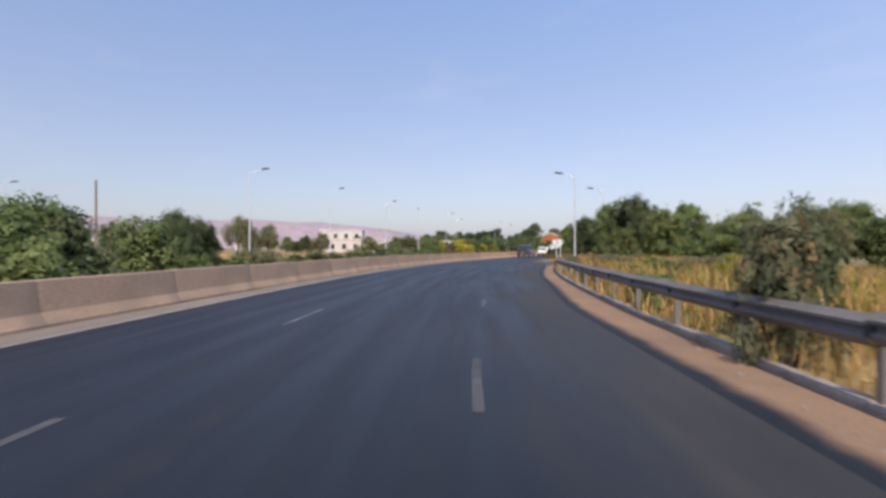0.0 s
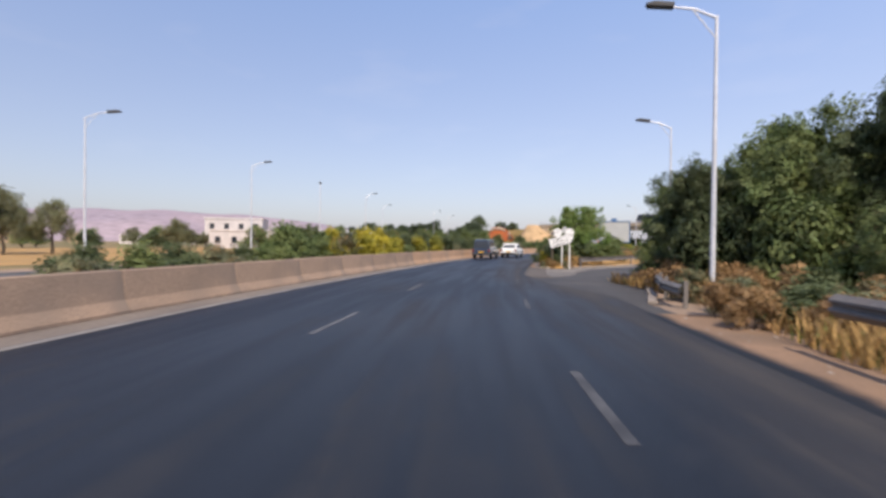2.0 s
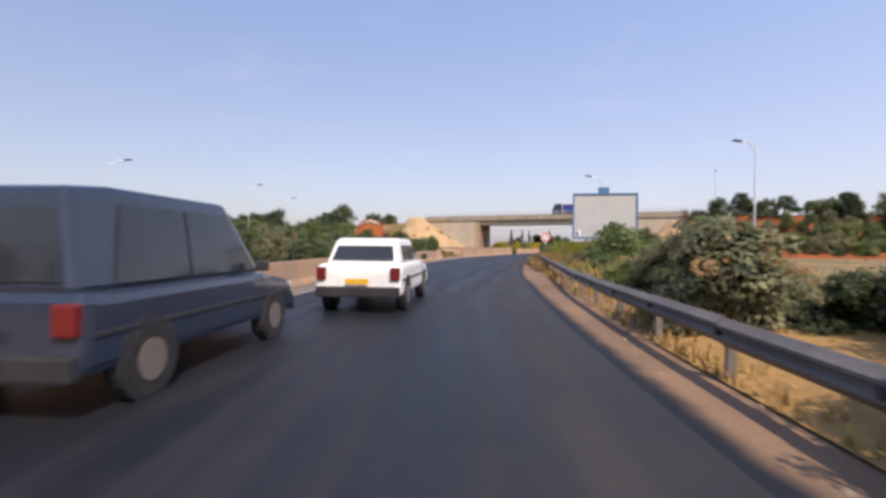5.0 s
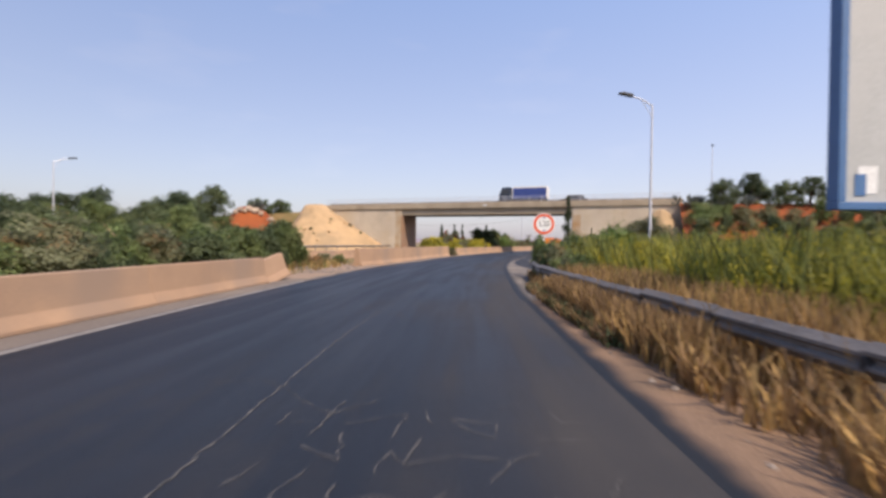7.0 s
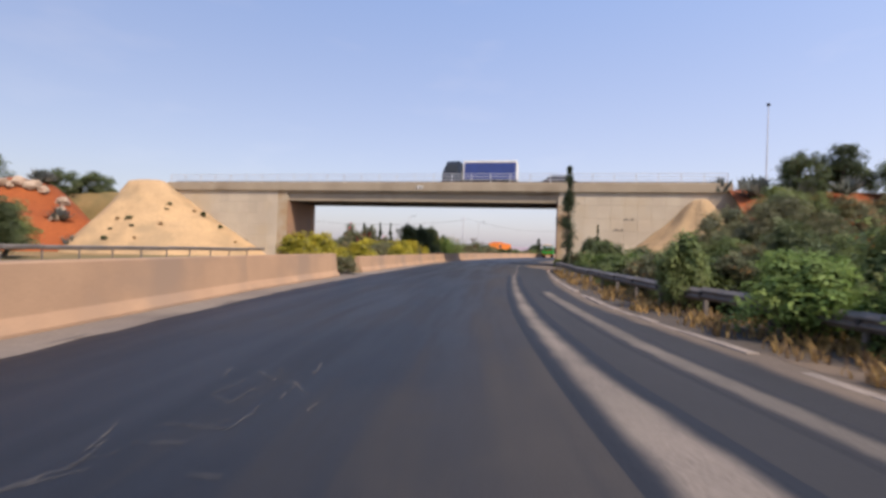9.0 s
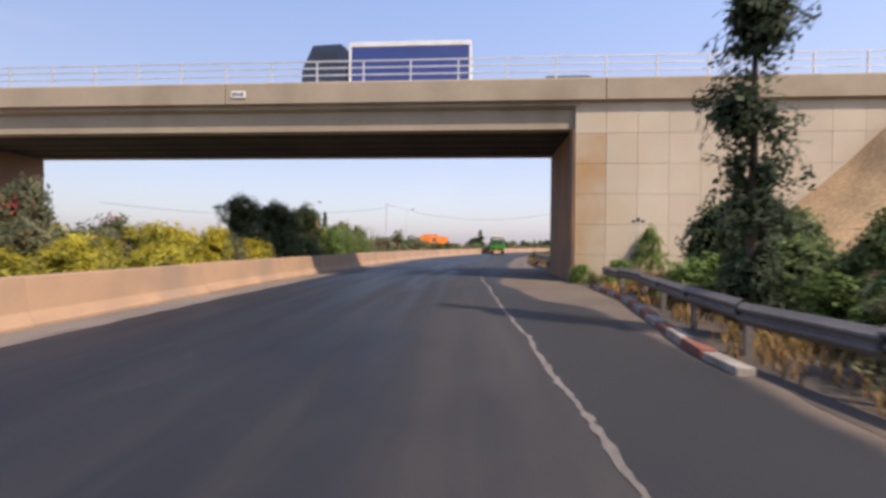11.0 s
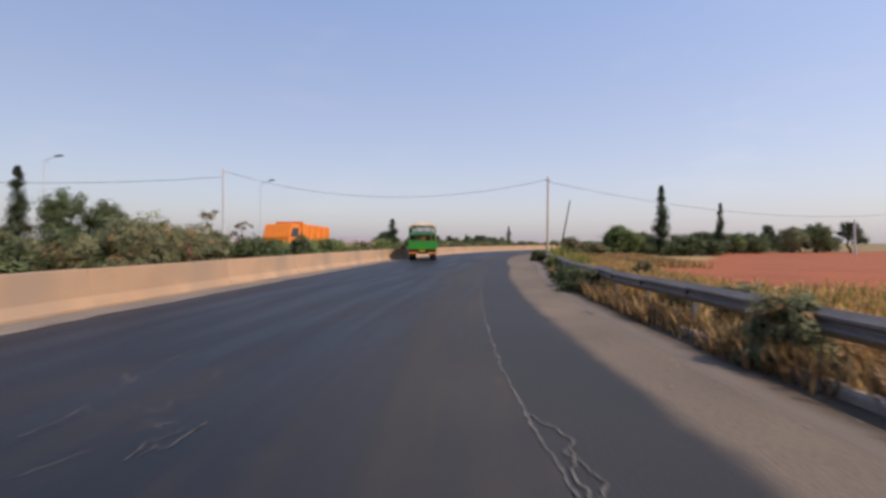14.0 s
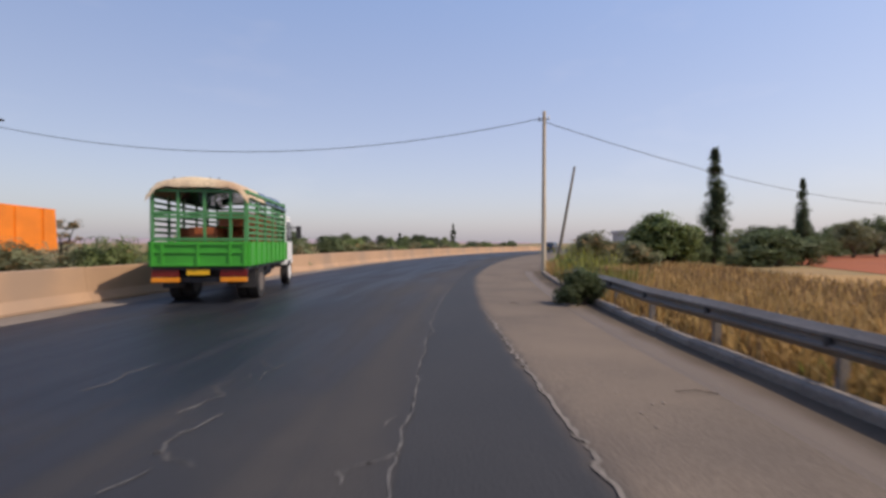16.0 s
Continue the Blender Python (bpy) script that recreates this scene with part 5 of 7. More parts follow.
def column_kind(key, seed, w, h, mat):
    """A narrow upright conifer."""
    rng = np.random.default_rng(seed)
    n = 60
    z = rng.uniform(0.06, 1, n)
    taper = np.clip(np.minimum(0.45 + z * 1.6, (1.03 - z) * 2.2), 0.05, 1)
    a = rng.uniform(0, 6.28, n)
    sp = np.stack([np.cos(a) * taper * w * 0.30 * rng.uniform(0.3, 1.15, n), np.sin(a) * taper * w * 0.30 * rng.uniform(0.3, 1.15, n), z * h], 1)
    ra = w * 0.27 * taper * rng.uniform(0.75, 1.25, n) + 0.05
    TREE[key] = (crown_mesh("crown", seed, sp, ra, M[mat], 24, 0.20, 0.6, 0.8), mesh_from_bm("trunk", tube((0, 0, -0.15), (0, 0, h * 0.6), 0.10, 0.04), M["bark"]))


tree_kind("broad", 21, 5.0, 5.0, 0.9, "leaf", 60, 0.62, 0.15, 80)
tree_kind("broad_b", 22, 5.4, 4.6, 0.7, "leaf", 60, 0.66, 0.15, 80, "leaf_dry", 0.06)
tree_kind("dark", 23, 5.0, 5.0, 0.8, "leaf_dark", 56, 0.62, 0.15, 80)
tree_kind("olive", 24, 4.6, 4.6, 1.2, "leaf_olive", 50, 0.58, 0.13, 70)
tree_kind("pine", 25, 5.0, 6.0, 1.6, "leaf_pine", 52, 0.62, 0.14, 80)
tree_kind("feather", 26, 3.6, 4.2, 0.8, "leaf_bright", 52, 0.42, 0.10, 90, "leaf", 0.25)
tree_kind("bare", 27, 3.4, 4.2, 1.0, "leaf_dry", 16, 0.25, 0.09, 45, "leaf_pine", 0.4)
column_kind("cypress", 31, 1.15, 6.5, "leaf_pine")
column_kind("cypress_b", 32, 1.5, 6.0, "leaf_pine")
TREE_WORDS = dict(broad="leafy green tree with a wide crown", broad_b="spreading green tree with some dry twigs", dark="dark green tree with a dense crown", olive="grey-green olive tree with an open crown",
                  pine="dark pine tree with a rounded crown", feather="light green feathery tree behind the road sign", bare="scraggy tree with half-bare branches", cypress="narrow dark cypress tree, evenly tapered", cypress_b="dark upright cypress with ragged edges")


NEAR = ("trees in the median", "grove by the slip road", "trees by the bridge", "feathery trees")


def tree(key, p, w=1.0, h=1.0, group="", turn=None):
    k = counter[0] = counter[0] + 1
    rng = np.random.default_rng(k)
    root = thing("cypress_tree" if "cypress" in key else "tree", TREE_WORDS[key], "tree", Matrix.Translation((p[0], p[1], (p[2] if len(p) > 2 else 0) - 0.04)) @ Matrix.Rotation(rng.uniform(0, 6.28) if turn is None else turn, 4, "Z") @ Matrix.Diagonal((w, w, h, 1)), group)
    for name, me in zip(("crown", "trunk"), TREE[key] if group in NEAR or (key, "far") not in TREE else TREE[key, "far"]):
        o = new(name, me)
        o.parent = root
    return root


def blades(name, pts, h, mat_list, label, category, seed, lean=0.7, width=0.010, share=0.5):
    """A stand of grass: pts n x 3, tall thin blades bent over."""
    rng = np.random.default_rng(seed)
    pts = pts[: int(len(pts) * 0.62)]
    n = len(pts)
    hh = h * rng.uniform(0.45, 1.25, (n, 1))
    a = rng.uniform(0, 2 * math.pi, n)
    d = np.stack([np.cos(a), np.sin(a), 0 * a], 1)
    side = np.stack([-np.sin(a), np.cos(a), 0 * a], 1) * 1.3 * width * rng.uniform(0.7, 1.6, (n, 1))
    bend = lean * rng.uniform(0.1, 1.2, (n, 1)) * hh
    mid = pts + d * bend * 0.3 + np.array([0, 0, 1]) * hh * 0.55
    tip = pts + d * bend + np.array([0, 0, 1]) * hh
    q = np.concatenate([np.stack([pts - side, pts + side, mid + side * 0.9, mid - side * 0.9], 1), np.stack([mid - side * 0.9, mid + side * 0.9, tip + side * 0.25, tip - side * 0.25], 1)])
    pick = (rng.random(n) < share).astype(np.int32)
    me = quads_mesh(name, q, mat_list, np.concatenate([pick, pick]))
    return tagged(new(name, me), label, category, kind="stuff")


def verge_points(s0, s1, l0, l1, n, seed, clump=0.35):
    rng = np.random.default_rng(seed)
    m = max(4, n // 40)
    cs, cf = rng.uniform(s0, s1, m), rng.random(m)
    i = rng.integers(m, size=n)
    s = cs[i] + rng.normal(0, clump, n)
    f = np.clip(cf[i] + rng.normal(0, clump / 3, n), 0, 1)
    out = np.empty((n, 3))
    for k in range(n):
        a, b = l0(s[k]), l1(s[k])
        out[k] = road(s[k], a + (b - a) * f[k])
    out[:, 2] = -0.03
    return out


def reed_clump(p, n, h, seed, mat="leaf_bright"):
    """Tall cane with long drooping leaves and feathery tops."""
    rng = np.random.default_rng(seed)
    q, idx = [], []
    for k in range(n):
        b = np.array([p[0] + rng.uniform(-0.8, 0.8), p[1] + rng.uniform(-0.8, 0.8), 0])
        hh = h * rng.uniform(0.65, 1.1)
        lean = rng.normal(0, 0.10, 2)
        top = b + np.array([lean[0] * hh, lean[1] * hh, hh])
        for w in (np.array([0.014, 0, 0]), np.array([0, 0.014, 0])):
            q.append([b - w, b + w, top + w * 0.5, top - w * 0.5])
            idx.append(1)
        for j in range(13):
            f = 0.2 + 0.78 * j / 13
            c = b + (top - b) * f
            a = rng.uniform(0, 6.28)
            d = np.array([math.cos(a), math.sin(a), 0])
            sd = np.array([-math.sin(a), math.cos(a), 0]) * 0.034
            L = rng.uniform(0.35, 0.7)
            m, e = c + d * L * 0.5 + np.array([0, 0, 0.22 * L]), c + d * L + np.array([0, 0, -0.15 * L])
            q += [[c - sd, c + sd, m + sd, m - sd], [m - sd, m + sd, e + sd * 0.1, e - sd * 0.1]]
            idx += [0, 0]
        if rng.random() < 0.08:
            for j in range(9):
                c = top + np.array([rng.normal(0, 0.04), rng.normal(0, 0.04), 0.05 * j])
                w = np.array([0.03, 0.012, 0.0])
                q.append([c - w, c + w, c + w * 0.6 + np.array([0, 0.02, 0.12]), c - w * 0.6 + np.array([0, 0.02, 0.12])])
                idx.append(2)
    ob = new("reed_clump", quads_mesh("reed_clump", q, [M[mat], M["grass"], M["straw"]], idx))
    return tagged(ob, "tall green cane with dry feathery tops", "reeds", kind="stuff")


def agave(p, r, seed):
    rng = np.random.default_rng(seed)
    q = []
    for k in range(34):
        a, e = rng.uniform(0, 6.28), rng.uniform(0.25, 1.35)
        d = np.array([math.cos(a) * math.cos(e), math.sin(a) * math.cos(e), math.sin(e)])
        sd = np.array([-math.sin(a), math.cos(a), 0]) * r * 0.10
        b = np.array(p) + np.array([0, 0, 0.02])
        m, t = b + d * r * 0.5, b + d * r * rng.uniform(0.85, 1.1) + np.array([0, 0, 0.06 * r])
        q += [[b - sd * 0.7, b + sd * 0.7, m + sd, m - sd], [m - sd, m + sd, t + sd * 0.05, t - sd * 0.05]]
    ob = new("agave", quads_mesh("agave", q, [M["agave"]]))
    return tagged(ob, "grey-blue agave with stiff pointed leaves", "agave")


# --- planting, left of the barrier
mid0, mid1 = plus(LEFT, -4.6), plus(LEFT, -2.4)
hedge(4, 9, plus(LEFT, -6), plus(LEFT, -3), 2.4, 1.9, ["yellow", "olive", "green"], 1.0, 1, "median hedge")
for s, w, h in ((17.5, 0.45, 0.55), (19.2, 0.4, 0.5)):
    tree("dark", road(s, -11.4), w, h, "trees in the median")
hedge(9, 15, plus(LEFT, -6.5), plus(LEFT, -3.2), 2.4, 2.2, ["dark", "green", "olive", "green"], 1.0, 1, "median hedge")
hedge(17, 46, mid0, mid1, 1.8, 1.0, ["green", "dark", "olive", "dark"], 0.9, 2, "median hedge", "tangled low green hedge in the median")
hedge(46, 53, mid0, mid1, 2.0, 1.6, ["green", "olive"], 0.9, 3, "median hedge")
hedge(52, 62, mid0, mid1, 2.0, 1.75, ["yellow"], 0.8, 4, "median hedge")
hedge(63, 84, mid0, mid1, 2.0, 1.6, ["green", "dark", "olive", "yellow"], 1.0, 5, "median hedge", "mixed green hedge in the median")
hedge(84, 112, mid0, mid1, 2.2, 1.5, ["green", "dark", "olive"], 0.95, 6, "median hedge", "dense green hedge in the median")
hedge(110.5, 119.6, plus(LEFT, -5.2), plus(LEFT, -3.0), 2.1, 1.75, ["green", "dark", "olive", "dark"], 0.62, 7, "median hedge")
for s, l, w, h, key in ((119.8, -9.4, 1.6, 1.35, "dark"), (121.6, -9.4, 1.3, 0.72, "dry"), (122.2, -9.0, 0.9, 0.6, "dry"), (123.7, -9.15, 1.25, 0.68, "olive"), (124.8, -8.8, 1.0, 0.6, "green"), (120.6, -8.3, 0.8, 0.35, "dry"), (145.9, -6.7, 1.5, 0.85, "olive")):
    bush(road(s, l), w, h, key, group="shrubs in the gap of the median")
hedge(147, 173, plus(LEFT, -4.6), plus(LEFT, -2.2), 2.0, 1.5, ["yellow", "yellow", "olive", "yellow", "yellow"], 0.62, 8, "median hedge")
hedge(158, 166, plus(LEFT, -6), plus(LEFT, -4.6), 2.2, 2.4, ["oleander"], 2.2, 9, "median hedge")
hedge(180, 185, plus(LEFT, -4.2), plus(LEFT, -2.6), 2.0, 2.0, ["bright", "green"], 1.0, 10, "median hedge")
hedge(186.4, 192, plus(LEFT, -3.6), plus(LEFT, -2.2), 1.8, 1.6, ["oleander", "oleander", "olive"], 1.1, 37, "red oleanders")
hedge(190, 213, plus(LEFT, -5.5), plus(LEFT, -2.2), 2.3, 1.75, ["olive", "dark", "olive", "olive", "dark", "oleander"], 0.6, 11, "median hedge", "long dense olive-green hedge with some red blossoms")
hedge(213, 300, plus(LEFT, -5.5), plus(LEFT, -2.2), 2.2, 1.2, ["olive", "dark", "green"], 0.9, 12, "median hedge", "tangled low green hedge in the median")
for k, (s, l) in enumerate(((175, -11.2), (176.8, -10.3), (178.6, -11.3), (180.6, -10.6), (183, -11.4))):
    tree("dark", road(s, l), 0.62, 0.74 - 0.03 * (k % 3), "trees in the median")
hedge(173.5, 181, plus(LEFT, -4.4), plus(LEFT, -3.0), 2.2, 1.6, ["dark", "green", "dark"], 0.9, 39, "hedge under the trees", "dark undergrowth beneath the median trees")
for k in range(6):
    reed_clump(road(180.6 + 0.95 * k, -8.9 + 0.6 * (k % 2)), 20, 2.5, 40 + k)
for k, (s, l, w, h) in enumerate(((-4, -27, 1, 1), (12, -30, 0.9, 1.0), (20, -36, 1.0, 0.9))):
    tree("dark", road(s, l), w, h)

# --- planting, right of the road
hedge(-6, 3, 4.0, 5.2, 1.5, 1.4, ["olive", "dark"], 1.6, 20, "verge shrubs")
bush(road(5.7, 3.6), 1.2, 1.8, "olive")
bush(road(7.9, 5.2), 1.1, 1.9, "dark")
hedge(8, 36, plus(RAIL, 0.4), plus(RAIL, 1.2), 0.9, 0.7, ["dark", "olive", "green", "dry"], 2.3, 21, "verge shrubs")
hedge(15, 36, 5.4, 11, 2.0, 0.95, ["olive", "green", "yellow", "olive"], 1.1, 22, "scrub behind the verge", "low olive scrub behind the verge")
for k, (x, y, key, w, h) in enumerate(((11.0, 41.3, "dark", 0.75, 0.80), (12.4, 39.4, "broad", 0.85, 0.98), (15.0, 40.4, "broad_b", 0.95, 1.0), (18.1, 38.9, "broad", 0.9, 0.95), (14.2, 44.1, "broad", 0.8, 0.9),
                                       (20.5, 36.0, "broad_b", 0.9, 0.85), (17.6, 43.8, "dark", 0.9, 0.95), (23.4, 39.8, "dark", 1.0, 0.9), (25.4, 34.0, "broad_b", 1.0, 0.9), (29.2, 36.9, "broad", 1.0, 0.95),
                                       (21.5, 30.1, "olive", 1.0, 0.85), (28.3, 29.1, "dark", 1.0, 0.85), (35.1, 33.0, "broad", 1.1, 1.0), (34.1, 25.2, "broad_b", 1.1, 0.9), (41.9, 29.1, "dark", 1.1, 1.0), (11.8, 35.5, "broad_b", 0.6, 0.6), (15.6, 36.8, "broad_b", 0.95, 0.92), (18.6, 34.0, "broad", 0.8, 0.62), (13.4, 37.6, "dark", 0.8, 1.08), (12.7, 45.3, "broad", 0.72, 0.76))):
    tree(key, (x, y), w, h, "grove by the slip road" if x < 19 else "grove behind the field")
hedge(33, 46, 5.2, 7.0, 1.5, 0.75, ["dry", "olive", "dark", "dry"], 0.7, 23, "scrub under the grove", "dry brown scrub under the grove")
for k, (x, y, w, h, key) in enumerate(((10.4, 40.2, 2.6, 2.3, "dark"), (11.4, 38.2, 2.8, 2.4, "green"), (12.6, 42.6, 3.0, 2.6, "dark"), (13.8, 37.4, 3.2, 2.6, "green"), (16.4, 37.0, 3.4, 2.8, "dark"), (13.6, 40.5, 3.2, 3.2, "green"), (16.4, 41.5, 3.2, 3.0, "dark"),
                                  (19.4, 35.2, 3.4, 2.8, "green"), (22.6, 33.6, 3.6, 2.8, "dark"), (15.6, 46.0, 3.0, 2.4, "green"), (18.8, 46.6, 3.2, 2.8, "dark"), (21.5, 41.5, 3.4, 3.2, "green"), (26.5, 30.8, 4.0, 2.9, "green"), (31.5, 29.4, 4.2, 3.0, "dark"))):
    bush((x, y), w, h, key, group="undergrowth of the grove")
for k, (x, y) in enumerate(((8.3, 38.2), (8.9, 39.7), (9.7, 41.3), (10.5, 43.0), (11.3, 44.5), (12.1, 46.1), (13.0, 47.7), (8.9, 37.2), (9.8, 39.0), (10.9, 41.2))):
    bush((x + 0.35, y), 1.3, 0.75 + 0.1 * (k % 3), "dry" if k % 3 else "olive", group="dry scrub round the old rail")
for x, y in ((7.5, 35.6), (7.2, 34.4), (8.3, 36.2), (7.9, 33.6), (8.9, 34.9)):
    bush((x, y), 1.2, 0.7, "dry" if x < 8 else "olive", group="dry scrub round the old rail")
thicket([(24 + 26 * f + 3 * math.sin(9 * f), 34 - 7 * f + 4 * math.cos(23 * f), 0) for f in np.linspace(0, 1, 26)], 4.2, 3.2, ["green", "dark", "dark"], "dense dark undergrowth behind the field", 90)
tree("feather", (13.7, 59.7), 0.92, 0.93, "feathery trees")
tree("feather", (15.3, 60.5), 0.9, 0.95, "feathery trees")
for u, v, w, h, key in ((0.10, 0.42, 0.8, 0.5, "yellow"), (0.16, 0.62, 1.3, 0.8, "dark"), (0.22, 0.35, 1.2, 0.8, "olive"), (0.20, 0.72, 1.0, 0.6, "green"), (0.28, 0.62, 1.6, 1.0, "dark"), (0.30, 0.30, 1.6, 1.1, "green")):
    bush(island_place(u, v), w, h, key, group="shrubs on the island")
for x, y, w, h, key in ((10.25, 53.3, 0.7, 0.45, "dry"), (10.95, 53.45, 0.7, 0.5, "olive"), (11.5, 53.95, 0.6, 0.42, "dry"), (10.6, 53.75, 0.8, 0.55, "dark"), (12.3, 54.6, 0.6, 0.4, "dry")):
    bush((x, y), w, h, key, group="shrubs on the island")
bush((12.1, 57.7, 0.3), 2.2, 1.5, "dark")
bush((12.5, 60.8), 2.4, 1.7, "green")
bush((11.4, 56.6, 0.3), 1.2, 0.8, "olive")
bush((14.1, 56.9, 0.35), 1.8, 0.9, "green")
bush((16.4, 59.2, 0.3), 2.2, 1.0, "green")
bush((9.8, 53.4), 0.55, 0.4, "olive")
hedge(62, 84, plus(RAIL, 0.7), plus(RAIL, 3.0), 2.0, 1.35, ["green", "dark", "olive"], 1.1, 24, "verge shrubs")
hedge(84, 98, 4.5, 9, 2.0, 1.0, ["dry", "olive", "dry", "green"], 0.8, 25, "verge shrubs")
for s, l, w, h, key in ((94.6, 6.2, 3.0, 1.9, "green"), (96.6, 6.4, 3.4, 2.25, "green"), (98.8, 7.0, 3.4, 2.4, "green"), (97.6, 5.8, 2.4, 1.7, "olive")):
    bush(road(s, l), w, h, key)
hedge(100, 107, 4.6, 10, 1.8, 1.0, ["dry", "olive", "yellow"], 0.6, 36, "scrub behind the rail", "low dry scrub behind the rail")
hedge(105, 114, 4.4, 9.5, 2.0, 1.15, ["olive", "green", "olive", "yellow"], 0.7, 26, "scrub behind the rail", "tangled olive scrub behind the rail")
hedge(112, 124, 4.6, 7.5, 2.0, 1.45, ["green", "bright", "olive", "green"], 0.55, 27, "hedge behind the rail")
for s, l, w, h, key in ((115.6, 3.3, 1.5, 1.2, "green"), (116.6, 3.9, 1.9, 1.5, "green"), (114.6, 3.8, 1.6, 1.2, "olive"), (117.8, 4.0, 1.9, 1.4, "dark"), (113.6, 4.3, 1.7, 1.1, "olive")):
    bush(road(s, l), w, h, key, group="bushes round the sign")
bush(road(116.0, 2.95), 1.0, 1.15, "green", group="bushes round the sign")
bush(road(117.0, 3.0), 1.2, 1.0, "olive", group="bushes round the sign")
bush(road(115.75, 2.55), 1.0, 1.5, "green", group="bushes round the sign")
bush(road(115.0, 2.5), 0.8, 1.05, "olive", group="bushes round the sign")
bush(road(114.6, 2.9), 1.3, 1.2, "green", group="bushes round the sign")
for s, l, w, h, key in ((136.2, 4.7, 1.6, 1.7, "green"), (132.4, 5.3, 2.2, 1.5, "bright"), (130.6, 5.7, 1.8, 1.3, "bright"), (139.5, 5.2, 2.2, 1.3, "olive"), (143.0, 5.0, 2.0, 1.1, "green"), (127.0, 6.4, 2.0, 1.3, "green")):
    bush(road(s, l), w, h, key, group="bushes that hide the rail")
for s, l, w, h, key in ((110.6, 3.3, 1.6, 0.95, "green"), (111.6, 3.2, 1.5, 1.0, "olive"), (112.6, 3.05, 1.6, 1.1, "green"), (113.5, 2.95, 1.5, 1.2, "olive"), (114.2, 2.95, 1.4, 1.3, "green"), (115.0, 2.85, 1.3, 1.35, "dark"), (112.0, 4.3, 1.9, 1.3, "green")):
    bush(road(s, l), w, h, key, group="bushes round the sign")
bush(road(118.4, 2.75), 1.0, 0.75, "dark")
bush(road(119.4, 3.2), 1.1, 0.8, "dark")
hedge(125, 163, plus(RAIL, 1.3), plus(RAIL, 2.6), 2.1, 1.1, ["green", "bright", "olive", "green"], 0.95, 28, "hedge behind the rail")
hedge(136, 160, 8.5, 13, 2.6, 1.9, ["olive", "green", "dark"], 1.5, 29, "scrub by the bank", "olive scrub at the foot of the bank")
for kk, (yy, zz) in enumerate(((-11.5, 0), (-9.5, 0.6), (-7.0, 2.0), (-4.6, 3.8))):
    thicket([((BRIDGE @ Vector((28 + 54 * f, yy + 1.2 * math.sin(17 * f), 0))).x, (BRIDGE @ Vector((28 + 54 * f, yy + 1.2 * math.sin(17 * f), 0))).y, zz) for f in np.linspace(0, 1, 24)], 3.4, 2.2, ["green", "olive", "dark"], "green scrub on the foot of the bank", 91 + kk)
for s, l, w, h, key in ((130, 6.6, 2.6, 2.0, "bright"), (133, 7.8, 3.0, 2.4, "green"), (128, 7.8, 2.6, 1.9, "green"), (127.2, 6.0, 1.8, 1.3, "dark"), (135.5, 6.6, 2.2, 1.5, "bright")):
    bush(road(s, l), w, h, key)
tree("olive", road(147, 12), 1.05, 0.85)
tree("olive", road(151, 11), 0.9, 0.8)
hedge(157, 162, 5.6, 8.0, 2.0, 1.7, ["dark", "green", "dark"], 0.9, 30, "scrub at the bridge foot")
tree("cypress", (62.9, 132.0), 0.95, 1.06)
tree("cypress", road(163.5, 6.6), 0.35, 0.52)
tree("feather", road(169.0, 6.3), 0.4, 0.48)
bush(road(168.0, 5.0), 1.2, 0.9, "bright")
bush(road(163.4, 6.3), 2.3, 2.3, "dark")
bush(road(162.2, 6.9), 2.2, 2.0, "green")
bush(road(168.9, 4.0), 1.0, 0.7, "bright")
bush(road(168.0, 4.25), 0.8, 0.45, "olive")
bush(road(165.0, 7.4), 2.2, 1.8, "green")
hedge(161, 166, 4.7, 5.4, 0.9, 0.6, ["olive", "dry", "dry"], 1.0, 31, "weeds at the rail's end")
bush(road(177.8, 5.3), 2.2, 1.5, "dark")
bush(road(181, 6.2), 1.8, 1.1, "olive")
hedge(180, 205, plus(VERGE, 0.5), plus(VERGE, 1.1), 1.0, 0.6, ["dry", "olive", "dark"], 2.8, 32, "weeds under the rail")
for s, l, w, h, key in ((196.5, 3.2, 1.1, 0.8, "olive"), (196.9, 3.4, 0.8, 0.62, "dark"), (204.6, 2.75, 1.0, 0.66, "olive"), (205.3, 2.55, 1.0, 0.6, "dark"), (206.8, 2.5, 1.1, 0.62, "dark"), (208.3, 2.55, 1.0, 0.55, "olive"), (210.3, 2.65, 0.9, 0.5, "dark"), (212.0, 2.75, 0.7, 0.4, "olive"),
                        (214.5, 3.2, 0.75, 0.55, "dark"), (217.0, 2.95, 0.95, 0.75, "green"), (217.5, 3.15, 0.8, 0.6, "olive"), (227.4, 2.45, 1.25, 0.8, "dark"), (228.3, 2.8, 1.1, 0.7, "dark")):
    bush(road(s, l), w, h, key, group="weeds under the rail")
for x, y, w, h, key in ((134.8, 168.2, 5.2, 2.75, "green"), (136.4, 167.2, 3.2, 2.2, "dark"), (125.6, 170.3, 2.6, 1.7, "olive"), (127.8, 170.4, 2.8, 1.6, "olive"), (129.6, 169.0, 2.6, 1.4, "olive"), (138.4, 162.6, 4.6, 1.9, "dark"), (141.6, 160.6, 3.6, 1.6, "dark")):
    bush((x, y), w, h, key, group="shrubs round the pole")
rng = np.random.default_rng(51)
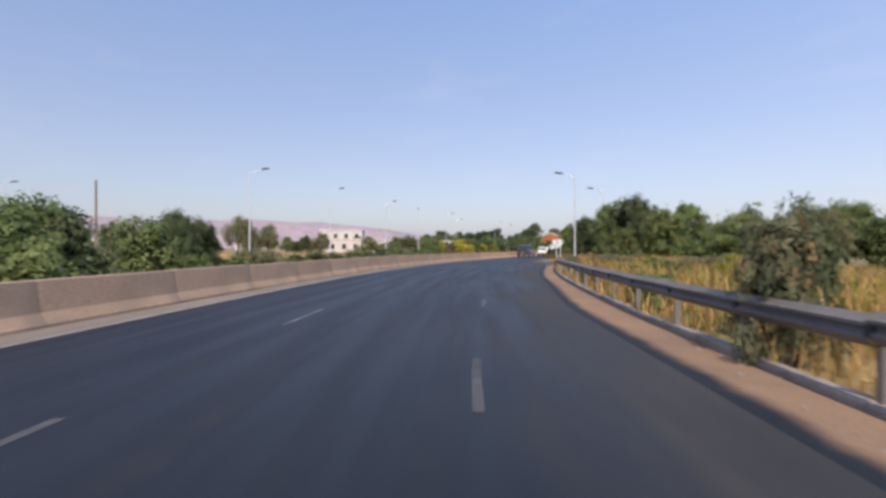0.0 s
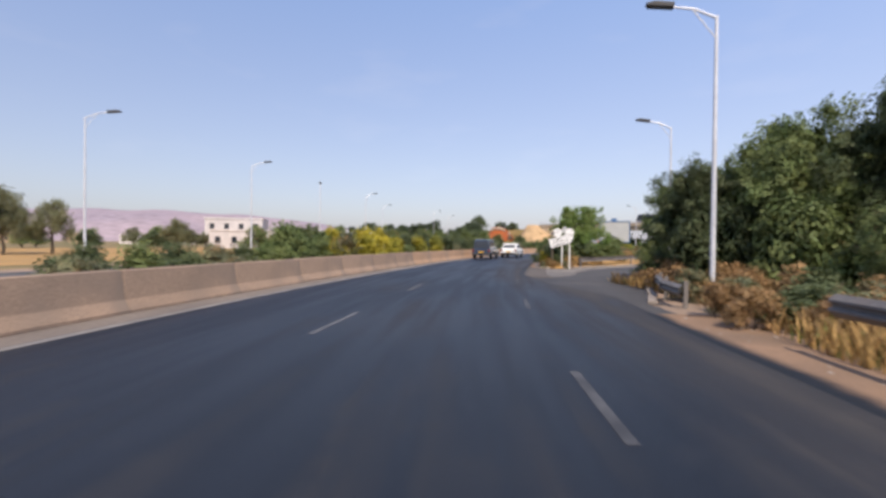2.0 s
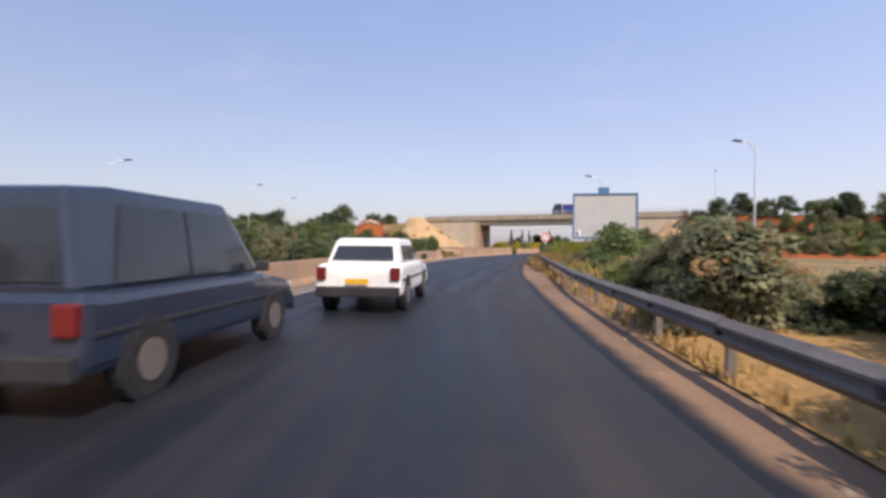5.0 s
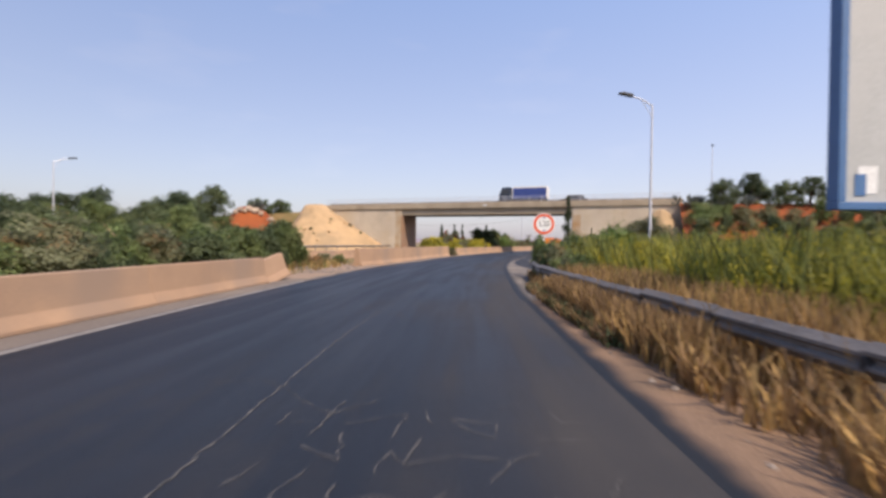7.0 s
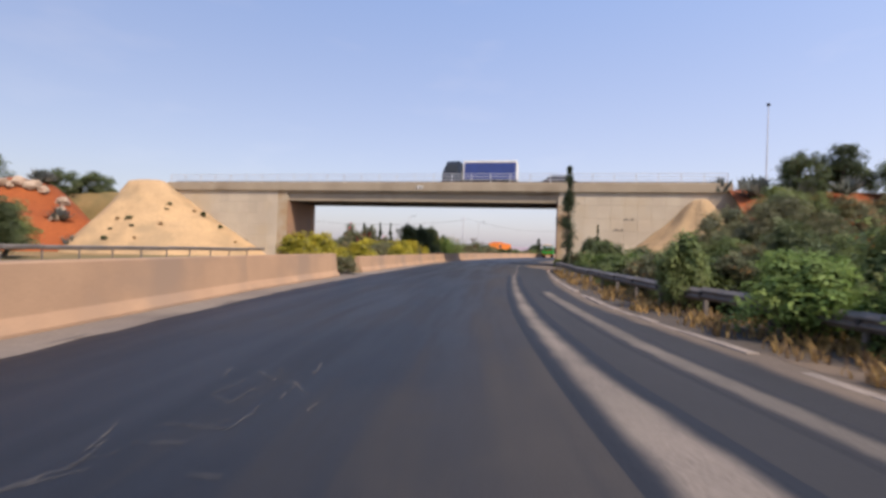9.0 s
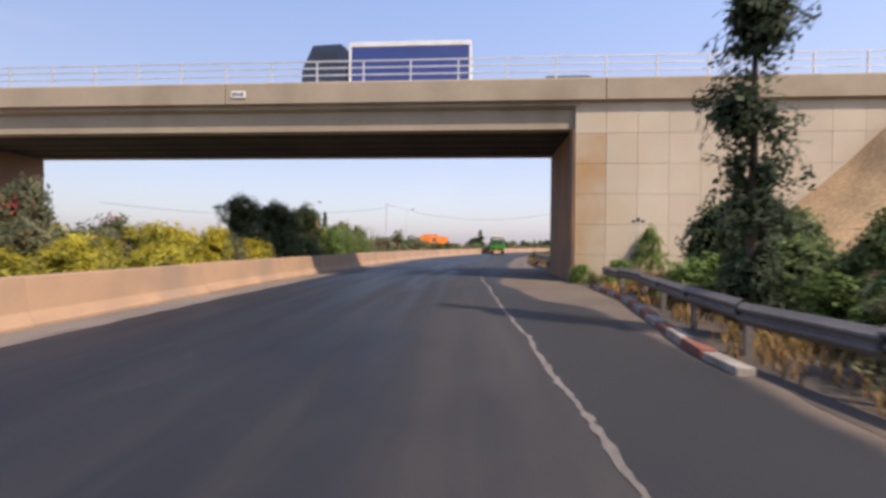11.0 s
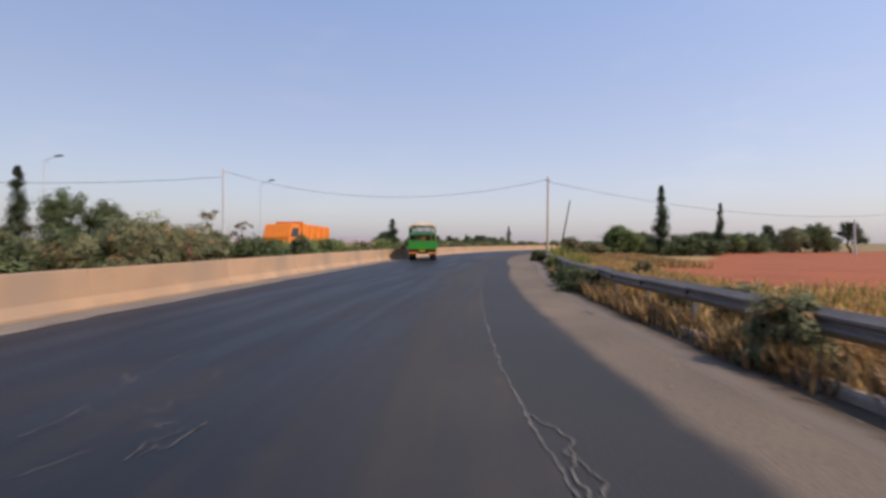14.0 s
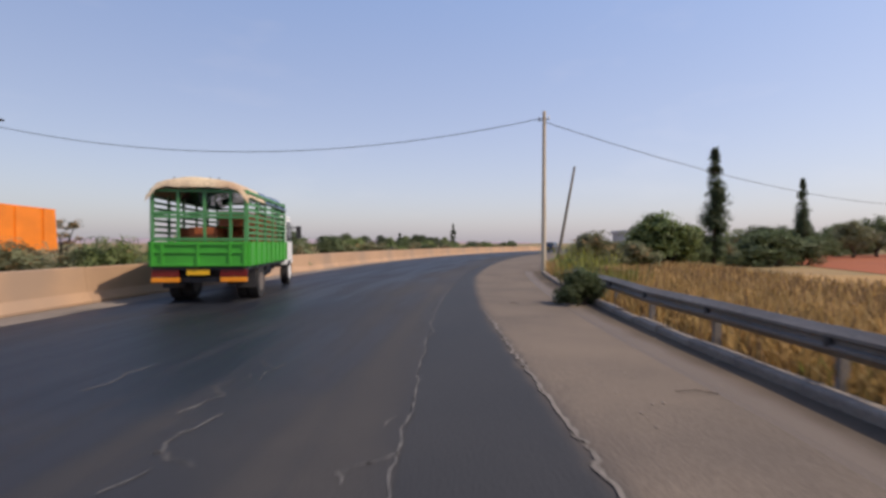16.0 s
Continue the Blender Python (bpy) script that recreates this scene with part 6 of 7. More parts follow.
for k, (s, l, h) in enumerate(((215.8, 3.7, 0.75), (217.2, 3.9, 0.85), (219.0, 4.4, 0.6), (230.5, 4.0, 0.7), (233.0, 4.0, 0.95), (235.0, 3.8, 1.1))):
    c = road(s, l)
    stand = np.stack([c.x + rng.normal(0, 0.42, 260), c.y + rng.normal(0, 0.42, 260), np.full(260, -0.03)], 1)
    blades("tall_weeds", stand, h, [M["grass"], M["leaf_yellow"]], "tall yellow-green weeds, thin enough to see through", "weeds", 520 + k, lean=0.45, width=0.012, share=0.4)
bush(road(210.5, 5.6), 1.1, 0.7, "olive", group="broom beside the field")
hedge(231, 246, plus(VERGE, 0.8), plus(VERGE, 2.4), 1.2, 0.6, ["olive", "dry", "green"], 1.4, 35, "scrub at the pole's foot")
for x, y, key, w, h in ((137.1, 169.0, "dark", 0.75, 0.6), (139.4, 167.0, "dark", 0.6, 0.5), (144.9, 162.2, "dark", 0.8, 0.5), (148.2, 161.2, "dark", 0.8, 0.52), (152.4, 159.7, "broad", 0.8, 0.5), (156.1, 157.5, "dark", 0.8, 0.45),
                        (162.6, 153.9, "olive", 1.0, 0.75), (167.2, 151.0, "dark", 1.0, 0.8), (170.9, 147.2, "pine", 0.9, 0.7), (173.8, 152.8, "dark", 1.0, 0.7), (180.3, 150.8, "dark", 1.2, 0.75), (169.2, 156.6, "pine", 0.6, 0.65)):
    tree(key, (x, y), w, h, "trees beyond the field")
tree("cypress_b", (140.3, 165.5), 1.25, 1.24)
tree("cypress_b", (144.3, 160.3), 0.75, 0.94)

thicket([(137 + 44 * f + 1.5 * math.sin(19 * f), 170.5 - 20 * f + 2.0 * math.cos(29 * f), 0) for f in np.linspace(0, 1, 30)], 3.8, 2.0, ["dark", "green", "dark", "olive"], "dark scrub between the trees beyond the field", 98)
bush(road(120.3, 2.65), 0.5, 0.36, "olive")
bush(road(120.6, 2.9), 0.36, 0.45, "dry")

# --- far plants
for x, y, key, w, h in ((86.0, 204.9, "cypress_b", 1.1, 1.03), (89.3, 203.8, "cypress", 1.0, 0.98), (91.9, 203.8, "cypress", 0.9, 0.99), (93.0, 193.7, "cypress_b", 1.0, 1.0), (95.0, 192.0, "dark", 0.85, 0.92), (96.9, 190.8, "dark", 0.7, 0.8),
                        (101.7, 187.2, "bare", 0.9, 0.88), (104.6, 187.5, "bare", 0.8, 0.7), (115.9, 192.2, "bare", 0.9, 0.6), (137.3, 201.6, "cypress_b", 1.4, 0.78), (206.8, 219.0, "cypress", 1.3, 0.9), (172.1, 211.1, "cypress", 1.0, 0.46)):
    tree(key, (x, y), w, h, "trees beyond the opposite road")
rng = np.random.default_rng(77)
for k in range(26):
    f = k / 25
    bx, by = 146 + 100 * f + rng.normal(0, 4), 214 + 30 * f + rng.normal(0, 5)
    tree(["dark", "broad", "pine"][k % 3], (bx, by), 0.7 + 0.4 * rng.random(), 0.35 + 0.3 * rng.random(), "far trees")
thicket([(25.5 - 40 * f + 3 * math.sin(31 * f), 160 + 14 * f + 5 * math.cos(47 * f), 0) for f in np.linspace(0, 1, 44)], 4.6, 3.6, ["green", "dark", "dark", "olive"], "dense scrub under the embankment trees", 95)
for k in range(24):
    f = k / 23
    tree(["pine", "dark", "broad_b", "pine"][k % 4], (min(24.0, 25 - 36 * f + rng.normal(0, 3)), 163 + 14 * f + rng.normal(0, 7)), 1.25 + 0.3 * rng.random(), 1.0 + 0.35 * rng.random(), "trees by the embankment")
for k in range(26):
    s = 84 + 2.6 * k + rng.normal(0, 1)
    tree(["dark", "broad", "olive", "broad_b"][k % 4], road(s, -27 - 9 * rng.random()), 0.9, 0.62 + 0.3 * rng.random(), "trees beyond the opposite road")
for x, y, w in ((22, 168, 1.2), (18.5, 170, 1.3), (24, 173, 1.2), (14.5, 168, 1.2)):
    tree("dark", (x, y), w, 1.15, "trees by the embankment")
tree("dark", (26.2, 181, 3.0), 1.3, 1.1)
tree("dark", (28.4, 180.5, 4.6), 1.4, 1.2)
tree("dark", (35.5, 179.0, 4.9), 1.2, 0.75)
tree("dark", (38.6, 176.5, 5.4), 1.0, 0.6)
thicket([(22 + 2.1 * k, 180.5 - 0.4 * k, 3.2 + 0.12 * k) for k in range(9)], 3.2, 2.2, ["green", "dark", "olive"], "scrub along the top of the soil slope", 97)
for x, y, key, w, h in ((-34.7, 75.5, "olive", 1.25, 1.35), (-29.9, 75.3, "olive", 1.0, 1.08), (-31.7, 72.0, "olive", 0.8, 1.2), (-26.6, 93.2, "olive", 1.0, 0.9), (-18.7, 100.9, "broad_b", 0.9, 0.8), (-42.5, 58.5, "dark", 1.0, 0.9), (-47.9, 89.4, "dark", 1.2, 0.9)):
    tree(key, (x, y), w, h, "trees in the far field")
for k in range(30):
    a = rng.random()
    tree(["dark", "broad", "olive"][k % 3], (-60 + 62 * a + rng.normal(0, 5), 122 + 30 * a + rng.normal(0, 10)), 1.0, 0.55 + 0.35 * rng.random(), "far tree belt")
for k in range(14):
    bv = BRIDGE @ Vector((30 + 2.6 * k + rng.normal(0, 0.6), -1.5 + 2.5 * rng.random(), 0))
    tree(["dark", "pine", "broad"][k % 3], (bv.x, bv.y, 5.6), 0.9, 0.6 + 0.2 * rng.random(), "trees on the crest")
for k in range(16):
    tree(["pine", "dark", "broad"][k % 3], (88 + 40 * rng.random(), 122 - 30 * rng.random(), 3.6), 0.9, 0.6 + 0.35 * rng.random(), "trees on the bank")
for k in range(12):
    av = BRIDGE @ Vector((25.5 + 9 * rng.random(), -2.5 + 4 * rng.random(), 0))
    agave((av.x, av.y, 5.3 + 0.9 * rng.random()), 1.6, 200 + k)
for k in range(12):
    a, f = ((-1.0 + 0.12 * k, 0.16 + 0.03 * (k % 3)) if k < 5 else (-1.35 + 0.06 * k, 0.62) if k < 7 else (-2.2 + 0.16 * k, 0.97))
    agave(tuple(heap_at(*RED, a, f)), 1.3 if k < 7 else 1.5, 230 + k)
for k in range(18):
    a, f = rng.uniform(-2.3, -0.35), rng.uniform(0.35, 0.95)
    spot = heap_at(*SAND, a, f)
    w = rng.uniform(0.4, 0.95)
    bush(tuple(spot), w, 0.5 * w, ("olive", "dry", "dark")[k % 3], group="tufts on the sand heap", near=False)

# --- grass
blades("dry_grass", verge_points(184, 214, plus(VERGE, -0.2), plus(VERGE, 0.45), 9000, 33, 0.3), 0.34, [M["brown_grass"], M["straw"]], "brown weeds along the foot of the rail", "grass", 33, share=0.3)
blades("dry_grass", verge_points(101.5, 109, plus(VERGE, -0.10), plus(RAIL, -0.04), 9000, 31, 0.16), 0.50, [M["brown_grass"], M["straw"]], "tall brown grass that hides the rail", "grass", 31, share=0.16, lean=0.5, width=0.008)
blades("dry_grass", verge_points(99, 110, plus(RAIL, 0.15), plus(RAIL, 1.6), 15000, 34, 0.2), 0.72, [M["straw"], M["brown_grass"]], "tall orange grass behind the rail", "grass", 34, share=0.5, lean=0.45, width=0.008)
blades("green_grass", verge_points(100, 114, plus(RAIL, 1.2), plus(RAIL, 6.0), 26000, 35, 0.3), 1.35, [M["grass"], M["leaf_yellow"]], "tall feathery yellow-green grass and weeds", "grass", 35, share=0.66, lean=0.45, width=0.012)
blades("green_grass", verge_points(103, 111, plus(VERGE, -0.38), plus(VERGE, 0.0), 6500, 36, 0.2), 0.24, [M["leaf_dark"], M["brown_grass"]], "dark low weeds at the foot of the grass", "grass", 36, share=0.35, lean=0.9, width=0.012)
blades("dry_grass", verge_points(32, 46, plus(VERGE, 0.5), plus(VERGE, 2.5), 9000, 21, 0.3), 0.4, [M["straw"], M["brown_grass"]], "dry orange grass under the grove", "grass", 21, share=0.4)
blades("dry_grass", verge_points(-8, 36, plus(VERGE, 0.2), plus(VERGE, 2.6), 10000, 1), 0.4, [M["straw"], M["grass"]], "dry golden grass behind the crash rail", "grass", 1, share=0.2)
blades("dry_grass", verge_points(-8, 34, plus(VERGE, 2.6), plus(VERGE, 12), 12000, 2, 0.9), 0.6, [M["straw"], M["grass"]], "tall mixed grass in the field", "grass", 2, share=0.55, width=0.02)
rng = np.random.default_rng(14)
blades("dry_grass", np.array([island_place(0.02 + 0.55 * rng.random() ** 1.3, rng.uniform(0.04, 0.96)) for k in range(16000)]), 0.15, [M["straw"], M["brown_grass"]], "low dry grass on the nose of the island", "grass", 13, share=0.25)
blades("dry_grass", verge_points(63, 84, plus(VERGE, 0.15), plus(VERGE, 3), 8000, 3), 0.22, [M["straw"], M["grass"]], "short dry grass on the island", "grass", 3, share=0.15)
blades("dry_grass", verge_points(84, 95, plus(VERGE, 0.0), plus(VERGE, 2.4), 4500, 4, 0.25), 0.3, [M["straw"], M["brown_grass"]], "short dry grass round the crash rail", "grass", 14, share=0.4)
blades("dry_grass", verge_points(94, 104, plus(VERGE, -0.20), plus(VERGE, 2.2), 11000, 4, 0.2), 0.42, [M["brown_grass"], M["straw"]], "tall dry grass round the crash rail", "grass", 4, share=0.45)
blades("green_grass", verge_points(84, 116, plus(VERGE, 1.2), plus(VERGE, 7), 9000, 5, 0.6), 0.65, [M["grass"], M["straw"]], "yellow-green grass behind the rail", "grass", 5, share=0.55, width=0.016)
blades("dry_grass", verge_points(119, 168, plus(VERGE, 0.3), plus(VERGE, 2.0), 9000, 6, 0.22), 0.24, [M["straw"], M["brown_grass"]], "patches of short dry grass behind the kerb", "grass", 6, share=0.3)
blades("dry_grass", verge_points(178, 240, plus(VERGE, 0.2), plus(VERGE, 2.4), 10000, 7), 0.24, [M["straw"], M["brown_grass"]], "dry golden grass behind the crash rail", "grass", 7, share=0.2)
blades("dry_grass", verge_points(180, 206.5, plus(VERGE, 2.4), plus(VERGE, 12), 30000, 8, 0.9), 0.3, [M["straw"], M["grass"]], "dry golden grass of the field", "grass", 8, share=0.08, width=0.013)
blades("dry_grass", verge_points(204, 222, plus(VERGE, 0.35), plus(VERGE, 4.0), 16000, 18, 0.5), 0.34, [M["straw"], M["grass"]], "dry golden grass at the rim of the red field", "grass", 18, share=0.08, width=0.011)
blades("dry_grass", verge_points(221, 244, plus(VERGE, 0.3), plus(VERGE, 3.5), 20000, 19, 0.3), 0.42, [M["straw"], M["brown_grass"]], "tall golden grass close behind the crash rail", "grass", 19, share=0.22, width=0.009, lean=0.5)
blades("dry_grass", verge_points(220, 246, plus(VERGE, 3.5), plus(VERGE, 8), 18000, 20, 0.6), 0.36, [M["straw"], M["brown_grass"]], "orange-brown grass at the rim of the red field", "grass", 20, share=0.45, width=0.012, lean=0.5)
blades("dry_grass", verge_points(109, 117, plus(VERGE, 0.0), plus(RAIL, 0.4), 5500, 37, 0.2), 0.26, [M["brown_grass"], M["straw"]], "withered grass beneath the rail", "grass", 37, share=0.3)
blades("green_grass", verge_points(6, 36, plus(RAIL, 1.6), plus(RAIL, 8.0), 20000, 38, 0.35), 0.75, [M["straw"], M["leaf_yellow"]], "tall yellow and straw-coloured grass behind the verge", "grass", 38, share=0.42, lean=0.5, width=0.013)
blades("dry_grass", verge_points(84, 124, plus(LEFT, -5.0), plus(LEFT, -1.6), 7000, 9), 0.4, [M["straw"], M["grass"]], "dry grass in the median", "grass", 9, share=0.3)
# ---------------------------------------------------------------- street lamps and poles
def lamp_post(p, h, arm, label, single=False, base=0.0):
    """A tapered steel post whose arm points along the vector arm, with a flat lantern."""
    root = thing("street_lamp", label, "street lamp", Matrix.Translation((p[0], p[1], base)), "street lamps")
    a = Vector((arm[0], arm[1], 0)).normalized()
    part("base_plate", block((-0.18, 0.18, -0.18, 0.18, -0.05, 0.03), bevel=0.01), M["galv"], root)
    bm = tube((0, 0, 0), (0, 0, h * 0.5), 0.07, 0.055, 10)
    tube((0, 0, h * 0.5), (0, 0, h), 0.055, 0.038, 10, bm)
    part("pole", bm, M["lamp"], root)
    if single:
        part("lantern", block((-0.12, 0.12, -0.12, 0.12, h, h + 0.22), bevel=0.04), M["dark"], root, "small dark lantern")
        return root
    bm = bmesh.new()
    tip = a * 1.05 + Vector((0, 0, h + 0.34))
    tube(Vector((0, 0, h - 0.05)), a * 0.5 + Vector((0, 0, h + 0.22)), 0.03, 0.028, 8, bm)
    tube(a * 0.5 + Vector((0, 0, h + 0.22)), tip, 0.028, 0.026, 8, bm)
    tube(Vector((0, 0, h - 0.55)), a * 0.52 + Vector((0, 0, h + 0.2)), 0.015, 0.018, 6, bm)
    part("arm", bm, M["lamp"], root)
    bm = prism([(0.0, -0.05), (0.62, -0.03), (0.66, 0.03), (0.45, 0.09), (0.0, 0.07)], -0.11, 0.11, bevel=0.015)
    lan = part("lantern", bm, M["dark"], root, "flat dark lantern")
    lan.matrix_basis = Matrix.Translation(tip - a * 0.1) @ Matrix.Rotation(math.atan2(a.y, a.x) - math.pi / 2, 4, "Z") @ Matrix.Rotation(radians(8), 4, "X")
    return root


LEFT_LAMP = "pale steel street lamp beyond the opposite carriageway"
RIGHT_LAMP = "pale steel street lamp beside the crash rail"
for x, y in ((-17.6, 40.3), (-14.3, 53.8), (-10.3, 68.8), (-2.3, 93.0), (-0.5, 111.6), (9.5, 125), (-46.4, 47.6), (14, 140)):
    lamp_post((x, y), 7.6, (0.97, 0.25), LEFT_LAMP)
lamp_post((-6.8, 82.8), 7.9, (0, 1), "slim steel lamp post with a small lantern on top", single=True)
for x, y, h in ((9.15, 38.2, 6.85), (14.63, 49.22, 7.0), (42.8, 89.6, 8.2), (41.6, 104.2, 7.6)):
    lamp_post((x, y), h, (-0.9, 0.35), RIGHT_LAMP)
lamp_post((84.6, 128.4), 8.2, (0, 1), "slim lamp post on the embankment", single=True, base=6.2)
for x, y, h in ((97.3, 204.8, 8.0), (115.2, 201.2, 7.6)):
    lamp_post((x, y), h, (0.6, -0.8), LEFT_LAMP)


def utility_pole(p, h, r, label, top=(0, 0), mat="wood"):
    root = thing("utility_pole", label, "pole", Matrix.Translation((p[0], p[1], 0)))
    part("pole", tube((0, 0, -0.3), (top[0], top[1], h), r, r * 0.62, 10), M[mat], root)
    return root


P1, P2 = Vector((126.6, 172.7, 0)), Vector((112.6, 204.0, 0))
u = utility_pole(P1, 7.5, 0.13, "upright pale utility pole at the roadside", mat="wall")
part("bracket", tube((0, -0.25, 7.1), (0, 0.3, 7.1), 0.025, 0.025, 6), M["dark"], u)
for yy in (-0.22, 0.26):
    part("insulator", tube((0, yy, 7.1), (0, yy, 7.26), 0.04, 0.03, 8), M["white"], u)
u = utility_pole(P2, 9.1, 0.17, "pale concrete utility pole beyond the opposite road", mat="lamp")
part("crossarm", block((-0.5, 0.5, -0.05, 0.05, 8.7, 8.8), bevel=0.01), M["lamp"], u)
for xx in (-0.45, 0.45):
    part("insulator", tube((xx, 0, 8.8), (xx, 0, 8.97), 0.05, 0.035, 8), M["white"], u)
utility_pole((131.2, 173.4), 5.6, 0.10, "dark wooden pole leaning over", (0.5, -0.92))
utility_pole((150.4, 148.4), 3.8, 0.11, "short pale pole leaning in the field", (-0.25, 0.2), "lamp")
utility_pole((-57, 97), 11.0, 0.16, "tall thin pole beyond the field", mat="lamp")
utility_pole((-36, 47), 8.0, 0.16, "tall brown pole among the trees")


def cable(p, q, sag, label, r=0.018):
    bm, n = bmesh.new(), 26
    pts = [Vector(p).lerp(Vector(q), k / n) - Vector((0, 0, 4 * sag * (k / n) * (1 - k / n))) for k in range(n + 1)]
    d = (Vector(q) - Vector(p)).normalized()
    side = Vector((-d.y, d.x, 0)).normalized() * r
    rings = [[bm.verts.new(c + side * math.cos(a) + Vector((0, 0, r * math.sin(a)))) for a in (0, 1.257, 2.513, 3.77, 5.027)] for c in pts]
    for a, b in zip(rings, rings[1:]):
        for k in range(5):
            bm.faces.new((a[k], a[(k + 1) % 5], b[(k + 1) % 5], b[k]))
    return tagged(part("overhead_cable", bm, M["dark"]), label, "cable")


cable((P2.x, P2.y, 8.95), (P1.x, P1.y, 7.2), 2.2, "slack overhead cable crossing the road")
cable((P1.x, P1.y, 7.0), (172, 143, 5.2), 1.4, "overhead cable sagging across the field")
cable((P2.x, P2.y, 8.3), (70, 222, 7.5), 1.6, "overhead cable beyond the opposite road", 0.025)

# ---------------------------------------------------------------- billboard and signs
def board_matrix(p, facing):
    """x along the board to the right as its reader sees it, y out of its back, z up."""
    f = Vector((facing[0], facing[1], 0)).normalized()
    r = Vector((-f.y, f.x, 0))
    return Matrix(((r.x, -f.x, 0, p[0]), (r.y, -f.y, 0, p[1]), (0, 0, 1, p[2]), (0, 0, 0, 1)))


bb = thing("billboard", "empty pale grey billboard in a blue steel frame", "billboard", board_matrix((31.89, 91.55, 0), (-0.505, -0.863)))
part("panel", block((-1.92, 1.92, -0.02, 0.05, 1.87, 4.61)), M["sheet"], bb, "bare pale sheet")
for k in range(4):
    xx = -1.15 + k * 0.77
    part("panel_seam", block((xx - 0.004, xx + 0.004, -0.024, -0.02, 1.87, 4.61)), M["lamp"], bb)
for b in ((-2.02, 2.02, -0.08, 0.12, 4.61, 4.71), (-2.02, 2.02, -0.08, 0.12, 1.77, 1.87), (-2.02, -1.92, -0.08, 0.12, 1.87, 4.61), (1.92, 2.02, -0.08, 0.12, 1.87, 4.61)):
    part("frame_bar", block(b, bevel=0.012), M["blue"], bb)
for xx in (-0.35, 0.3):
    part("leg", block((xx - 0.08, xx + 0.08, 0.06, 0.22, -0.3, 4.5), bevel=0.01), M["wood"], bb, "rusty steel leg")
part("top_box", block((-0.42, 0.25, -0.05, 0.2, 4.71, 5.1), bevel=0.02), M["blue"], bb, "blue box on the top edge")
part("torn_poster", block((-1.74, -1.5, -0.026, -0.02, 1.98, 2.32), bevel=0.0), M["white"], bb, "torn rest of a poster")
part("torn_poster", block((-1.78, -1.64, -0.031, -0.026, 1.95, 2.22)), M["blue"], bb, "torn blue scrap of a poster")


def disc(r, y0, y1, z, seg=40, bm=None, x=0.0):
    return tube((x, y0, z), (x, y1, z), r, r, seg, bm)


hs = thing("height_limit_sign", "round height limit sign with a red border", "road sign", board_matrix((35.5, 104.3, 0), (-0.53, -0.85)))
part("post", block((-0.05, 0.05, 0.02, 0.10, -0.3, 2.2), bevel=0.008), M["white"], hs, "pale steel post")
part("rim", disc(0.435, -0.01, 0.018, 2.07), M["white"], hs)
part("red_ring", disc(0.405, -0.014, -0.008, 2.07), M["red_paint"], hs)
part("face", disc(0.30, -0.019, -0.012, 2.07), M["white"], hs)
UPR = Matrix.Rotation(radians(90), 4, "X")
text("lettering", "5.30", 0.24, M["black"], hs, Matrix.Translation((0, -0.020, 2.07)) @ UPR @ Matrix.Diagonal((1, 1.25, 1, 1)), "black digits")
for sgn in (-1, 1):
    bm = bmesh.new()
    vs = [bm.verts.new(v) for v in ((-0.055, -0.0215, 2.07 + sgn * 0.275), (0.055, -0.0215, 2.07 + sgn * 0.275), (0, -0.0215, 2.07 + sgn * 0.20))]
    bm.faces.new(vs)
    part("arrow", bm, M["deep_blue"], hs, "dark arrowhead")

ds = thing("direction_sign", "tilted white direction sign with dark writing on two posts", "road sign", board_matrix((10.72, 53.3, 0.38), (-0.35, -0.94)) @ Matrix.Diagonal((0.75, 0.75, 0.75, 1)))
for xx, top, mat in ((-0.62, 1.6, "wood"), (0.08, 1.7, "white"), (0.62, 2.25, "white")):
    part("post", block((xx - 0.04, xx + 0.04, 0.06, 0.13, -0.6, top), bevel=0.008), M[mat], ds)
TILT = Matrix.Translation((0, 0, 1.56)) @ Matrix.Rotation(radians(-17), 4, "Y")


def arrow_plate(d, y0, y1):
    pts = [(-0.86 + d, -0.36 + d), (0.62 - d * 0.4, -0.36 + d), (0.98 - d * 1.2, 0.0), (0.62 - d * 0.4, 0.36 - d), (-0.86 + d, 0.36 - d)]
    bm = bmesh.new()
    a, b = [bm.verts.new((x, y0, z)) for x, z in pts], [bm.verts.new((x, y1, z)) for x, z in pts]
    bm.faces.new(a)
    bm.faces.new(b[::-1])
    for i in range(5):
        bm.faces.new((a[i], b[i], b[(i + 1) % 5], a[(i + 1) % 5]))
    bmesh.ops.recalc_face_normals(bm, faces=bm.faces[:])
    return bm


for name, d, y0, y1, mat in (("border", 0.0, 0.0, 0.05, "black"), ("face", 0.025, -0.006, 0.0, "white")):
    o = part(name, arrow_plate(d, y0, y1), M[mat], ds)
    o.matrix_basis = TILT
for z, x0, x1, num in ((0.2, -0.62, 0.12, "1"), (0.0, -0.62, 0.22, "22"), (-0.21, -0.62, 0.22, "22")):
    bm, x, k = bmesh.new(), x0, 0
    while x < x1:
        w = (0.07, 0.11, 0.05, 0.14)[k % 4]
        block((x, x + w, -0.010, -0.006, z - 0.028, z + 0.012 + 0.04 * (k % 3 == 0)), bm=bm)
        x, k = x + w + 0.018, k + 1
    o = part("lettering", bm, M["black"], ds, "row of dark script")
    o.matrix_basis = TILT
    text("digits", num, 0.17, M["black"], ds, TILT @ Matrix.Translation((0.42, -0.009, z)) @ UPR)
for xx, zz in ((-0.26, 0.60), (0.60, 0.60)):
    part("round_plate", disc(0.32, 0.035, 0.058, 1.56 + zz, 32, x=xx), M["white"], ds, "round white plate")
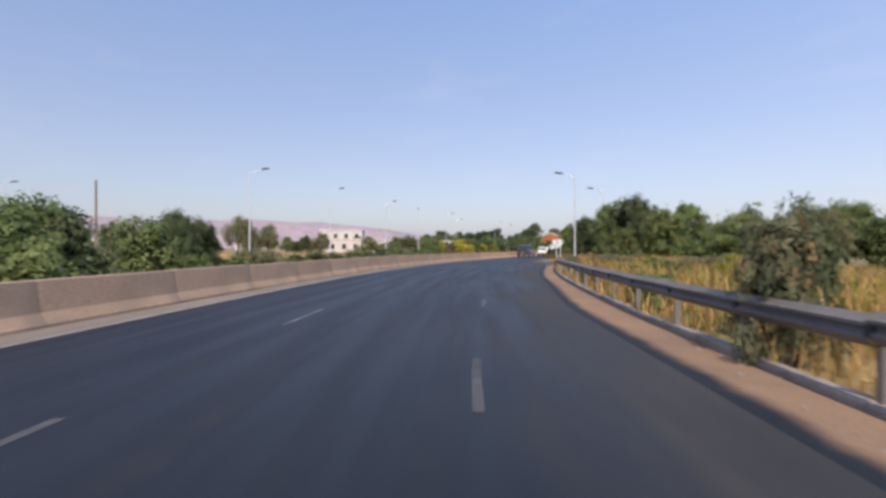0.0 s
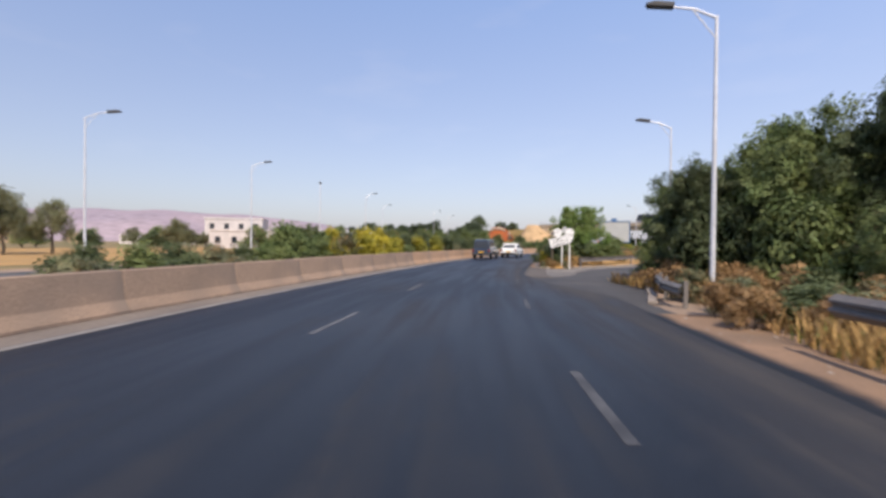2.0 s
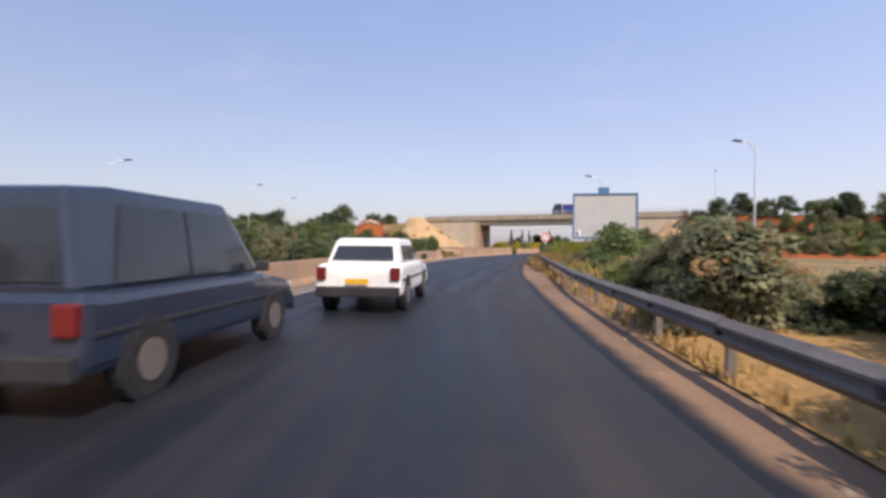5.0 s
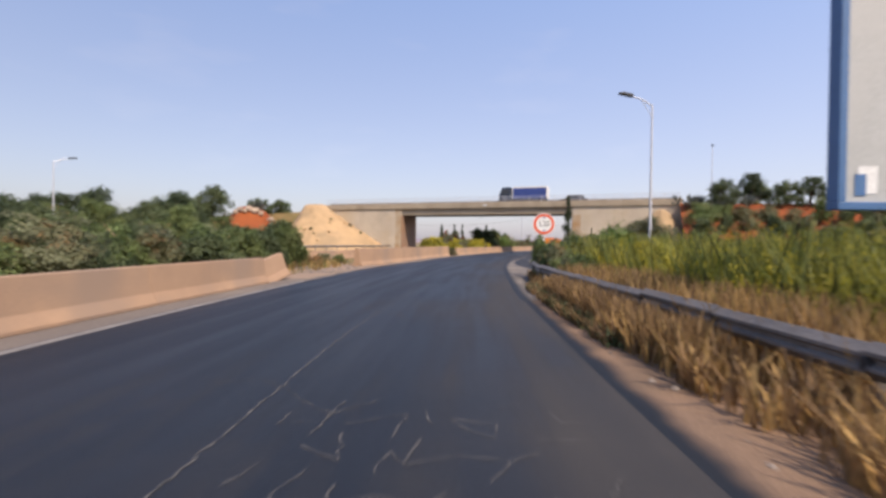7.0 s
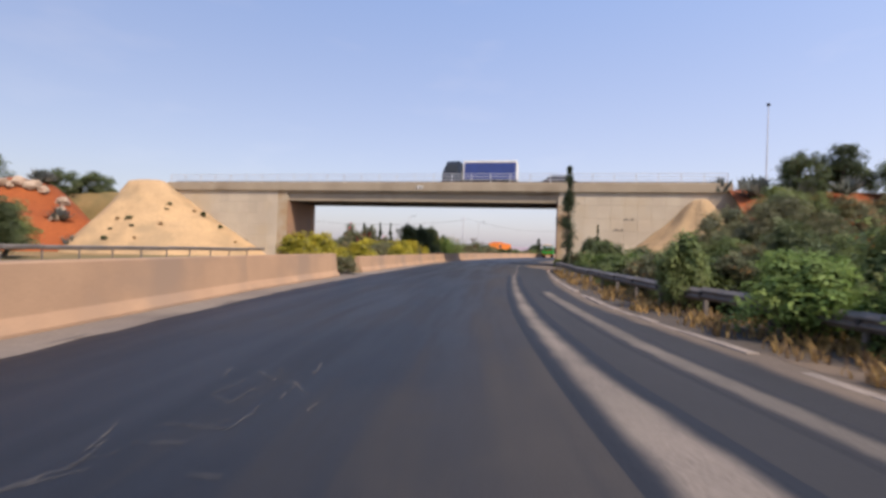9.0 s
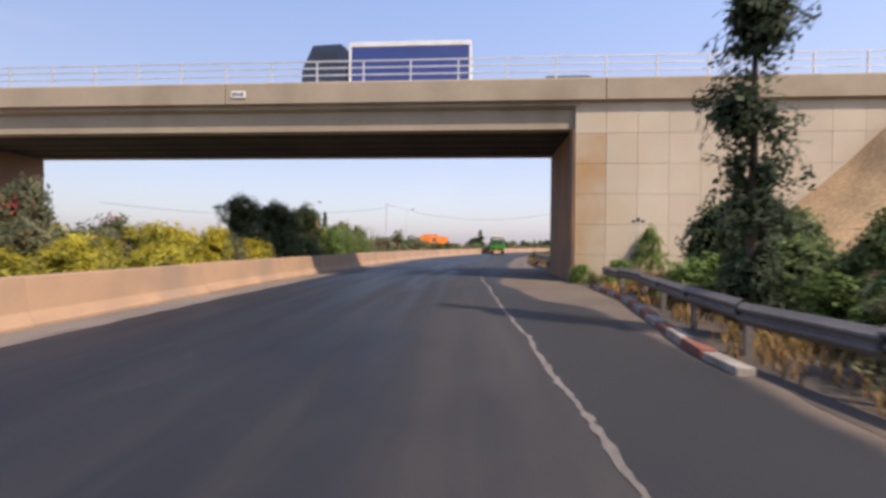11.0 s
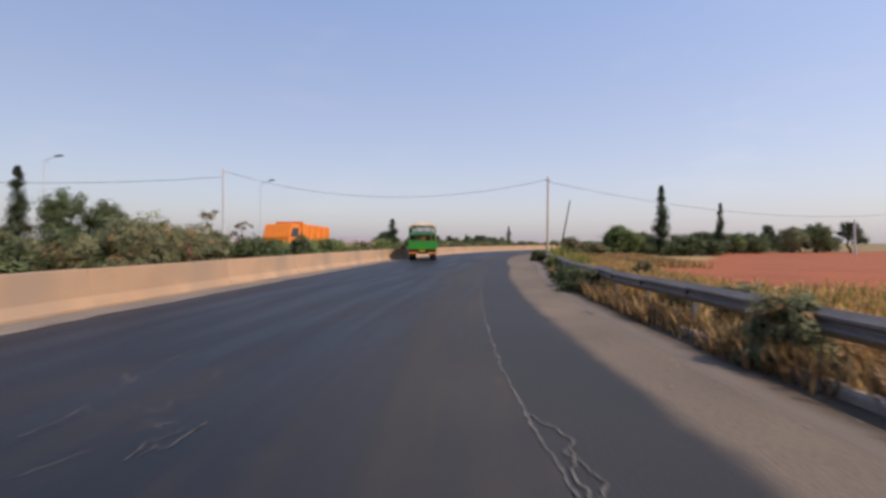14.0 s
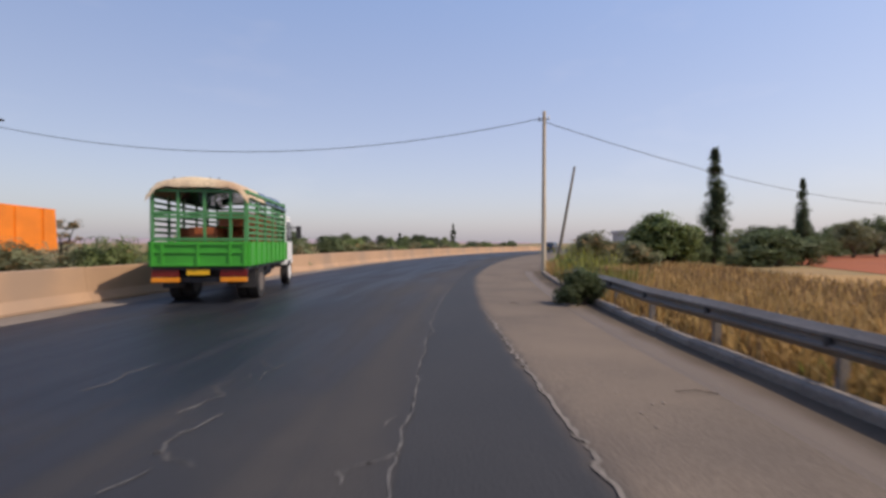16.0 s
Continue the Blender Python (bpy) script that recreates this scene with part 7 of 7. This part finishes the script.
text("digits", "5", 0.30, M["black"], ds, Matrix.Translation((-0.30, 0.03, 2.2)) @ UPR)
o = part("small_plate", block((-0.16, 0.16, 0.03, 0.05, -0.10, 0.10), bevel=0.012), M["galv"], ds, "small grey plate")
o.matrix_basis = Matrix.Translation((-0.62, 0, 2.10)) @ Matrix.Rotation(radians(-14), 4, "Y")
o = part("small_plate", block((-0.16, 0.16, 0.09, 0.11, -0.24, 0.24), bevel=0.012), M["sheet"], ds, "small tilted pale plate")
o.matrix_basis = Matrix.Translation((0.20, 0, 2.36)) @ Matrix.Rotation(radians(40), 4, "Y")

# ---------------------------------------------------------------- vehicles
def wheel(parent, x, y, r, w, rim="galv"):
    t = part("tyre", tube((x - w / 2, y, r), (x + w / 2, y, r), r, r, 24), M["rubber"], parent)
    part("rim", tube((x - w / 2 - 0.008, y, r), (x + w / 2 + 0.008, y, r), r * 0.58, r * 0.58, 18), M[rim], t)
    return t


def car(m, paint, label, length=4.2, width=1.72, height=1.45, van=False):
    """A car that faces +y: body, cabin, glass, lamps, bumpers and four wheels."""
    root = thing("van" if van else "car", label, "van" if van else "car", m)
    h, L, W = height, length / 2, width / 2

    def lean(bm):
        """Draws the upper part of the cabin inwards."""
        for v in bm.verts:
            if v.co.z > 0.9:
                v.co.x *= 1 - 0.16 * (v.co.z - 0.9) / (h - 0.9)
        return bm

    body = [(-L, 0.32), (-L + 0.05, 0.85 if not van else 0.95), (-L + 0.25, 0.92), (L - 1.1, 0.92), (L - 0.25, 0.78), (L, 0.55), (L - 0.02, 0.32)]
    part("body", prism(body, -W, W, bevel=0.09), M[paint], root)
    part("waistline", block((-W - 0.012, W + 0.012, -L + 0.12, L - 0.3, 0.60, 0.64), bevel=0.006), M["dark"], root, "dark rubbing strip")
    back = -L + 0.06 if van else -L + 0.35
    cab = [(back, 0.9), (back + (0.05 if van else 0.3), h - 0.04), (back + 0.5, h), (L - 1.75, h), (L - 1.0, 0.9)]
    part("cabin", lean(prism(cab, -W + 0.09, W - 0.09, bevel=0.07)), M[paint], root)
    part("rear_window", lean(prism([(back - 0.005, 1.0), (back + 0.035, h - 0.2), (back + 0.1, h - 0.2), (back + 0.08, 1.0)], -W + 0.2, W - 0.2, bevel=0.012) if van else prism([(back + 0.01, 1.0), (back + 0.24, h - 0.14), (back + 0.3, h - 0.14), (back + 0.1, 1.0)], -W + 0.2, W - 0.2)), M["glass"], root)
    part("windscreen", lean(prism([(L - 1.0, 0.97), (L - 1.62, h - 0.08), (L - 1.7, h - 0.08), (L - 1.12, 0.97)], -W + 0.2, W - 0.2)), M["glass"], root)
    for sx in (-1, 1):
        mid = (back + L - 1.2) / 2
        part("side_window", lean(prism([(back + 0.4, 0.97), (back + 0.55, h - 0.14), (mid - 0.04, h - 0.14), (mid - 0.04, 0.97)], sx * (W - 0.085) - 0.015, sx * (W - 0.085) + 0.015)), M["glass"], root)
        part("side_window", lean(prism([(mid + 0.04, 0.97), (mid + 0.04, h - 0.14), (L - 1.75, h - 0.14), (L - 1.25, 0.97)], sx * (W - 0.085) - 0.015, sx * (W - 0.085) + 0.015)), M["glass"], root)
        for yy in (-L + 0.75, L - 0.8):
            part("wheel_arch", tube((sx * (W - 0.12), yy, 0.33), (sx * (W + 0.006), yy, 0.33), 0.37, 0.37, 24), M["dark"], root)
        part("tail_lamp", block((sx * (W - 0.12) - 0.09, sx * (W - 0.12) + 0.09, -L - 0.02, -L + 0.08, 0.62, 0.86), bevel=0.02), M["tail"], root)
        part("headlight", block((sx * (W - 0.2) - 0.14, sx * (W - 0.2) + 0.14, L - 0.16, L - 0.02, 0.58, 0.72), bevel=0.02), M["white"], root)
        part("mirror", block((sx * (W + 0.07) - 0.07, sx * (W + 0.07) + 0.07, L - 1.4, L - 1.28, 0.95, 1.08), bevel=0.02), M["dark"], root)
        for yy in (-L + 0.75, L - 0.8):
            wheel(root, sx * (W - 0.085), yy, 0.31, 0.2)
    for yy in (-L, L):
        part("bumper", block((-W + 0.03, W - 0.03, yy - 0.06, yy + 0.06, 0.3, 0.5), bevel=0.03), M["dark"], root)
    part("number_plate", block((-0.22, 0.22, -L - 0.075, -L - 0.06, 0.55, 0.65), bevel=0.004), M["plate"], root, "plain yellow plate")
    return root


def facing(p, deg, z=0.0):
    return Matrix.Translation((p[0], p[1], z)) @ Matrix.Rotation(radians(deg), 4, "Z")


def stake_truck(m):
    """A light lorry that faces +y, its rear at y = 0: flatbed with dropsides, slatted stake sides, tarpaulin top, crates."""
    root = thing("stake_truck", "bright green stake-sided lorry loaded with orange crates under a tarpaulin", "truck", m)
    W, L, F, D, S, T = 0.95, 4.3, 0.80, 1.32, 1.86, 2.42
    part("chassis", block((-0.42, -0.30, 0.25, 6.0, 0.55, 0.72), (0.30, 0.42, 0.25, 6.0, 0.55, 0.72), (-0.42, 0.42, 1.2, 1.3, 0.5, 0.7)), M["dark"], root)
    part("bed_floor", block((-W, W, 0, L, F - 0.08, F)), M["dark"], root)
    for k in range(5):
        part("cross_member", block((-W + 0.05, W - 0.05, 0.3 + 0.9 * k, 0.38 + 0.9 * k, F - 0.2, F - 0.08)), M["dark"], root)
    for name, b in (("tailgate", (-W, W, -0.05, 0.0, F, D)), ("dropside", (-W - 0.05, -W, 0, L, F, D)), ("dropside", (W, W + 0.05, 0, L, F, D)), ("headboard", (-W, W, L, L + 0.05, F, S))):
        part(name, block(b, bevel=0.008), M["green"], root, "bright green steel board")
    for z in (F + 0.03, D - 0.05, (F + D) / 2 + 0.04):
        part("tailgate_rib", block((-W, W, -0.075, -0.05, z - 0.025, z + 0.025), bevel=0.006), M["green"], root)
    for xx in (-0.72, -0.02, 0.62, -W + 0.04, W - 0.04):
        part("tailgate_rib", block((xx - 0.03, xx + 0.03, -0.085, -0.05, F, D), bevel=0.006), M["green"], root)
    for sx in (-1, 1):
        for k in range(9):
            yy = 0.05 + k * (L - 0.1) / 8
            part("dropside_rib", block((sx * (W + 0.065) - 0.018, sx * (W + 0.065) + 0.018, yy - 0.02, yy + 0.02, F, D), bevel=0.004), M["green"], root)
    # stake frames
    for xx in (-W + 0.03, -0.42, 0.1, 0.62, W - 0.03):
        part("stake", block((xx - 0.028, xx + 0.028, -0.03, 0.02, D, T), bevel=0.005), M["rail_green"], root)
    for z in (D + 0.05, S - 0.02, S + 0.06, T - 0.03):
        part("stake_rail", block((-W, W, -0.035, 0.0, z - 0.03, z + 0.03), bevel=0.005), M["rail_green"], root)
    for sx in (-1, 1):
        for k in range(6):
            yy = 0.03 + k * (L - 0.06) / 5
            part("stake", block((sx * W - 0.025, sx * W + 0.025, yy - 0.028, yy + 0.028, D, T), bevel=0.005), M["rail_green"], root)
        for k in range(9):
            z = D + 0.07 + k * 0.125
            part("side_slat", block((sx * W - 0.018, sx * W + 0.018, 0.0, L, z - 0.028, z + 0.028), bevel=0.004), M["rail_green"], root)
    for k in range(4):
        part("front_slat", block((-W, W, L - 0.02, L + 0.02, S + 0.1 + k * 0.15, S + 0.16 + k * 0.15)), M["rail_green"], root)
    # tarpaulin
    n, m2, verts, faces = 14, 10, [], []
    for i in range(-1, n + 1):
        yy = -0.10 + (L + 0.25) * max(i, 0) / n - (0.03 if i < 0 else 0)
        for k in range(m2 + 1):
            a = -1 + 2 * k / m2
            z = T + 0.02 + 0.22 * (1 - abs(a) ** 2.4) + 0.035 * noise.noise(Vector((a * 3, yy * 1.7, 2.0))) - (0.16 if i == n else 0.0)
            if k in (0, m2):
                z = T - 0.16 - 0.05 * noise.noise(Vector((a, yy * 2.3, 5.0)))
            if i < 0:
                z = min(z - 0.13, T + 0.04) - 0.03 * noise.noise(Vector((a * 4, 1, 7.0)))
            verts.append((a * (W + 0.06), yy, z))
    for i in range(n + 1):
        for k in range(m2):
            q = i * (m2 + 1) + k
            faces.append((q, q + 1, q + m2 + 2, q + m2 + 1))
    idx = [0 if f // m2 < 6 else 1 for f in range(len(faces))]
    me = mesh_of("tarpaulin", verts, faces, [M["canvas"], M["navy"]], idx, smooth=True)
    o = new("tarpaulin", me)
    o.parent = root
    tagged(o, "cream tarpaulin over a dark one, tied down")
    for xx in (-0.5, -0.32, -0.15, 0.02, 0.2, 0.38):
        part("rope", tube((xx, -0.12, T + 0.02), (xx + 0.03, -0.05, T + 0.25), 0.012, 0.012, 5), M["dark"], root)
    # load
    rng = np.random.default_rng(5)
    for i in range(3):
        for j in range(7):
            for k in range(3 if i == 2 else 2):
                if rng.random() < 0.10 or (i == 0 and j < 2):
                    continue
                x0, y0, z0 = -0.90 + i * 0.61, 0.2 + j * 0.57, F + 0.35 * k + 0.15
                part("crate", block((x0, x0 + 0.56, y0, y0 + 0.5, z0, z0 + 0.33), bevel=0.012), M["crate"], root)
    # cab
    cab = [(L + 0.15, 0.62), (L + 0.12, 2.02), (L + 0.35, 2.16), (L + 1.15, 2.14), (L + 1.55, 1.35), (L + 1.62, 0.62)]
    part("cab", prism(cab, -0.92, 0.92, bevel=0.05), M["white"], root, "white cab")
    for sx in (-1, 1):
        part("cab_window", prism([(L + 0.45, 1.35), (L + 0.5, 1.95), (L + 1.1, 1.95), (L + 1.38, 1.35)], sx * 0.93 - 0.01, sx * 0.93 + 0.01), M["glass"], root)
        part("mirror", block((sx * 1.16 - 0.08, sx * 1.16 + 0.08, L + 1.3, L + 1.36, 1.45, 1.85), bevel=0.02), M["dark"], root)
        part("mirror_arm", tube((sx * 0.92, L + 1.35, 1.8), (sx * 1.16, L + 1.33, 1.8), 0.015, 0.015, 6), M["dark"], root)
        wheel(root, sx * 0.82, L + 0.95, 0.38, 0.22, "white")
        wheel(root, sx * 0.85, 1.25, 0.38, 0.22, "galv")
        wheel(root, sx * 0.60, 1.25, 0.38, 0.2, "dark")
        part("mudguard", block((sx * 0.76 - 0.22, sx * 0.76 + 0.22, 0.62, 0.64, 0.3, 0.8)), M["dark"], root, "black rubber mudflap")
        lamp = part("tail_lamp", block((sx * 0.68 - 0.27, sx * 0.68 + 0.27, -0.02, 0.06, 0.58, 0.74), bevel=0.015), M["tail"], root)
        part("indicator", block((sx * 0.68 - 0.27, sx * 0.68 + 0.27, -0.03, 0.05, 0.47, 0.57), bevel=0.012), M["amber"], lamp)
    part("windscreen", prism([(L + 1.18, 2.05), (L + 1.21, 2.05), (L + 1.56, 1.40), (L + 1.53, 1.40)], -0.8, 0.8), M["glass"], root)
    part("bumper", block((-0.93, 0.93, 0.1, 0.18, 0.46, 0.56), bevel=0.01), M["dark"], root)
    part("number_plate", block((-0.25, 0.2, -0.03, -0.01, 0.62, 0.74), bevel=0.005), M["plate"], root, "plain yellow plate")
    part("fuel_tank", tube((0.62, 2.2, 0.62), (0.62, 3.1, 0.62), 0.22, 0.22, 16), M["dark"], root)
    part("exhaust", tube((-0.5, 0.1, 0.42), (-0.5, 1.8, 0.5), 0.04, 0.04, 8), M["dark"], root)
    return root


stake_truck(facing((110.77, 175.33), -53.5))


def box_lorry(m, paint, box_mat, label, tipper=False):
    """A heavy lorry that faces +y with its middle at the origin."""
    root = thing("lorry", label, "truck", m)
    part("chassis", block((-0.5, 0.5, -3.4, 3.2, 0.7, 0.95)), M["dark"], root)
    part("cab", prism([(1.6, 0.8), (1.55, 2.55), (1.8, 2.75), (3.0, 2.7), (3.45, 1.7), (3.5, 0.8)], -1.15, 1.15, bevel=0.06), M[paint], root)
    part("windscreen", prism([(3.02, 2.5), (3.07, 2.5), (3.44, 1.7), (3.39, 1.7)], -1.0, 1.0), M["glass"], root)
    for sx in (-1, 1):
        part("side_window", prism([(2.0, 1.7), (2.0, 2.4), (2.9, 2.4), (3.2, 1.7)], sx * 1.15 - 0.015, sx * 1.15 + 0.015), M["glass"], root)
        for yy in (-2.6, -1.4, 2.5):
            wheel(root, sx * 0.98, yy, 0.5, 0.28, "dark")
        part("headlight", block((sx * 0.85 - 0.15, sx * 0.85 + 0.15, 3.46, 3.54, 0.9, 1.1), bevel=0.02), M["white"], root)
    part("bumper", block((-1.15, 1.15, 3.45, 3.6, 0.5, 0.85), bevel=0.04), M["dark"], root)
    if tipper:
        part("tipper_body", prism([(-3.6, 1.0), (-3.5, 2.6), (1.0, 2.75), (1.5, 2.95), (1.5, 2.8), (1.3, 1.0)], -1.2, 1.2, bevel=0.03), M[box_mat], root)
        for yy in (-3.0, -1.9, -0.8, 0.3):
            for sx in (-1, 1):
                part("body_rib", block((sx * 1.23 - 0.03, sx * 1.23 + 0.03, yy - 0.06, yy + 0.06, 1.05, 2.6), bevel=0.01), M[box_mat], root)
    else:
        part("cargo_box", block((-1.22, 1.22, -3.6, 1.4, 1.0, 2.55), bevel=0.02), M[box_mat], root)
        part("top_rail", block((-1.24, 1.24, -3.62, 1.42, 2.55, 2.75), bevel=0.02), M["white"], root)
        for yy in (-3.58, 1.38):
            part("corner_post", block((-1.25, 1.25, yy - 0.05, yy + 0.05, 1.0, 2.56), bevel=0.01), M["white"], root)
    return root


bp = BRIDGE @ Vector((5.5, 3.4, 6.86))
box_lorry(facing(bp, math.degrees(math.atan2(-BX.y, -BX.x)) - 90, 6.87), "navy", "deep_blue", "lorry with a blue tarpaulin box crossing the bridge")
bp = BRIDGE @ Vector((12.6, 3.4, 6.86))
car(facing(bp, math.degrees(math.atan2(-BX.y, -BX.x)) - 90, 6.87), "dark", "dark car following the lorry over the bridge")
p = road(231, -17.5)
box_lorry(facing(p, bearing(231) + 180), "orange", "orange", "orange tipper lorry on the opposite carriageway", True)
car(facing(road(74.5, -3.6), bearing(74.5)), "navy", "dark blue van with a high rear window", 4.1, 1.7, 1.75, True)
car(facing(road(80.3, -2.2), bearing(80.3)), "white", "small white car in the outer lane", 4.0, 1.65, 1.42)
p = road(292, -1.8)
car(facing(p, bearing(292)), "navy", "dark car far ahead on the bend")
car(facing(road(136, LEFT(136) - 15.6), bearing(136) + 180), "navy", "dark blue saloon car on the opposite carriageway")
car(facing(road(68, LEFT(68) - 9.0), bearing(68) + 180), "white", "white delivery van on the opposite carriageway", 5.2, 1.95, 2.3, True)


# ---------------------------------------------------------------- far buildings and hills
def house(p, w, d, h, turn, mat, seed, label):
    rng = np.random.default_rng(seed)
    root = thing("house", label, "house", facing(p, turn), "far houses")
    part("wall", block((-w / 2, w / 2, -d / 2, d / 2, -0.3, h)), M[mat], root)
    part("roof", block((-w / 2 - 0.15, w / 2 + 0.15, -d / 2 - 0.15, d / 2 + 0.15, h, h + 0.35), bevel=0.03), M[mat], root)
    n = max(1, int(w / 3))
    for f in range(max(1, int(h / 3))):
        for k in range(n):
            xx = -w / 2 + (k + 0.5) * w / n
            win = part("window", block((xx - 0.5, xx + 0.5, -d / 2 - 0.03, -d / 2 + 0.02, f * 3 + 1.0, f * 3 + 2.3)), M["glass"], root)
            part("sill", block((xx - 0.6, xx + 0.6, -d / 2 - 0.1, -d / 2 + 0.0, f * 3 + 0.9, f * 3 + 1.0)), M[mat], win)
    part("door", block((w / 2 - 1.4, w / 2 - 0.5, -d / 2 - 0.035, -d / 2 + 0.02, 0, 2.1)), M["wood"], root)
    return root


for k, (x, y, w, d, h) in enumerate(((-31.5, 131, 9, 7, 3.4), (-24, 134, 6, 6, 3.4), (-34, 142, 12, 8, 6.2), (-150, 235, 18, 10, 9), (-168, 245, 14, 10, 8), (-185, 238, 20, 10, 10), (-200, 226, 14, 10, 7), (-130, 246, 16, 10, 8), (-112, 250, 12, 9, 7),
                                     (-90, 252, 18, 10, 8), (-215, 205, 20, 12, 10), (-232, 190, 14, 10, 9), (-60, 262, 16, 10, 8), (-30, 268, 14, 10, 8), (44, 133.5 + 60, 10, 8, 5))):
    house((x, y), w * (0.6 if y > 180 else 1), d * (0.6 if y > 180 else 1), h * (0.5 if y > 180 else 1), 20 + 17 * math.sin(k * 2.1), "plaster" if (k + 1) % 4 else "tan", k, "white flat-roofed house far beyond the fields")
house((164, 171), 8, 5, 2.4, -60, "plaster", 40, "low white farm shed beyond the red field")


def hills(name, cx, cy, r, a0, a1, h, seed):
    verts, faces, n = [], [], 90
    for i in range(n + 1):
        f = i / n
        a = a0 + (a1 - a0) * f
        hh = h * (0.35 + 0.65 * math.sin(math.pi * f) ** 0.8) * (0.8 + 0.25 * noise.noise(Vector((f * 4, seed, 0))) + 0.06 * noise.noise(Vector((f * 19, seed, 3))))
        for k, (dr, v) in enumerate(((0, -0.02), (60, 0.35), (140, 0.75), (260, 1.0), (520, 0.9))):
            verts.append((cx + (r + dr) * math.cos(a), cy + (r + dr) * math.sin(a), hh * v + (2 * noise.noise(Vector((i * 0.4, k, seed))) if k else -1)))
    for i in range(n):
        for k in range(4):
            q = i * 5 + k
            faces.append((q, q + 5, q + 6, q + 1))
    return tagged(new(name, mesh_of(name, verts, faces, [M["hill"]], smooth=True)), "low hills on the horizon with haze painted into their colour", "hills", kind="structure")


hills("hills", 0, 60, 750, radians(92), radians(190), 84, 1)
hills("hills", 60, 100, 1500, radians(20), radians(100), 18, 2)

# ---------------------------------------------------------------- stones and litter on the shoulders
def stones(name, s0, s1, a, b, n, seed, label, mat, lo=0.012, hi=0.045):
    """Loose stones, each a small uneven lump, as one scatter."""
    rng = np.random.default_rng(seed)
    verts, faces = [], []
    for k in range(n):
        s, f, r = rng.uniform(s0, s1), rng.random(), rng.uniform(lo, hi)
        p, q = road(s, a(s) + (b(s) - a(s)) * f), len(verts)
        for x, y, z in ((1, 0, 0.2), (0.3, 0.9, 0.1), (-0.8, 0.5, 0.25), (-0.7, -0.6, 0.1), (0.4, -0.9, 0.2), (0.1, 0.1, 0.9)):
            verts.append((p.x + x * r * rng.uniform(0.7, 1.3), p.y + y * r * rng.uniform(0.7, 1.3), z * r * rng.uniform(0.7, 1.2)))
        faces += [(q + i, q + (i + 1) % 5, q + 5) for i in range(5)]
    return tagged(new(name, mesh_of(name, verts, faces, [mat])), label, "stones", kind="stuff")


stones("gravel", 181, 236, plus(OUTER, 0.2), plus(VERGE, 0.0), 220, 3, "loose stones and dirt crumbs on the dusty shoulder", M["kerb"], 0.008, 0.022)
stones("gravel", 60, 112, plus(RIGHT, 0.2), plus(VERGE, 0.4), 160, 4, "loose stones on the sandy shoulder", M["kerb"])
stones("gravel", -5, 38, plus(RIGHT, 0.15), plus(VERGE, 0.2), 160, 5, "loose stones on the reddish shoulder", M["kerb"])
stones("gravel", 116, 123, plus(LEFT, -3.5), plus(LEFT, -0.3), 140, 6, "rubble and stones in the gap of the median", M["kerb"], 0.02, 0.09)
rng = np.random.default_rng(8)
for k in range(6):
    s = 197 + 6 * k + rng.normal(0, 1)
    p = road(s, OUTER(s) + 0.5 + rng.random() * (VERGE(s) - OUTER(s) - 0.8))
    a, ln = rng.uniform(0, 3.14), rng.uniform(0.08, 0.2)
    bm = tube((-ln * math.cos(a), -ln * math.sin(a), 0.01), (ln * 0.2, 0.02, 0.025), 0.005, 0.005, 5)
    tube((ln * 0.2, 0.02, 0.025), (ln * math.cos(a), ln * math.sin(a) + 0.03, 0.012), 0.005, 0.003, 5, bm)
    o = tagged(part("twig", bm, M["bark"]), "dry broken twig lying on the shoulder", "twig", group="twigs on the shoulder")
    o.matrix_basis = Matrix.Translation((p.x, p.y, 0))
